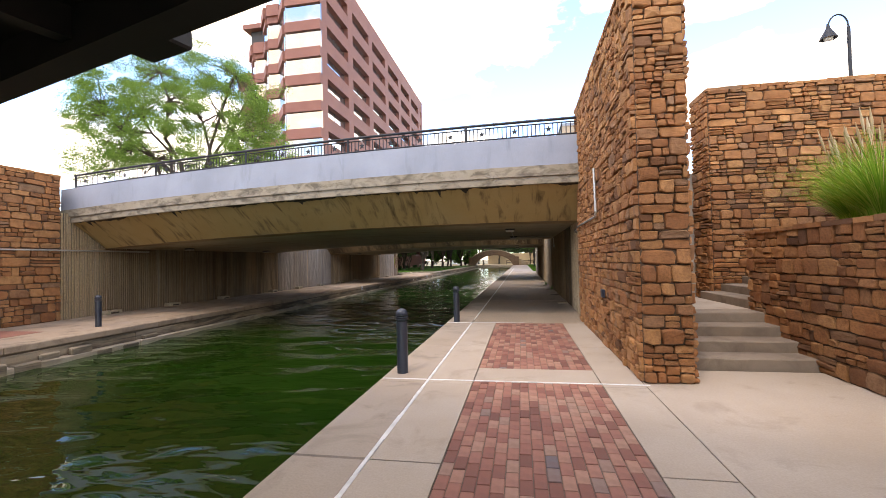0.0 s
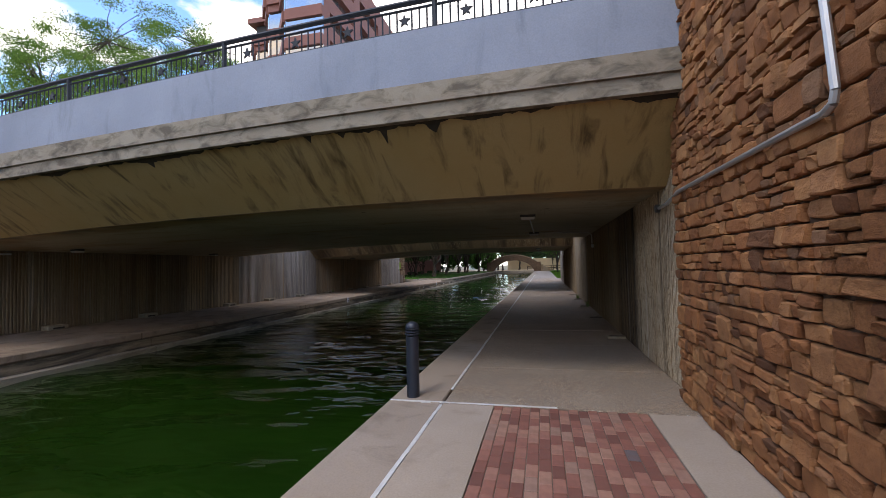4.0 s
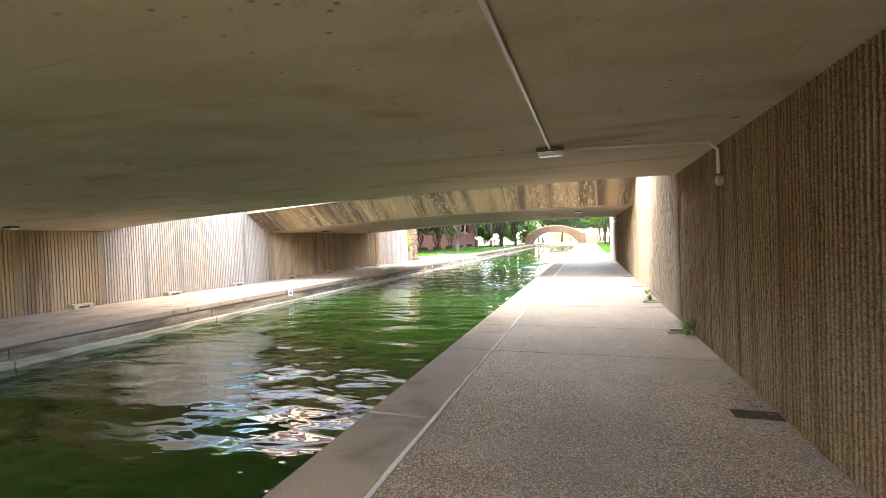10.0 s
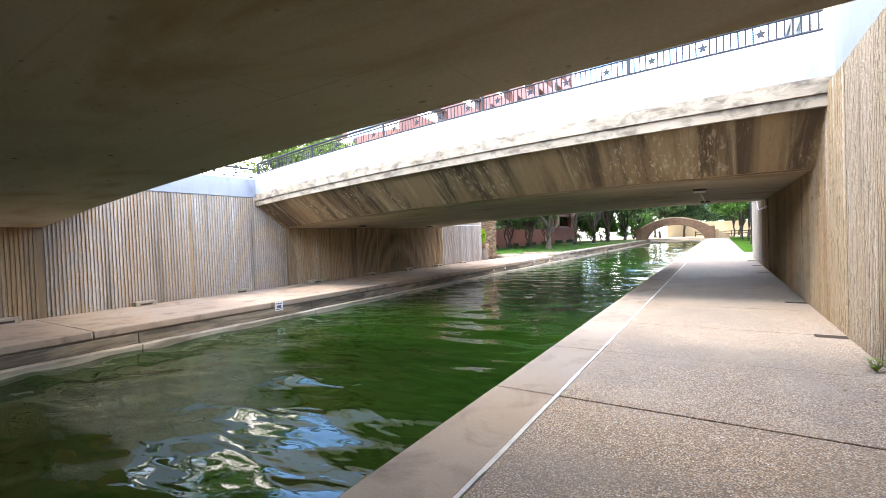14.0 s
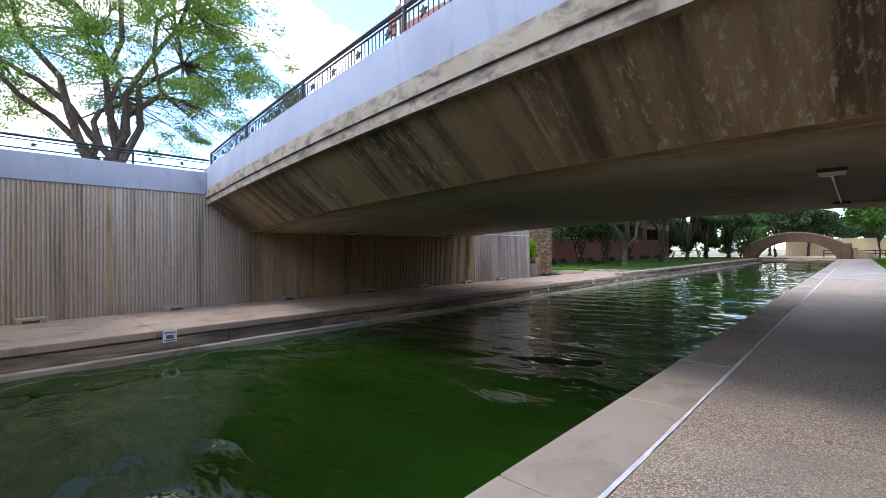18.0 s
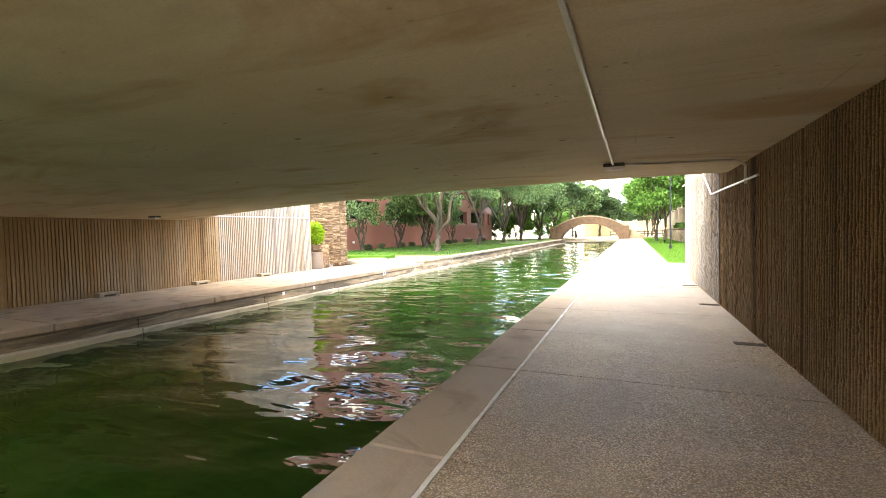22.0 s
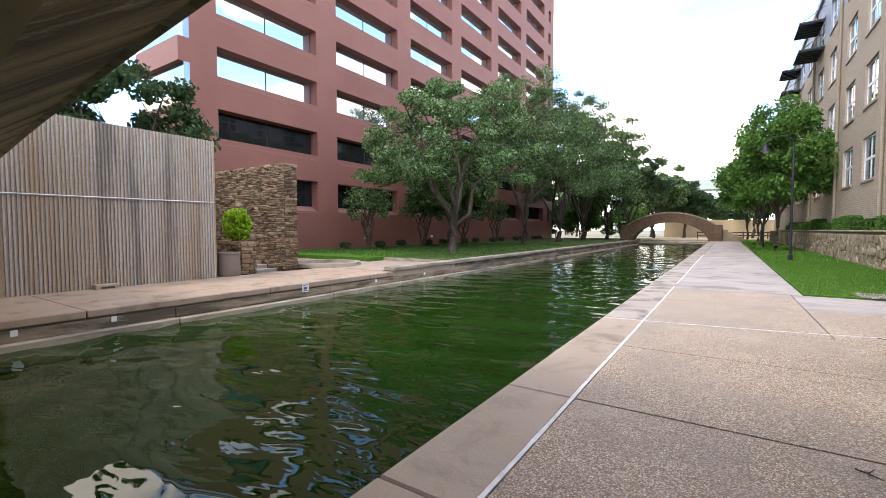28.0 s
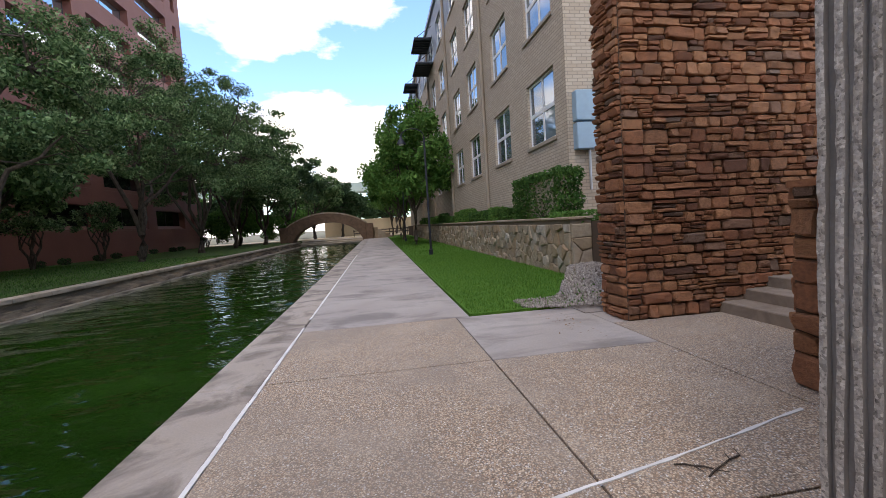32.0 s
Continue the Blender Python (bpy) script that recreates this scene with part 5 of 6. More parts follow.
for a, b in bays:
    for n, (z0, z1) in enumerate(levels):
        key = (round(b - a, 2), n < 2, round(z1 - z0, 2))
        if key not in glass_bay:
            w, h = b - a, z1 - z0
            # second row is dark glass too: its dark reflection is put into the colour
            glass_bay[key] = mesh_of("pane", boxed(FX - 0.95, FX - 0.72, 0, w, 0, h), dark_glass if n < 2 else mirror_glass)
            sill = bmesh.new()
            v = [sill.verts.new(p) for p in ((FX - 0.72, 0, 0.16), (FX + 0.012, 0, -0.30), (FX + 0.012, w, -0.30), (FX - 0.72, w, 0.16), (FX - 0.72, 0, -0.34), (FX - 0.72, w, -0.34), (FX + 0.012, 0, -0.34), (FX + 0.012, w, -0.34))]
            for q in ((0, 1, 2, 3), (1, 6, 7, 2), (4, 5, 7, 6), (0, 4, 6, 1), (3, 2, 7, 5), (0, 3, 5, 4)):
                sill.faces.new([v[i] for i in q])
            sill_bay[key] = mesh_of("sill", sill, granite_light)
            frame_bay[key] = mesh_of("mullion", boxed(FX - 0.72, FX - 0.69, -0.025, 0.025, 0, h), frame_dark)
        window = part("window", glass_bay[key], None, office)
        window.matrix_basis = Matrix.Translation((0, a, z0))
        part("sill", sill_bay[key], None, window)
        for k in range(0, 5, 2):
            part("mullion", frame_bay[key], None, window).matrix_basis = Matrix.Translation((0, (b - a) * k / 4, 0))
# stepped glass corner facing the start: a straight face and a slanting one at each step


def upright(bm, a, b, depth, z0, z1):
    """A slab between two plan points, `depth` thick to its back."""
    a, b = Vector((*a, 0)), Vector((*b, 0))
    back = Vector(((b - a).y, -(b - a).x, 0)).normalized() * depth
    ring = [a, b, b + back, a + back]
    low, high = [bm.verts.new(p + Vector((0, 0, z0))) for p in ring], [bm.verts.new(p + Vector((0, 0, z1))) for p in ring]
    for k in range(4):
        bm.faces.new((low[k], low[(k + 1) % 4], high[(k + 1) % 4], high[k]))
    bm.faces.new(low[::-1])
    bm.faces.new(high)
    return bm


corner = Vector((FX, Y0))
for k, (flat, slant, top) in enumerate(((5.0, 2.7, Z1), (1.9, 1.9, 38.2), (1.7, 1.7, 34.4), (1.7, 1.7, 31.0))):
    p = corner + Vector((-flat, 0))
    q = p + Vector((-slant, slant * 1.25))
    for n in range(11):
        z = 1.3 + STOREY * n
        if z + STOREY > top:
            break
        for a, b, glass in ((corner, p, corner_glass), (p, q, mirror_glass)):
            part("spandrel", upright(bmesh.new(), a, b, -0.6, z + 2.25, z + STOREY), granite_mat, office)
            part("pane", upright(bmesh.new(), a + Vector((0, 0.08)), b + Vector((0, 0.08)), -0.4, z, z + 2.25), glass, office)
    for a, b in ((corner, p), (p, q)):
        part("corner_roof", upright(bmesh.new(), a, b, -0.9, top - 1.6, top), granite_mat, office)
    corner = q
part("core", boxed(FX - 21, FX - 0.98, Y0 + 16, Y1 - 0.1, -0.2, Z1 - 0.9), frame_dark, office)

# ---------------------------------------------------------------- apartment house on the near bank
AX = 5.65
flats = thing("apartment_building", label="beige brick apartment house with white sash windows", category="apartment house")
COLS = [59.6, 64.0, 69.2, 73.6, 79.0, 83.4, 88.8, 93.2, 98.6, 103.0, 108.4, 112.8]
SILLS = [3.95, 7.65, 11.35, 15.05]
WW, WH = 2.35, 2.15
A0, A1, ATOP = 57.6, 118.0, 18.6
z_edges = [1.0] + [v for s in SILLS for v in (s, s + WH)] + [ATOP]
for k in range(0, len(z_edges), 2):
    upper = z_edges[k] > 13.5
    part("wall_course", boxed(AX, AX + 0.35, A0, A1, z_edges[k], z_edges[k + 1]), blue_panel if upper else beige_brick, flats)
for s in SILLS:
    ends = [A0] + [v for c in COLS for v in (c - WW / 2, c + WW / 2)] + [A1]
    for a, b in zip(ends[::2], ends[1::2]):
        part("wall_pier", boxed(AX, AX + 0.35, a, b, s, s + WH), blue_panel if s > 14 else beige_brick, flats)
part("end_wall", boxed(AX + 0.001, AX + 9, A0 - 0.01, A0 + 0.35, 0.8, ATOP), beige_brick, flats)
part("roof", boxed(AX - 0.15, AX + 9, A0 - 0.1, A1, ATOP, ATOP + 0.35), blue_panel, flats)
fr, sl = bmesh.new(), bmesh.new()
loops = []
for inset, x in ((0, AX + 0.10), (0.07, AX + 0.10), (0.07, AX + 0.17), (0, AX + 0.17)):
    loops.append([fr.verts.new((x, sy * (WW / 2 - inset), z)) for sy, z in ((-1, inset), (1, inset), (1, WH - inset), (-1, WH - inset))])
for one, two in zip(loops, loops[1:] + loops[:1]):
    for k in range(4):
        fr.faces.new((one[k], one[(k + 1) % 4], two[(k + 1) % 4], two[k]))
mullion_me = mesh_of("mullion", boxed(AX + 0.11, AX + 0.165, -0.05, 0.05, 0.071, WH - 0.071), window_white)
sash_me = mesh_of("sash_rail", boxed(AX + 0.112, AX + 0.163, -WW / 2 + 0.071, WW / 2 - 0.071, WH * 0.47, WH * 0.53), window_white)
pane_me = []
for a, b in ((-WW / 2 + 0.06, -0.04), (0.04, WW / 2 - 0.06)):
    pane_me.append((a, b))
box(sl, AX - 0.06, AX + 0.12, -WW / 2 - 0.08, WW / 2 + 0.08, -0.13, 0.0, 0.012)
blind_grey = plain("blind_grey", (0.28, 0.29, 0.30), 0.8, 0, 0.2)
pane_glass = Shade("window_glass", 0.02, 0.55, 0.8)
pane_glass.colour(pane_glass.mix(pane_glass.grey(pane_glass.random(), 0.4, 0.6), (0.13, 0.17, 0.21), (0.28, 0.34, 0.40)))
fr_me, sl_me = mesh_of("frame", fr, window_white), mesh_of("sill", sl, pipe_brown)
pane_me = [mesh_of("pane", boxed(AX + 0.135, AX + 0.15, a, b, 0.06, WH - 0.06), pane_glass.mat) for a, b in pane_me]
back_me = mesh_of("blind", boxed(AX + 0.3, AX + 0.34, -WW / 2, WW / 2, 0, WH), blind_grey)
for c in COLS:
    for s in SILLS:
        window = part("window", fr_me, None, flats)
        window.matrix_basis = Matrix.Translation((0, c, s))
        for me in (*pane_me, mullion_me, sash_me, sl_me, back_me):
            part(me.name.split(".")[0], me, None, window)
for y in (66.6, 76.3, 86.1, 96.0):
    part("downpipe", tube(bmesh.new(), (AX - 0.09, y, 1.2), (AX - 0.09, y, ATOP), 0.09, n=10), pipe_brown, flats)
for y, z in ((84.0, 16.9), (84.0, 14.9), (96.0, 17.0), (96.0, 15.0)):
    shade = part("sun_shade", boxed(AX - 1.5, AX - 0.02, y - 1.7, y + 1.7, z, z + 0.10), shade_metal, flats, "dark slatted sun shade")
    for k in range(7):
        part("slat", boxed(AX - 1.5, AX - 0.1, y - 1.65 + 0.5 * k, y - 1.5 + 0.5 * k, z - 0.07, z - 0.002), shade_metal, shade)
    for s in (-1.5, 1.5):
        part("stay", tube(bmesh.new(), (AX - 1.4, y + s, z + 0.08), (AX, y + s, z + 1.1), 0.025, n=6), shade_metal, shade)
part("meter_box", boxed(AX + 0.15, AX + 0.75, A0 - 0.30, A0 - 0.012, 4.15, 5.0, 0.02), blue_box, flats, "blue-grey meter box")
part("meter_box", boxed(AX + 0.15, AX + 0.75, A0 - 0.30, A0 - 0.012, 3.35, 4.1, 0.02), blue_box, flats, "blue-grey meter box")
part("meter_box", boxed(AX + 0.82, AX + 1.15, A0 - 0.22, A0 - 0.012, 3.5, 5.3, 0.02), blue_box, flats, "blue-grey meter box")
part("conduit", tube(bmesh.new(), (AX + 0.6, A0 - 0.1, 2.2), (AX + 0.6, A0 - 0.1, 3.4), 0.04, n=8), galvanised, flats)
gate = thing("stair_gate", label="blue-grey steel gate with scrolled mesh in the brick wall", category="gate")
part("frame", boxed(AX + 1.25, AX + 1.34, A0 - 0.25, A0 - 0.02, 2.1, 5.9, 0.01), blue_box, gate)
part("frame", boxed(AX + 2.35, AX + 2.44, A0 - 0.25, A0 - 0.02, 2.1, 5.9, 0.01), blue_box, gate)
part("canopy", boxed(AX + 1.1, AX + 2.6, A0 - 0.45, A0 - 0.02, 5.9, 6.02, 0.01), blue_box, gate)
for k in range(22):
    bm = bmesh.new()
    cx, cz = AX + 1.5 + 0.28 * (k % 3) + 0.14 * ((k // 3) % 2), 2.4 + 0.46 * (k // 3)
    for j in range(10):
        a, b = j * math.tau / 10, (j + 1) * math.tau / 10
        tube(bm, (cx + 0.15 * math.cos(a), A0 - 0.13, cz + 0.2 * math.sin(a)), (cx + 0.15 * math.cos(b), A0 - 0.13, cz + 0.2 * math.sin(b)), 0.016, n=4, caps=False)
    part("scroll", bm, blue_box, gate)

# ---------------------------------------------------------------- stone arch footbridge and the far end
arch = thing("arch_footbridge", label="brown stone arched footbridge across the canal", category="footbridge")
AL, AR = -11.7, -1.25
top_of = lambda u: 2.0 + 1.72 * math.sin(math.pi * min(1.0, max(0.0, u))) ** 0.75
under = lambda x: WATER - 0.3 + 3.45 * math.sqrt(max(0.0, 1 - ((x + 6.5) / 4.7) ** 2)) ** 0.9
bm, front, back = bmesh.new(), [], []
N = 40
for y, ring in ((104.6, front), (107.4, back)):
    for k in range(N + 1):
        x = AL + (AR - AL) * k / N
        low = max(WATER - 0.3, under(x)) if abs(x + 6.5) < 4.7 else WATER - 0.3
        ring.append((bm.verts.new((x, y, low)), bm.verts.new((x, y, top_of(k / N)))))
for k in range(N):
    a, b, c, d = front[k], front[k + 1], back[k], back[k + 1]
    bm.faces.new((a[0], b[0], b[1], a[1]))
    bm.faces.new((c[0], c[1], d[1], d[0]))
    bm.faces.new((a[1], b[1], d[1], c[1]))
    bm.faces.new((a[0], c[0], d[0], b[0]))
bm.faces.new((front[0][0], front[0][1], back[0][1], back[0][0]))
bm.faces.new((front[N][0], back[N][0], back[N][1], front[N][1]))
part("arch", bm, arch_stone, arch)
for y in (104.55, 107.15):
    bm = bmesh.new()
    for k in range(N):
        xa, xb = AL + (AR - AL) * k / N, AL + (AR - AL) * (k + 1) / N
        za, zb = top_of(k / N), top_of((k + 1) / N)
        v = [bm.verts.new(p) for p in ((xa, y, za - 0.05), (xb - 0.03, y, zb - 0.05), (xb - 0.03, y + 0.3, zb - 0.05), (xa, y + 0.3, za - 0.05), (xa, y, za + 0.14), (xb - 0.03, y, zb + 0.14), (xb - 0.03, y + 0.3, zb + 0.14), (xa, y + 0.3, za + 0.14))]
        for q in ((4, 5, 6, 7), (0, 1, 5, 4), (2, 3, 7, 6), (1, 2, 6, 5), (3, 0, 4, 7)):
            bm.faces.new([v[i] for i in q])
    part("coping_course", bm, tan_stone, arch, kind="stuff")
for x in (AL - 0.35, AR + 0.25):
    part("end_pier", boxed(x - 0.5, x + 0.5, 104.3, 107.7, -0.8, 2.1, 0.05), arch_stone, arch)
for k in range(5):
    part("step", boxed(AR + 0.75 + 0.5 * k, AR + 1.35 + 0.5 * k, 104.8, 107.2, -0.2, 1.5 - 0.3 * k, 0.03), tan_stone, arch)
for k in range(3):
    structure("canal_end_step", boxed(-13, 4, 109 + 1.6 * k, 116, -1.0, WATER + 0.22 + 0.22 * k, 0.02), ledge_concrete, "pale stone steps closing the canal", "steps")
structure("wall_sand", boxed(-10, 40, 132, 133, -0.2, 3.2), sand_wall, "long sunlit sand-coloured wall beyond the canal", "wall")
structure("ground_sand", boxed(-30, 40, 118.5, 131.9, -0.2, 0.05), sand_wall, "pale sandy ground beyond the canal", "ground")
fence = thing("rail_fence", label="dark brown timber rail fence beyond the canal", category="fence")
for z in (0.5, 0.95):
    part("rail", boxed(-4, 30, 120.0, 120.12, z, z + 0.16), bark_mat, fence)
for k in range(12):
    part("post", boxed(-4 + 3 * k, -3.85 + 3 * k, 119.85, 120.0, 0.0, 1.2), bark_mat, fence)
viaduct = thing("elevated_road", label="pale green elevated roadway girder on piers", category="viaduct")
part("girder", boxed(-140, 120, 190, 198, 13.4, 16.4), far_green, viaduct)
for x in (-70, -30, -9.5, 30, 70):
    part("pier", boxed(x - 1.3, x + 1.3, 192, 196, -0.2, 13.41), far_green, viaduct)

# ---------------------------------------------------------------- lawns, bed edges, gravel
structure("lawn_east", boxed(1.39, 4.60, 52.31, 112, -0.25, 0.035), turf_mat, "bright mown lawn beside the walk", "lawn")
# tree shade is painted into this lawn; the bright strip keeps the lit turf
structure("lawn_west", boxed(-24.9, BANK - 0.5, 57.0, 112, -0.3, LEFT_Z + 0.20), painted_shade_turf_mat, "lawn under the oaks, tree shade put into its colour", "lawn")
structure("lawn_west_bright", boxed(-24.0, -15.0, 55.8, 62.0, LEFT_Z - 0.05, LEFT_Z + 0.206), turf_mat, "bright strip of lawn before the office block", "lawn")
structure("pavement_plaza", boxed(-24.95, BANK - 0.05, 52.5, 57.0, -0.4, LEFT_Z + 0.01), curb_concrete, "paved path from the far walk to the office block", "pavement")
structure("pavement_gap", boxed(-60, LEFT_WALL - 1.25, 47.3, 52.4, -0.3, LEFT_Z), paving, "paving at the foot of the far steps", "pavement")
kerb = structure("lawn_kerb", boxed(-24.0, BANK - 0.5, 56.9, 57.05, -0.3, LEFT_Z + 0.17), ledge_concrete, "low concrete kerb round the lawn", "kerb")
bm = lathe(bmesh.new(), [(1.55, 0.0), (1.55, 0.16), (1.3, 0.16), (1.3, 0.02)], 32, (-15.2, 53.2, LEFT_Z))
thing("round_bed_kerb", bm, ledge_concrete, "round concrete kerb of a small planting bed", "kerb")


def blades(name, x0, x1, y0, y1, z, count, height, width, material, label, seed, lean=0.5):
    r = np.random.RandomState(seed)
    base = np.stack([r.uniform(x0, x1, count), r.uniform(y0, y1, count), np.full(count, z)], 1)
    turn, h = r.uniform(0, math.tau, count), height * r.uniform(0.5, 1.2, count)
    across = np.stack([np.cos(turn), np.sin(turn), 0 * turn], 1) * (width / 2)
    tip = base + np.stack([r.uniform(-lean, lean, count) * h, r.uniform(-lean, lean, count) * h, h], 1)
    verts = np.stack([base - across, base + across, tip], 1).reshape(-1, 3)
    faces = np.arange(3 * count).reshape(-1, 3)
    ob = new(name, raw_mesh(name, verts.tolist(), faces.tolist(), material))
    return tagged(ob, label, "grass", kind="stuff")


blades("grass_east", 1.41, 4.58, 52.33, 66, 0.03, 34000, 0.06, 0.012, grass_leaf, "short bright green mown grass blades", 1)
blades("grass_east", 1.41, 4.58, 66, 100, 0.03, 14000, 0.08, 0.03, grass_leaf, "short bright green mown grass blades", 2)
# the darker hedge green paints the oaks' shade into these blades
blades("grass_west", -23.5, -11.2, 57.1, 80, LEFT_Z + 0.19, 20000, 0.09, 0.035, hedge_leaf, "thin grass blades under the oaks, shade put into their colour", 3)


def pebbles(name, spots, material, label, seed, size):
    r = random.Random(seed)
    verts, faces = [], []
    for x, y, z in spots:
        s = size * r.uniform(0.5, 1.3)
        k, q = len(verts), Euler((r.uniform(0, 6), r.uniform(0, 6), r.uniform(0, 6))).to_matrix()
        for p in ((1, 0, 0), (-1, 0, 0), (0, 0.8, 0), (0, -0.8, 0), (0, 0, 0.6), (0, 0, -0.6)):
            w = q @ (Vector(p) * s * r.uniform(0.8, 1.2))
            verts.append((x + w.x, y + w.y, z + w.z))
        faces += [(k + a, k + b, k + c) for a, b, c in ((0, 2, 4), (2, 1, 4), (1, 3, 4), (3, 0, 4), (2, 0, 5), (1, 2, 5), (3, 1, 5), (0, 3, 5))]
    ob = new(name, raw_mesh(name, verts, faces, material))
    return tagged(ob, label, "gravel", kind="stuff")


gr = random.Random(77)
spots = []
for _ in range(9500):
    x, y = gr.uniform(2.0, 5.6), gr.uniform(51.8, 55.5)
    if y > 52.0 + 0.35 * (3.3 - x) and (x > 2.6 + (y - 52) * 0.55 or y < 53.0 and x > 2.3):
        rise = 0.05 + 0.28 * min(1.0, max(0.0, (x - 3.0) / 1.8)) * min(1.0, max(0.0, (y - 51.6) / 1.2))
        spots.append((x, y, rise))
pebbles("gravel_patch", spots, gravel_mat, "grey-brown gravel between the lawn and the stone wall", 5, 0.030)
structure("gravel_bank", boxed(3.05, 5.6, 51.76, 55.5, -0.2, 0.012), gravel_mat, "gravel strip beside the stone wall", "gravel")

# ---------------------------------------------------------------- trees


def tree(at, height, spread, stem, trunk_h, clumps, leaves, material, label, seed, leaf=0.16, flat=0.7, stems=1, group="", name="tree", clump=0.8, low=-0.55):
    """A tapered trunk, forked main limbs, twigs out to clumps of leaves; the clumps leave gaps between them."""
    r = random.Random(seed)
    base = thing(name, label=label, category="tree", group=group, at=at)
    trunk, wood, nodes = bmesh.new(), bmesh.new(), []
    middle = Vector((0, 0, trunk_h + (height - trunk_h) * 0.46))
    rad = Vector((spread, spread, (height - trunk_h) * 0.54))
    forks = 6 if stems == 1 else 3
    for s in range(stems):
        a = s * math.tau / stems + r.uniform(0, 1)
        lean = Vector((math.cos(a), math.sin(a), 0)) * (0.3 if stems > 1 else 0.07) + Vector((0, 0, 1))
        pts = [Vector((0, 0, -0.15))] + [lean * trunk_h * f + Vector((r.uniform(-0.06, 0.06), r.uniform(-0.06, 0.06), 0)) * trunk_h for f in (0.15, 0.45, 0.75, 1.0)]
        thick = stem / math.sqrt(stems)
        limb(trunk, pts, [thick * f for f in (1.5, 1.08, 0.95, 0.88, 0.85)], 10)
        for k in range(forks):
            b = a + k * math.tau / forks + r.uniform(-0.5, 0.5)
            aim = middle + Vector((math.cos(b) * rad.x * r.uniform(0.45, 0.8), math.sin(b) * rad.y * r.uniform(0.45, 0.8), rad.z * r.uniform(-0.2, 0.75)))
            line, p = [pts[-1 - (k % 2)].copy()], pts[-1 - (k % 2)].copy()
            for j in range(1, 7):
                f = j / 6
                bend = Vector((r.uniform(-1, 1), r.uniform(-1, 1), r.uniform(-0.6, 0.9))) * 0.07 * spread
                p = line[0].lerp(aim, f) + bend + Vector((0, 0, math.sin(f * math.pi) * 0.08 * rad.z))
                line.append(p)
            limb(wood, line, [thick * 0.58 * (1 - 0.78 * j / 6) for j in range(7)], 7)
            nodes += [(q, thick * 0.58 * (1 - 0.78 * j / 6)) for j, q in enumerate(line) if j >= 2]
    centres = []
    while len(centres) < clumps:
        d = Vector((r.gauss(0, 1), r.gauss(0, 1), r.gauss(0, 1))).normalized()
        if d.z < low:
            continue
        f = r.uniform(0.25, 1.0) ** 0.42
        centres.append(middle + Vector((d.x * rad.x, d.y * rad.y, d.z * rad.z)) * f * r.uniform(0.86, 1.08))
    for c in centres:
        q, w = min(nodes, key=lambda node: (node[0] - c).length)
        mid = q.lerp(c, 0.5) + Vector((r.uniform(-1, 1), r.uniform(-1, 1), r.uniform(-0.5, 1))) * 0.12 * (c - q).length
        limb(wood, [q, mid, c], [min(w * 0.6, 0.05), 0.022, 0.008], 5)
    part("trunk", trunk, bark_mat, base, smooth=True)
    part("branchwork", wood, bark_mat, base, smooth=True)
    rr = np.random.RandomState(seed)
    cs = np.array([c[:] for c in centres])
    sizes = clump * rr.uniform(0.6, 1.25, len(cs))
    pick = rr.randint(0, len(cs), leaves)
    off = rr.normal(0, 1, (leaves, 3))
    off /= np.maximum(np.linalg.norm(off, axis=1, keepdims=True), 1e-6)
    off *= sizes[pick][:, None] * rr.rand(leaves, 1) ** 0.5 * np.array([1.0, 1.0, flat])
    pos = cs[pick] + off
    n = leaves
    size = leaf * rr.uniform(0.6, 1.3, (n, 1))
    u = rr.normal(0, 1, (n, 3))
    u /= np.linalg.norm(u, axis=1, keepdims=True)
    w = np.cross(u, rr.normal(0, 1, (n, 3)))
    w /= np.maximum(np.linalg.norm(w, axis=1, keepdims=True), 1e-6)
    verts = np.stack([pos - u * size, pos + w * size * 0.5, pos + u * size, pos - w * size * 0.5], 1).reshape(-1, 3)
    part("crown", raw_mesh("crown", verts.tolist(), np.arange(4 * n).reshape(-1, 4).tolist(), material), None, base)
    return base


TALL = [(-10.5, 121.0, 13.0, 5.0), (-6.5, 128.0, 10.0, 4.2), (3.5, 126.0, 12.5, 5.0), (-14.0, 117.0, 17.0, 6.5), (9.0, 124.0, 13.0, 5.0)]
for n, (x, y, h, s) in enumerate(TALL):
    tree((x, y, 0.0), h, s, 0.24, 3.0, 60, 9000, dark_leaf if n % 2 else oak_leaf, "tall tree beyond the footbridge", 150 + n, 0.24, group="trees beyond the footbridge", clump=1.2)
OAKS = [(-14.6, 63.0, 10.4, 5.9), (-16.3, 78.5, 16.0, 6.6), (-16.2, 88.5, 17.0, 7.0), (-15.8, 97.0, 17.5, 8.0), (-19.5, 70.5, 8.5, 3.6), (-18.0, 106.0, 18.0, 8.0), (-14.6, 105.0, 12.5, 5.0)]
for n, (x, y, h, s) in enumerate(OAKS):
    tree((x, y, LEFT_Z + 0.18), h, s, 0.26, 2.2 + 0.3 * (n % 2), (120 if n == 0 else 150), 58000 if n < 3 else 24000, oak_leaf, "spreading live oak with grey-green leaves on the lawn", 100 + n, 0.086 if n < 3 else 0.16, flat=0.55, group="oaks on the lawn", clump=0.82 if n == 0 else 1.05, low=-0.5)
for n, (x, y) in enumerate(((-22.2, 63.5), (-22.6, 71.0), (-22.4, 77.5), (-22.5, 85.0))):
    tree((x, y, LEFT_Z + 0.18), 4.8, 1.8, 0.17, 1.9, 26, 3000, oak_leaf, "small many-stemmed crape myrtle before the office wall", 200 + n, 0.11, stems=4, group="crape myrtles", name="small_tree", clump=0.55)
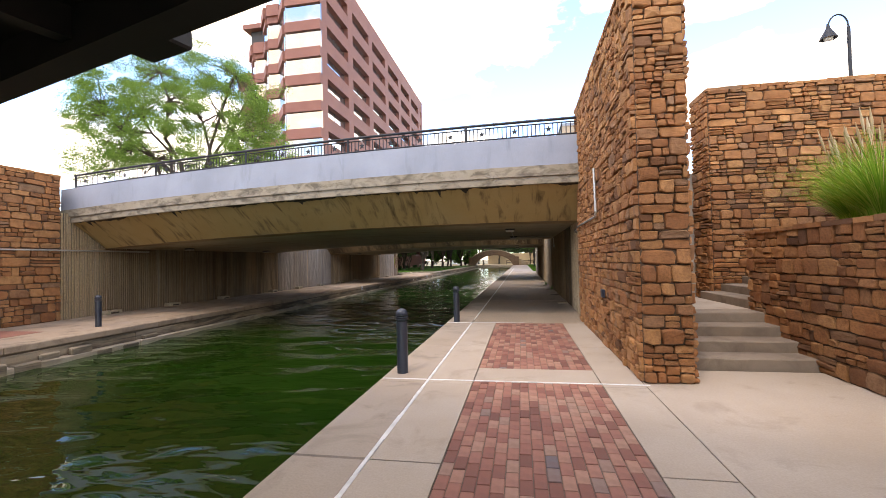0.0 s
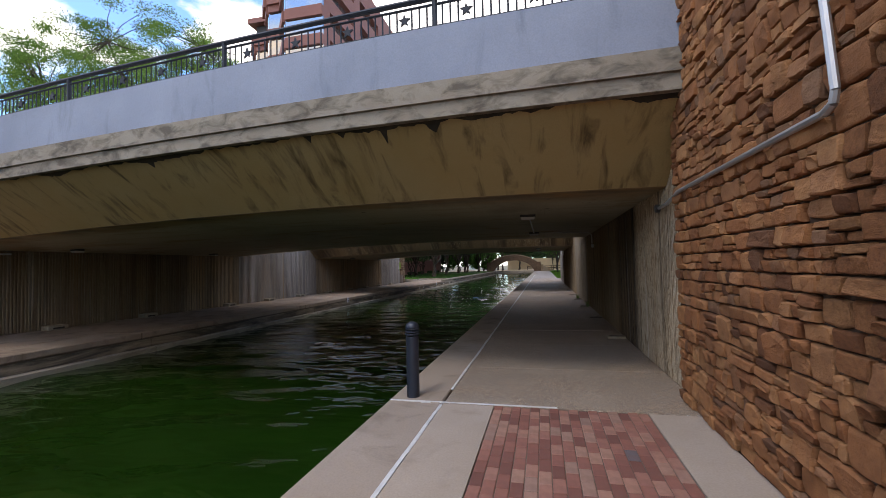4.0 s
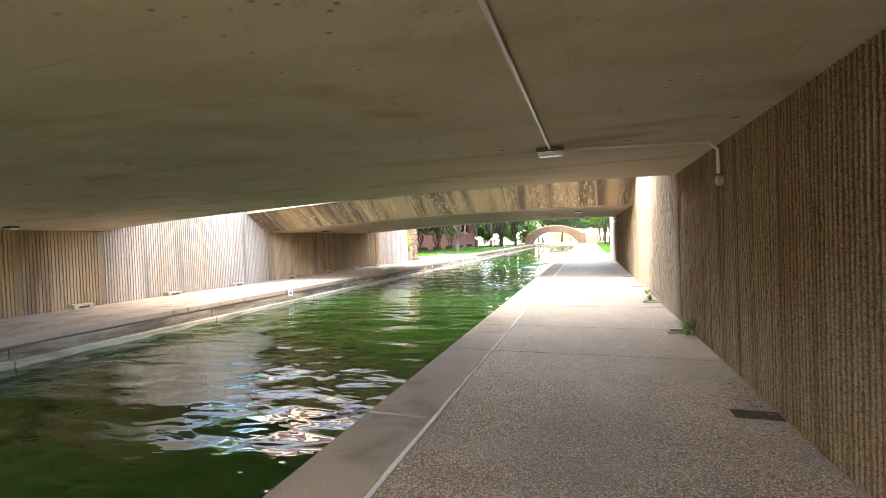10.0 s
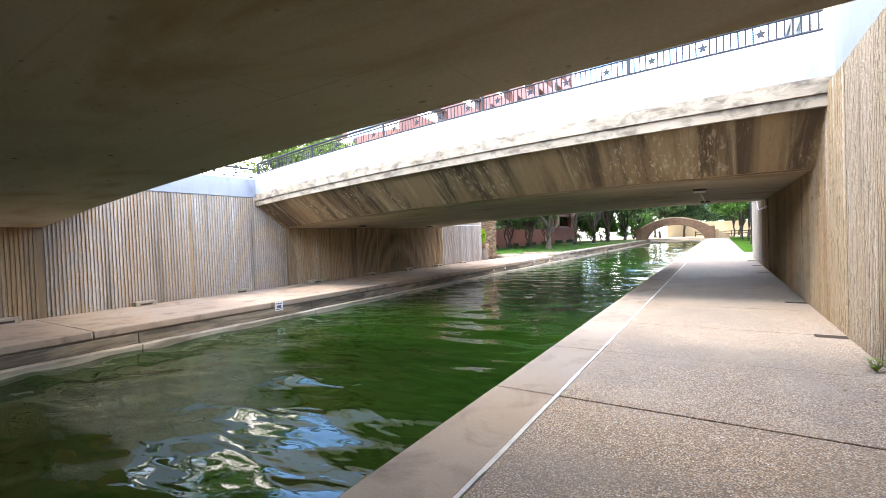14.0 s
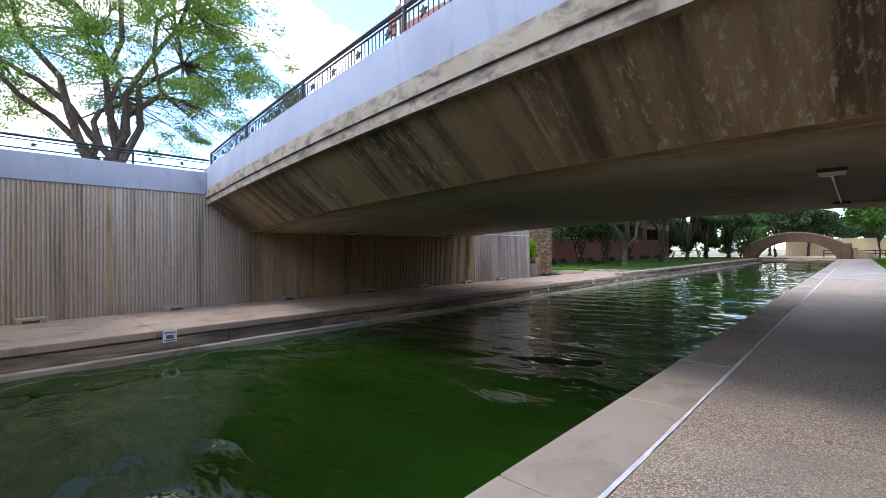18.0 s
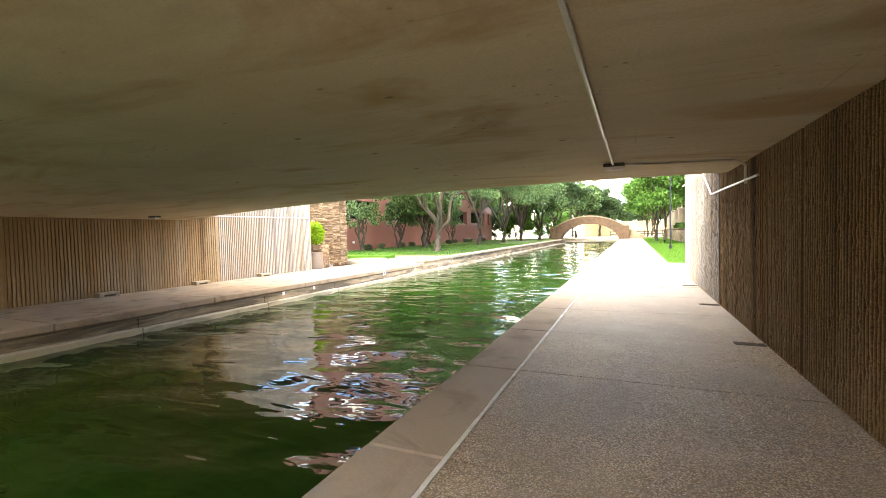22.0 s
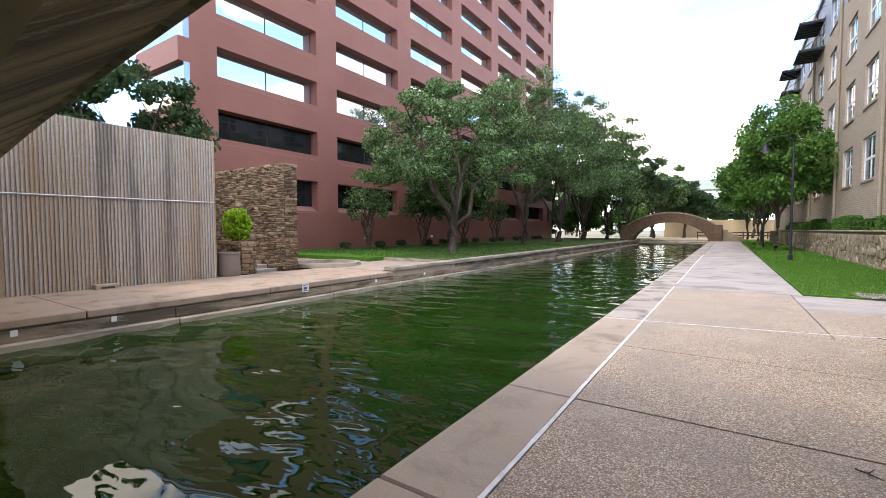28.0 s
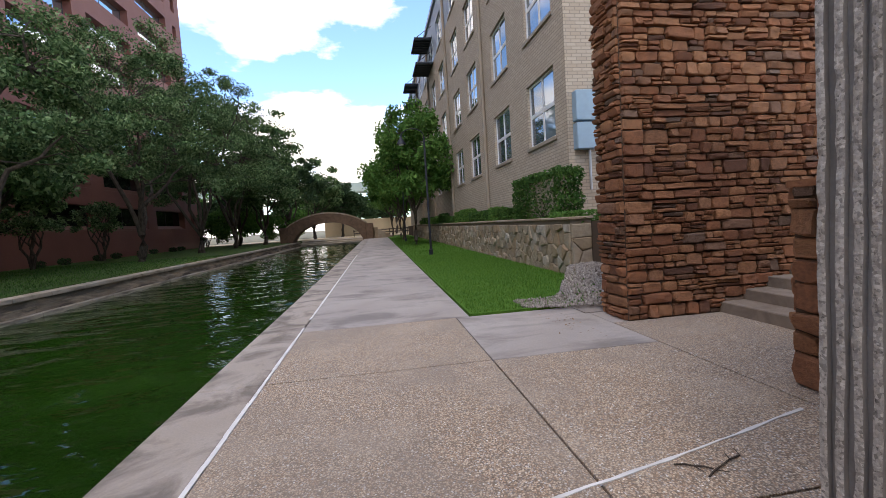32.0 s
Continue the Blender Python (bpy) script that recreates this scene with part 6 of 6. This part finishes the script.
for n, (x, y, h) in enumerate(((2.8, 77.4, 10.0), (2.55, 89.4, 9.8), (2.9, 100, 9.8), (2.2, 112.0, 9.0))):
    tree((x, y, 0.02), h, 3.1, 0.13, 2.3, 80, 17000 if n < 2 else 8000, young_leaf, "young upright oak on the lawn beside the walk", 300 + n, 0.15, flat=0.9, group="young oaks", clump=0.9)
tree((-24.6, 28.8, 3.2), 14.4, 7.7, 0.54, 2.3, 520, 170000, mesquite_leaf, "broad gnarled mesquite with light green leaves on the plaza", 401, 0.058, flat=0.5, stems=3, clump=0.85, low=-0.60)
tree((-26.5, 41.0, 3.2), 9.5, 4.4, 0.24, 2.2, 60, 15000, yellow_leaf, "light green tree on the plaza above the wall", 402, 0.12, clump=1.0)
tree((-23.5, 48.6, 0.2), 9.4, 3.6, 0.22, 2.2, 50, 9000, dark_leaf, "dark tree beside the office block", 404, 0.16)
tree((-29.5, 46.0, 3.2), 8.0, 4.4, 0.22, 2.2, 50, 8000, dark_leaf, "dark tree behind the far wall", 405, 0.18)
for n, (x, y, h, w) in enumerate(((-20.5, 113.0, 6.0, 3.6), (-25.5, 115.5, 7.0, 4.0), (-15.2, 119.0, 5.0, 3.2), (-31.0, 118.0, 7.5, 4.2))):
    tree((x, y, -0.15), h, w, 0.16, 0.9, 50, 9000, dark_leaf if n % 2 else young_leaf, "low dense tree at the end of the far lawn", 440 + n, 0.2, stems=3, group="low trees at the lawn's end", clump=1.0, low=-0.8)
far_r = random.Random(9)
for n in range(16):
    x = -62 + 8.2 * n + far_r.uniform(-2, 2)
    tree((x, 146 + far_r.uniform(-4, 18), -0.1), far_r.uniform(8, 13), far_r.uniform(4.0, 6.0), 0.3, 2.5, 40, 4200, dark_leaf if n % 3 else young_leaf, "distant tree beyond the sandy wall", 500 + n, 0.38, group="distant trees", clump=1.6)


def shrub(name, at, size, leaves, material, label, seed, leaf=0.07, boxy=0.0, group="", category="shrub"):
    """A leafy mass over a twiggy core; boxy 1 gives a clipped hedge."""
    rr = np.random.RandomState(seed)
    base = thing(name, label=label, category=category, group=group, at=at)
    sx, sy, sz = size
    tw = bmesh.new()
    for _ in range(9):
        tube(tw, (rr.uniform(-0.2, 0.2) * sx, rr.uniform(-0.2, 0.2) * sy, -0.03), (rr.uniform(-0.4, 0.4) * sx, rr.uniform(-0.4, 0.4) * sy, sz * rr.uniform(0.5, 0.85)), 0.018, 0.006, n=5)
    part("twigs", tw, bark_mat, base)
    p = rr.uniform(-1, 1, (leaves, 3))
    if boxy:
        axis = rr.randint(0, 3, leaves)
        p[np.arange(leaves), axis] = np.sign(p[np.arange(leaves), axis]) * rr.uniform(0.78, 1.03, leaves)
    else:
        p /= np.linalg.norm(p, axis=1, keepdims=True)
        p *= rr.uniform(0.55, 1.04, (leaves, 1))
    p += 0.05 * np.sin(p[:, [1, 2, 0]] * 7)
    pos = p * np.array([sx / 2, sy / 2, sz / 2]) + np.array([0, 0, sz / 2])
    pos[:, 2] = np.maximum(pos[:, 2], 0.02)
    s = leaf * rr.uniform(0.6, 1.3, (leaves, 1))
    u = rr.normal(0, 1, (leaves, 3))
    u /= np.linalg.norm(u, axis=1, keepdims=True)
    w = np.cross(u, rr.normal(0, 1, (leaves, 3)))
    w /= np.maximum(np.linalg.norm(w, axis=1, keepdims=True), 1e-6)
    verts = np.stack([pos - u * s, pos + w * s * 0.5, pos + u * s, pos - w * s * 0.5], 1).reshape(-1, 3)
    part("leaves", raw_mesh("leaves", verts.tolist(), np.arange(4 * leaves).reshape(-1, 4).tolist(), material), None, base)
    return base


# clipped hedges and ground cover along the house
shrub("hedge", (5.45, 59.2, 1.30), (0.75, 4.2, 1.55), 9000, hedge_leaf, "tall clipped dark green hedge against the brick wall", 601, 0.055, 1.0, category="hedge")
y = 61.9
hr = random.Random(4)
while y < 98:
    length = hr.uniform(1.4, 2.6)
    shrub("hedge", (5.4, y + length / 2, 1.30), (0.55, length, hr.uniform(0.55, 0.95)), int(1400 * length * (1.0 if y < 75 else 0.5)), hedge_leaf if hr.random() < 0.7 else young_leaf, "low rounded shrub along the apartment house", 610 + int(y), 0.06, 0.6, group="shrubs along the house")
    y += length + hr.uniform(0.0, 0.3)
shrub("ground_cover", (5.25, 56.4, 1.29), (0.9, 1.8, 0.3), 2200, young_leaf, "low trailing ground cover at the wall's corner", 640, 0.04, 0.5)
for n in range(13):
    shrub("low_shrub", (-23.6 + 0.5 * (n % 2), 62.5 + 3.3 * n, LEFT_Z + 0.19), (0.9, 0.9, 0.55), 420, dark_leaf, "small dark shrub along the office wall", 660 + n, 0.07, group="shrubs along the office")
shrub("potted_shrub", (-15.3, 49.05, 1.06), (1.25, 0.9, 1.25), 3600, lime_leaf, "round bright green shrub in the sandstone planter", 680, 0.06)
for n in range(3):
    shrub("dry_shrub", (-18.5 - 1.7 * n, 45.5, 3.2), (1.4, 1.2, 1.7 - 0.3 * (n % 2)), 1300, yellow_leaf, "dry pale shrub behind the far wall", 690 + n, 0.06)
pot = thing("plant_pot", lathe(bmesh.new(), [(0.37, 0.0), (0.40, 0.06), (0.34, 0.74), (0.37, 0.75), (0.37, 0.82), (0.31, 0.82), (0.30, 0.7)], 20), terracotta, "plain grey round plant pot on the far walk", "plant pot", at=(-14.6, 48.3, LEFT_Z + 0.003), smooth=True)

# ornamental grass in the near planter
def reed(at, count, height, seed, plumes):
    rr = np.random.RandomState(seed)
    base = thing("ornamental_grass", label="tall fountain grass with tan plumes in the stone planter", category="ornamental grass", group="fountain grass", at=at)
    verts, faces = [], []
    for _ in range(count):
        a, out, h = rr.uniform(0, math.tau), rr.uniform(0.25, 0.95), height * rr.uniform(0.6, 1.1)
        d, side = np.array([math.cos(a), math.sin(a), 0]), np.array([-math.sin(a), math.cos(a), 0])
        root = d * rr.uniform(0, 0.12)
        k, w = len(verts), rr.uniform(0.006, 0.011)
        for j, f in enumerate((0, 0.35, 0.7, 1.0)):
            p = root + d * out * h * f ** 1.8 * 0.9 + np.array([0, 0, h * (f - 0.42 * out * f ** 2.4)])
            wid = w * (1 - 0.85 * f)
            verts += [(p - side * wid).tolist(), (p + side * wid).tolist()]
            if j:
                faces.append((k + 2 * j - 2, k + 2 * j - 1, k + 2 * j + 1, k + 2 * j))
    part("blades", raw_mesh("blades", verts, faces, reed_leaf), None, base)
    for _ in range(plumes):
        a, out = rr.uniform(0, math.tau), rr.uniform(0.05, 0.45)
        tip = Vector((math.cos(a) * out * height * 0.8, math.sin(a) * out * height * 0.8, height * rr.uniform(0.95, 1.2)))
        bm = bmesh.new()
        low = tip * 0.78
        tube(bm, (0, 0, 0.05), low, 0.004, 0.003, n=4)
        tube(bm, low, low + (tip - low) * 0.5, 0.006, 0.022, n=6, caps=False)
        tube(bm, low + (tip - low) * 0.5, tip, 0.022, 0.002, n=6, caps=False)
        part("plume", bm, plume_mat, base)


for n, (x, y) in enumerate(((5.35, 8.0), (6.1, 8.3), (6.9, 8.2), (5.0, 7.0), (5.0, 5.4))):
    reed((x, y, 1.69), 1100, 1.6, 700 + n, 14)

# ---------------------------------------------------------------- small fixtures


def bollard(at):
    base = thing("bollard", label="black ribbed steel bollard at the canal edge", category="bollard", group="bollards", at=at)
    part("post", lathe(bmesh.new(), [(0.075, 0.0), (0.075, 0.70), (0.070, 0.705)], 20), black_paint, base, smooth=True)
    for z in (0.715, 0.745, 0.775):
        part("ring", lathe(bmesh.new(), [(0.070, z), (0.084, z + 0.004), (0.084, z + 0.018), (0.070, z + 0.022)], 20), black_paint, base)
    part("cap", lathe(bmesh.new(), [(0.072, 0.797), (0.080, 0.80), (0.078, 0.825), (0.06, 0.852), (0.03, 0.868), (0.0, 0.872)], 20), black_paint, base, smooth=True)
    return base


first = bollard((-1.62, 5.72, 0))
for x, y, z in ((-1.59, 10.55, 0), (-1.60, 0.81, 0), (-1.66, -2.5, 0), (-11.5, 10.05, LEFT_Z + 0.003), (-11.5, 5.2, LEFT_Z + 0.003), (-11.5, 0.4, LEFT_Z + 0.003)):
    copy_thing(first, Matrix.Translation((x, y, z)))


def ceiling_lamp(x, y):
    z = crown(x)
    base = thing("ceiling_light", label="unlit wedge-shaped ceiling light with a dark housing under the bridge", category="ceiling light", group="ceiling lights", at=(x, y, z))
    part("housing", boxed(-0.15, 0.15, -0.10, 0.10, -0.05, 0.004, 0.01), lamp_bronze, base)
    bm = bmesh.new()
    v = [bm.verts.new(p) for p in ((-0.145, -0.095, -0.05), (0.145, -0.095, -0.05), (0.145, 0.095, -0.05), (-0.145, 0.095, -0.05), (-0.125, -0.065, -0.10), (0.125, -0.065, -0.10), (0.125, 0.08, -0.09), (-0.125, 0.08, -0.09))]
    for q in ((4, 7, 6, 5), (0, 4, 5, 1), (1, 5, 6, 2), (2, 6, 7, 3), (3, 7, 4, 0)):
        bm.faces.new([v[i] for i in q])
    part("lens", bm, lens_white, base, "frosted lens")
    return base


LAMPS = [(-0.33, 14.5), (-0.30, 19.4), (-0.29, 32.7), (-0.29, 38.2)]
for x, y in LAMPS + [(-13.4, 15.6), (-13.4, 21.0), (-13.3, 34.3), (-13.3, 39.6)]:
    ceiling_lamp(x, y)


def conduit(points, r, material, label, support=""):
    bm = bmesh.new()
    for a, b in zip(points, points[1:]):
        tube(bm, a, b, r, n=8)
    thing("conduit", bm, material, label, "conduit")


for a, b, wall_y in ((14.5, 19.4, 19.75), (32.7, 38.2, 38.5)):
    conduit([(-0.31, a + 0.1, crown(-0.3) - 0.02), (-0.30, b - 0.1, crown(-0.3) - 0.02)], 0.017, galvanised, "painted conduit along the bridge soffit")
    conduit([(-0.2, b + 0.05, crown(-0.2) - 0.014), (1.35, wall_y, crown(1.3) - 0.014), (1.445, wall_y + 0.02, crown(1.3) - 0.10), (1.450, wall_y + 0.03, crown(1.3) - 0.36)], 0.017, painted_pipe, "painted conduit from the light down to the wall")
conduit([(1.345, 8.17, 3.12), (1.345, 8.09, 2.33), (1.345, 8.11, 2.27), (1.345, 8.18, 2.245), (1.345, 10.6, 2.245), (1.40, 10.98, 2.235), (1.455, 11.5, 2.225), (1.46, 11.9, 2.22)], 0.022, galvanised, "bent galvanised conduit on the sandstone wall")
conduit([(1.455, 37.9, 2.18), (1.455, 41.5, 2.19), (1.455, 41.58, 2.22), (1.455, 42.70, 2.76), (1.455, 42.80, 2.79), (1.455, 46.93, 2.84)], 0.017, galvanised, "bent galvanised conduit along the fluted wall")
conduit([(LEFT_WALL + 0.04, 41.0, 2.36), (LEFT_WALL + 0.04, LEFT_END - 0.1, 2.40)], 0.02, galvanised, "galvanised conduit along the far fluted wall")
conduit([(LEFT_WALL + 0.10, 8.9, 3.0), (LEFT_WALL + 0.10, 8.9, 2.1), (LEFT_WALL + 0.10, 14.5, 2.1)], 0.025, galvanised, "bent galvanised conduit on the far sandstone wall")
thing("wall_plate", boxed(1.325, 1.37, 7.57, 7.76, 0.83, 0.97, 0.01), black_paint, "small dark junction plate on the sandstone wall", "wall plate")
for x, y, z in ((1.45, 11.9, 2.22), (1.46, 19.79, 2.05)):
    thing("junction_box", lathe(bmesh.new(), [(0.055, 0), (0.055, 0.05), (0.04, 0.06), (0.0, 0.06)], 14), lamp_bronze if y < 15 else galvanised, "round conduit box on the fluted wall", "junction box", at=pose(x + 0.03, y, z, 0, -90, 0))

for y in (14.85, 18.29, 21.4, 24.47, 27.46, 30.6, 40.78, 43.9, 37.6):
    raised = y in (14.85, 21.4, 24.47)
    drain = thing("wall_drain", boxed(1.16, WALL - 0.02, y, y + 0.17, -0.02, 0.035 if raised else 0.006, 0.005), block_tan if raised else drain_dark, "small weep drain block at the foot of the wall", "drain", group="weep drains")
    part("slot", boxed(1.20, WALL - 0.05, y + 0.03, y + 0.14, 0.0, 0.039 if raised else 0.010), drain_dark, drain)
for y in (12.6, 15.3, 18.4, 22.64, 25.6, 28.6, 32.0, 35.4, 38.4, 41.4, 44.3):
    block = thing("wall_block", boxed(LEFT_WALL + 0.02, LEFT_WALL + 0.32, y, y + 0.55, LEFT_Z - 0.02, LEFT_Z + 0.13, 0.015), block_tan, "tan concrete weep block at the foot of the far wall", "drain block", group="weep blocks")
    part("slot", boxed(LEFT_WALL + 0.315, LEFT_WALL + 0.324, y + 0.12, y + 0.43, LEFT_Z + 0.02, LEFT_Z + 0.07), drain_dark, block)
for y, w in ((27.86, 0.26), (48.36, 0.24)):
    s = thing("depth_sign", boxed(BANK + 0.0, BANK + 0.012, y - w / 2, y + w / 2, LEFT_Z - 0.27, LEFT_Z - 0.02), sign_white, "small white notice plate on the canal edge", "sign", group="canal signs")
    for z0, z1, k in ((0.035, 0.06, 0.8), (0.10, 0.18, 0.55), (0.20, 0.225, 0.8)):
        part("bar", boxed(BANK + 0.012, BANK + 0.015, y - w / 2 * k, y + w / 2 * k, LEFT_Z - z1 - 0.02, LEFT_Z - z0 - 0.02), sign_dark, s)
for y in (42.0, 51.5, 54.5, 43.5):
    thing("depth_sign", boxed(BANK + 0.0, BANK + 0.01, y - 0.05, y + 0.05, LEFT_Z - 0.30, LEFT_Z - 0.19), sign_white, "tiny pale plate on the canal edge", "sign", group="canal signs")
for x, y in ((-24.98, 66.0), (-24.98, 75.5)):
    thing("ground_light", boxed(FX + 0.005, FX + 0.12, y, y + 0.25, 0.75, 0.95, 0.01), sign_white, "small white wall light on the office base", "wall light")


def street_lamp(at, height, label, hook, scale=1.0):
    base = thing("street_lamp", label=label, category="street lamp", at=at)
    part("pole", lathe(bmesh.new(), [(0.10, 0), (0.10, 0.25), (0.055, 0.3), (0.045, height - 0.1), (0.03, height)], 12), rail_paint, base, smooth=True)
    bm = bmesh.new()
    pts = [Vector((math.cos(a) * 0.38 * hook - 0.38 * hook, 0, height + 0.38 * math.sin(a))) for a in [math.pi * k / 8 for k in range(9)]]
    limb(bm, pts, [0.022] * len(pts), 6)
    part("arm", bm, rail_paint, base)
    e = pts[-1]
    part("shade", lathe(bmesh.new(), [(0.03, 0.12), (0.05, 0.0), (0.09, -0.08), (0.21, -0.30), (0.22, -0.33), (0.19, -0.33), (0.05, -0.04)], 18, e[:]), rail_paint, base, smooth=True)
    part("globe", lathe(bmesh.new(), [(0.0, -0.40), (0.10, -0.37), (0.13, -0.30), (0.10, -0.2)], 14, e[:]), lens_white, base, "frosted glass bowl", smooth=True)
    return base


street_lamp((2.45, 65.8, 0.03), 5.5, "dark street lamp with a hooked arm on the lawn", 1.4)
street_lamp((2.5, 84.5, 0.03), 5.5, "dark street lamp with a hooked arm on the lawn", 1.4)
street_lamp((9.75, 14.6, 3.4), 4.8, "dark street lamp with a hooked arm above the stone walls", 0.7)
street_lamp((11.0, 24.0, 3.4), 5.5, "dark street lamp with a hooked arm on the street above", 1.1)

thing("junction_box", boxed(LEFT_WALL + 0.005, LEFT_WALL + 0.09, 32.2, 32.34, 1.86, 2.02, 0.012), block_tan, "small tan conduit box on the far fluted wall", "junction box")
# blue awning corner over the stone wall, twigs and weeds
thing("awning_corner", boxed(2.6, 3.5, 12.75, 14.5, 4.70, 5.15, 0.03), blue_box, "blue metal canopy edge on the stone wall", "canopy")


def weed(at, size, seed):
    rr = random.Random(seed)
    bm = bmesh.new()
    for _ in range(38):
        a, h, o = rr.uniform(0, math.tau), size * rr.uniform(0.3, 1.0), size * rr.uniform(0.1, 0.7)
        p = Vector((math.cos(a) * o, math.sin(a) * o * 0.7, h))
        s = Vector((rr.uniform(-1, 1), rr.uniform(-1, 1), rr.uniform(-0.4, 0.4))).normalized() * 0.028
        t = s.cross(Vector((0, 0, 1))) * 0.6
        bm.faces.new([bm.verts.new(q) for q in (p - s, p + t, p + s, p - t)])
        tube(bm, (0, 0, 0.0), p, 0.0025, 0.0015, n=3, caps=False)
    thing("weed", bm, bright_leaf, "small green weed at the foot of the wall", "weed", group="weeds", at=at)


for n, (x, y, s) in enumerate(((1.44, 21.62, 0.20), (1.40, 21.35, 0.10), (1.33, 24.75, 0.12), (1.38, 25.2, 0.10), (1.40, 25.9, 0.14), (-14.2, 33.0, 0.15))):
    weed((x, y, 0.0 if x > 0 else LEFT_Z), s, 800 + n)


def twig(x, y, turn, length, seed):
    rr = random.Random(seed)
    bm, p = bmesh.new(), Vector((0, 0, 0.010))
    d = Vector((1, 0, 0))
    for _ in range(4):
        q = p + d * length / 4 + Vector((0, rr.uniform(-0.02, 0.02), 0))
        tube(bm, p, q, 0.006, 0.005, n=5)
        if rr.random() < 0.5:
            tube(bm, q, q + Vector((0.05, rr.choice((-0.06, 0.06)), 0)), 0.004, 0.002, n=4)
        p = q
    thing("twig", bm, bark_mat, "dry twig lying on the walk", "twig", group="twigs", at=pose(x, y, 0, 0, 0, turn))


for n, (x, y, a, l) in enumerate(((1.75, 47.75, 20, 0.35), (2.35, 47.35, 80, 0.25), (1.65, 47.9, -30, 0.2), (0.6, 43.4, 10, 0.06))):
    twig(x, y, a, l, 900 + n)


def litter(x, y, z, spread, count, seed):
    """Dry leaves blown into a corner."""
    r = np.random.RandomState(seed)
    pos = np.stack([x + r.normal(0, spread * 0.35, count), y + r.normal(0, spread, count), np.full(count, z)], 1)
    pos[:, 0] = np.clip(pos[:, 0], x - spread, x + 0.10)
    pos[:, 2] += 0.006 + 0.018 * r.rand(count)
    turn = r.uniform(0, math.tau, count)
    u = np.stack([np.cos(turn), np.sin(turn), r.uniform(-0.25, 0.25, count)], 1) * r.uniform(0.012, 0.03, (count, 1))
    w = np.stack([-np.sin(turn), np.cos(turn), r.uniform(-0.25, 0.25, count)], 1) * r.uniform(0.006, 0.014, (count, 1))
    verts = np.stack([pos - u, pos + w, pos + u, pos - w], 1).reshape(-1, 3)
    ob = new("leaf_litter", raw_mesh("leaf_litter", verts.tolist(), np.arange(4 * count).reshape(-1, 4).tolist(), dry_leaf))
    tagged(ob, "dry brown leaves gathered at the foot of the wall", "leaves", kind="stuff")


for n, (x, y, spread, count) in enumerate(((1.40, 18.6, 0.30, 90), (1.40, 21.5, 0.25, 50), (1.38, 24.8, 0.4, 60), (1.40, 37.7, 0.5, 80), (1.42, 42.5, 0.9, 70), (1.42, 45.3, 0.7, 60), (2.6, 51.5, 0.5, 60))):
    litter(x, y, 0.0, spread, count, 950 + n)
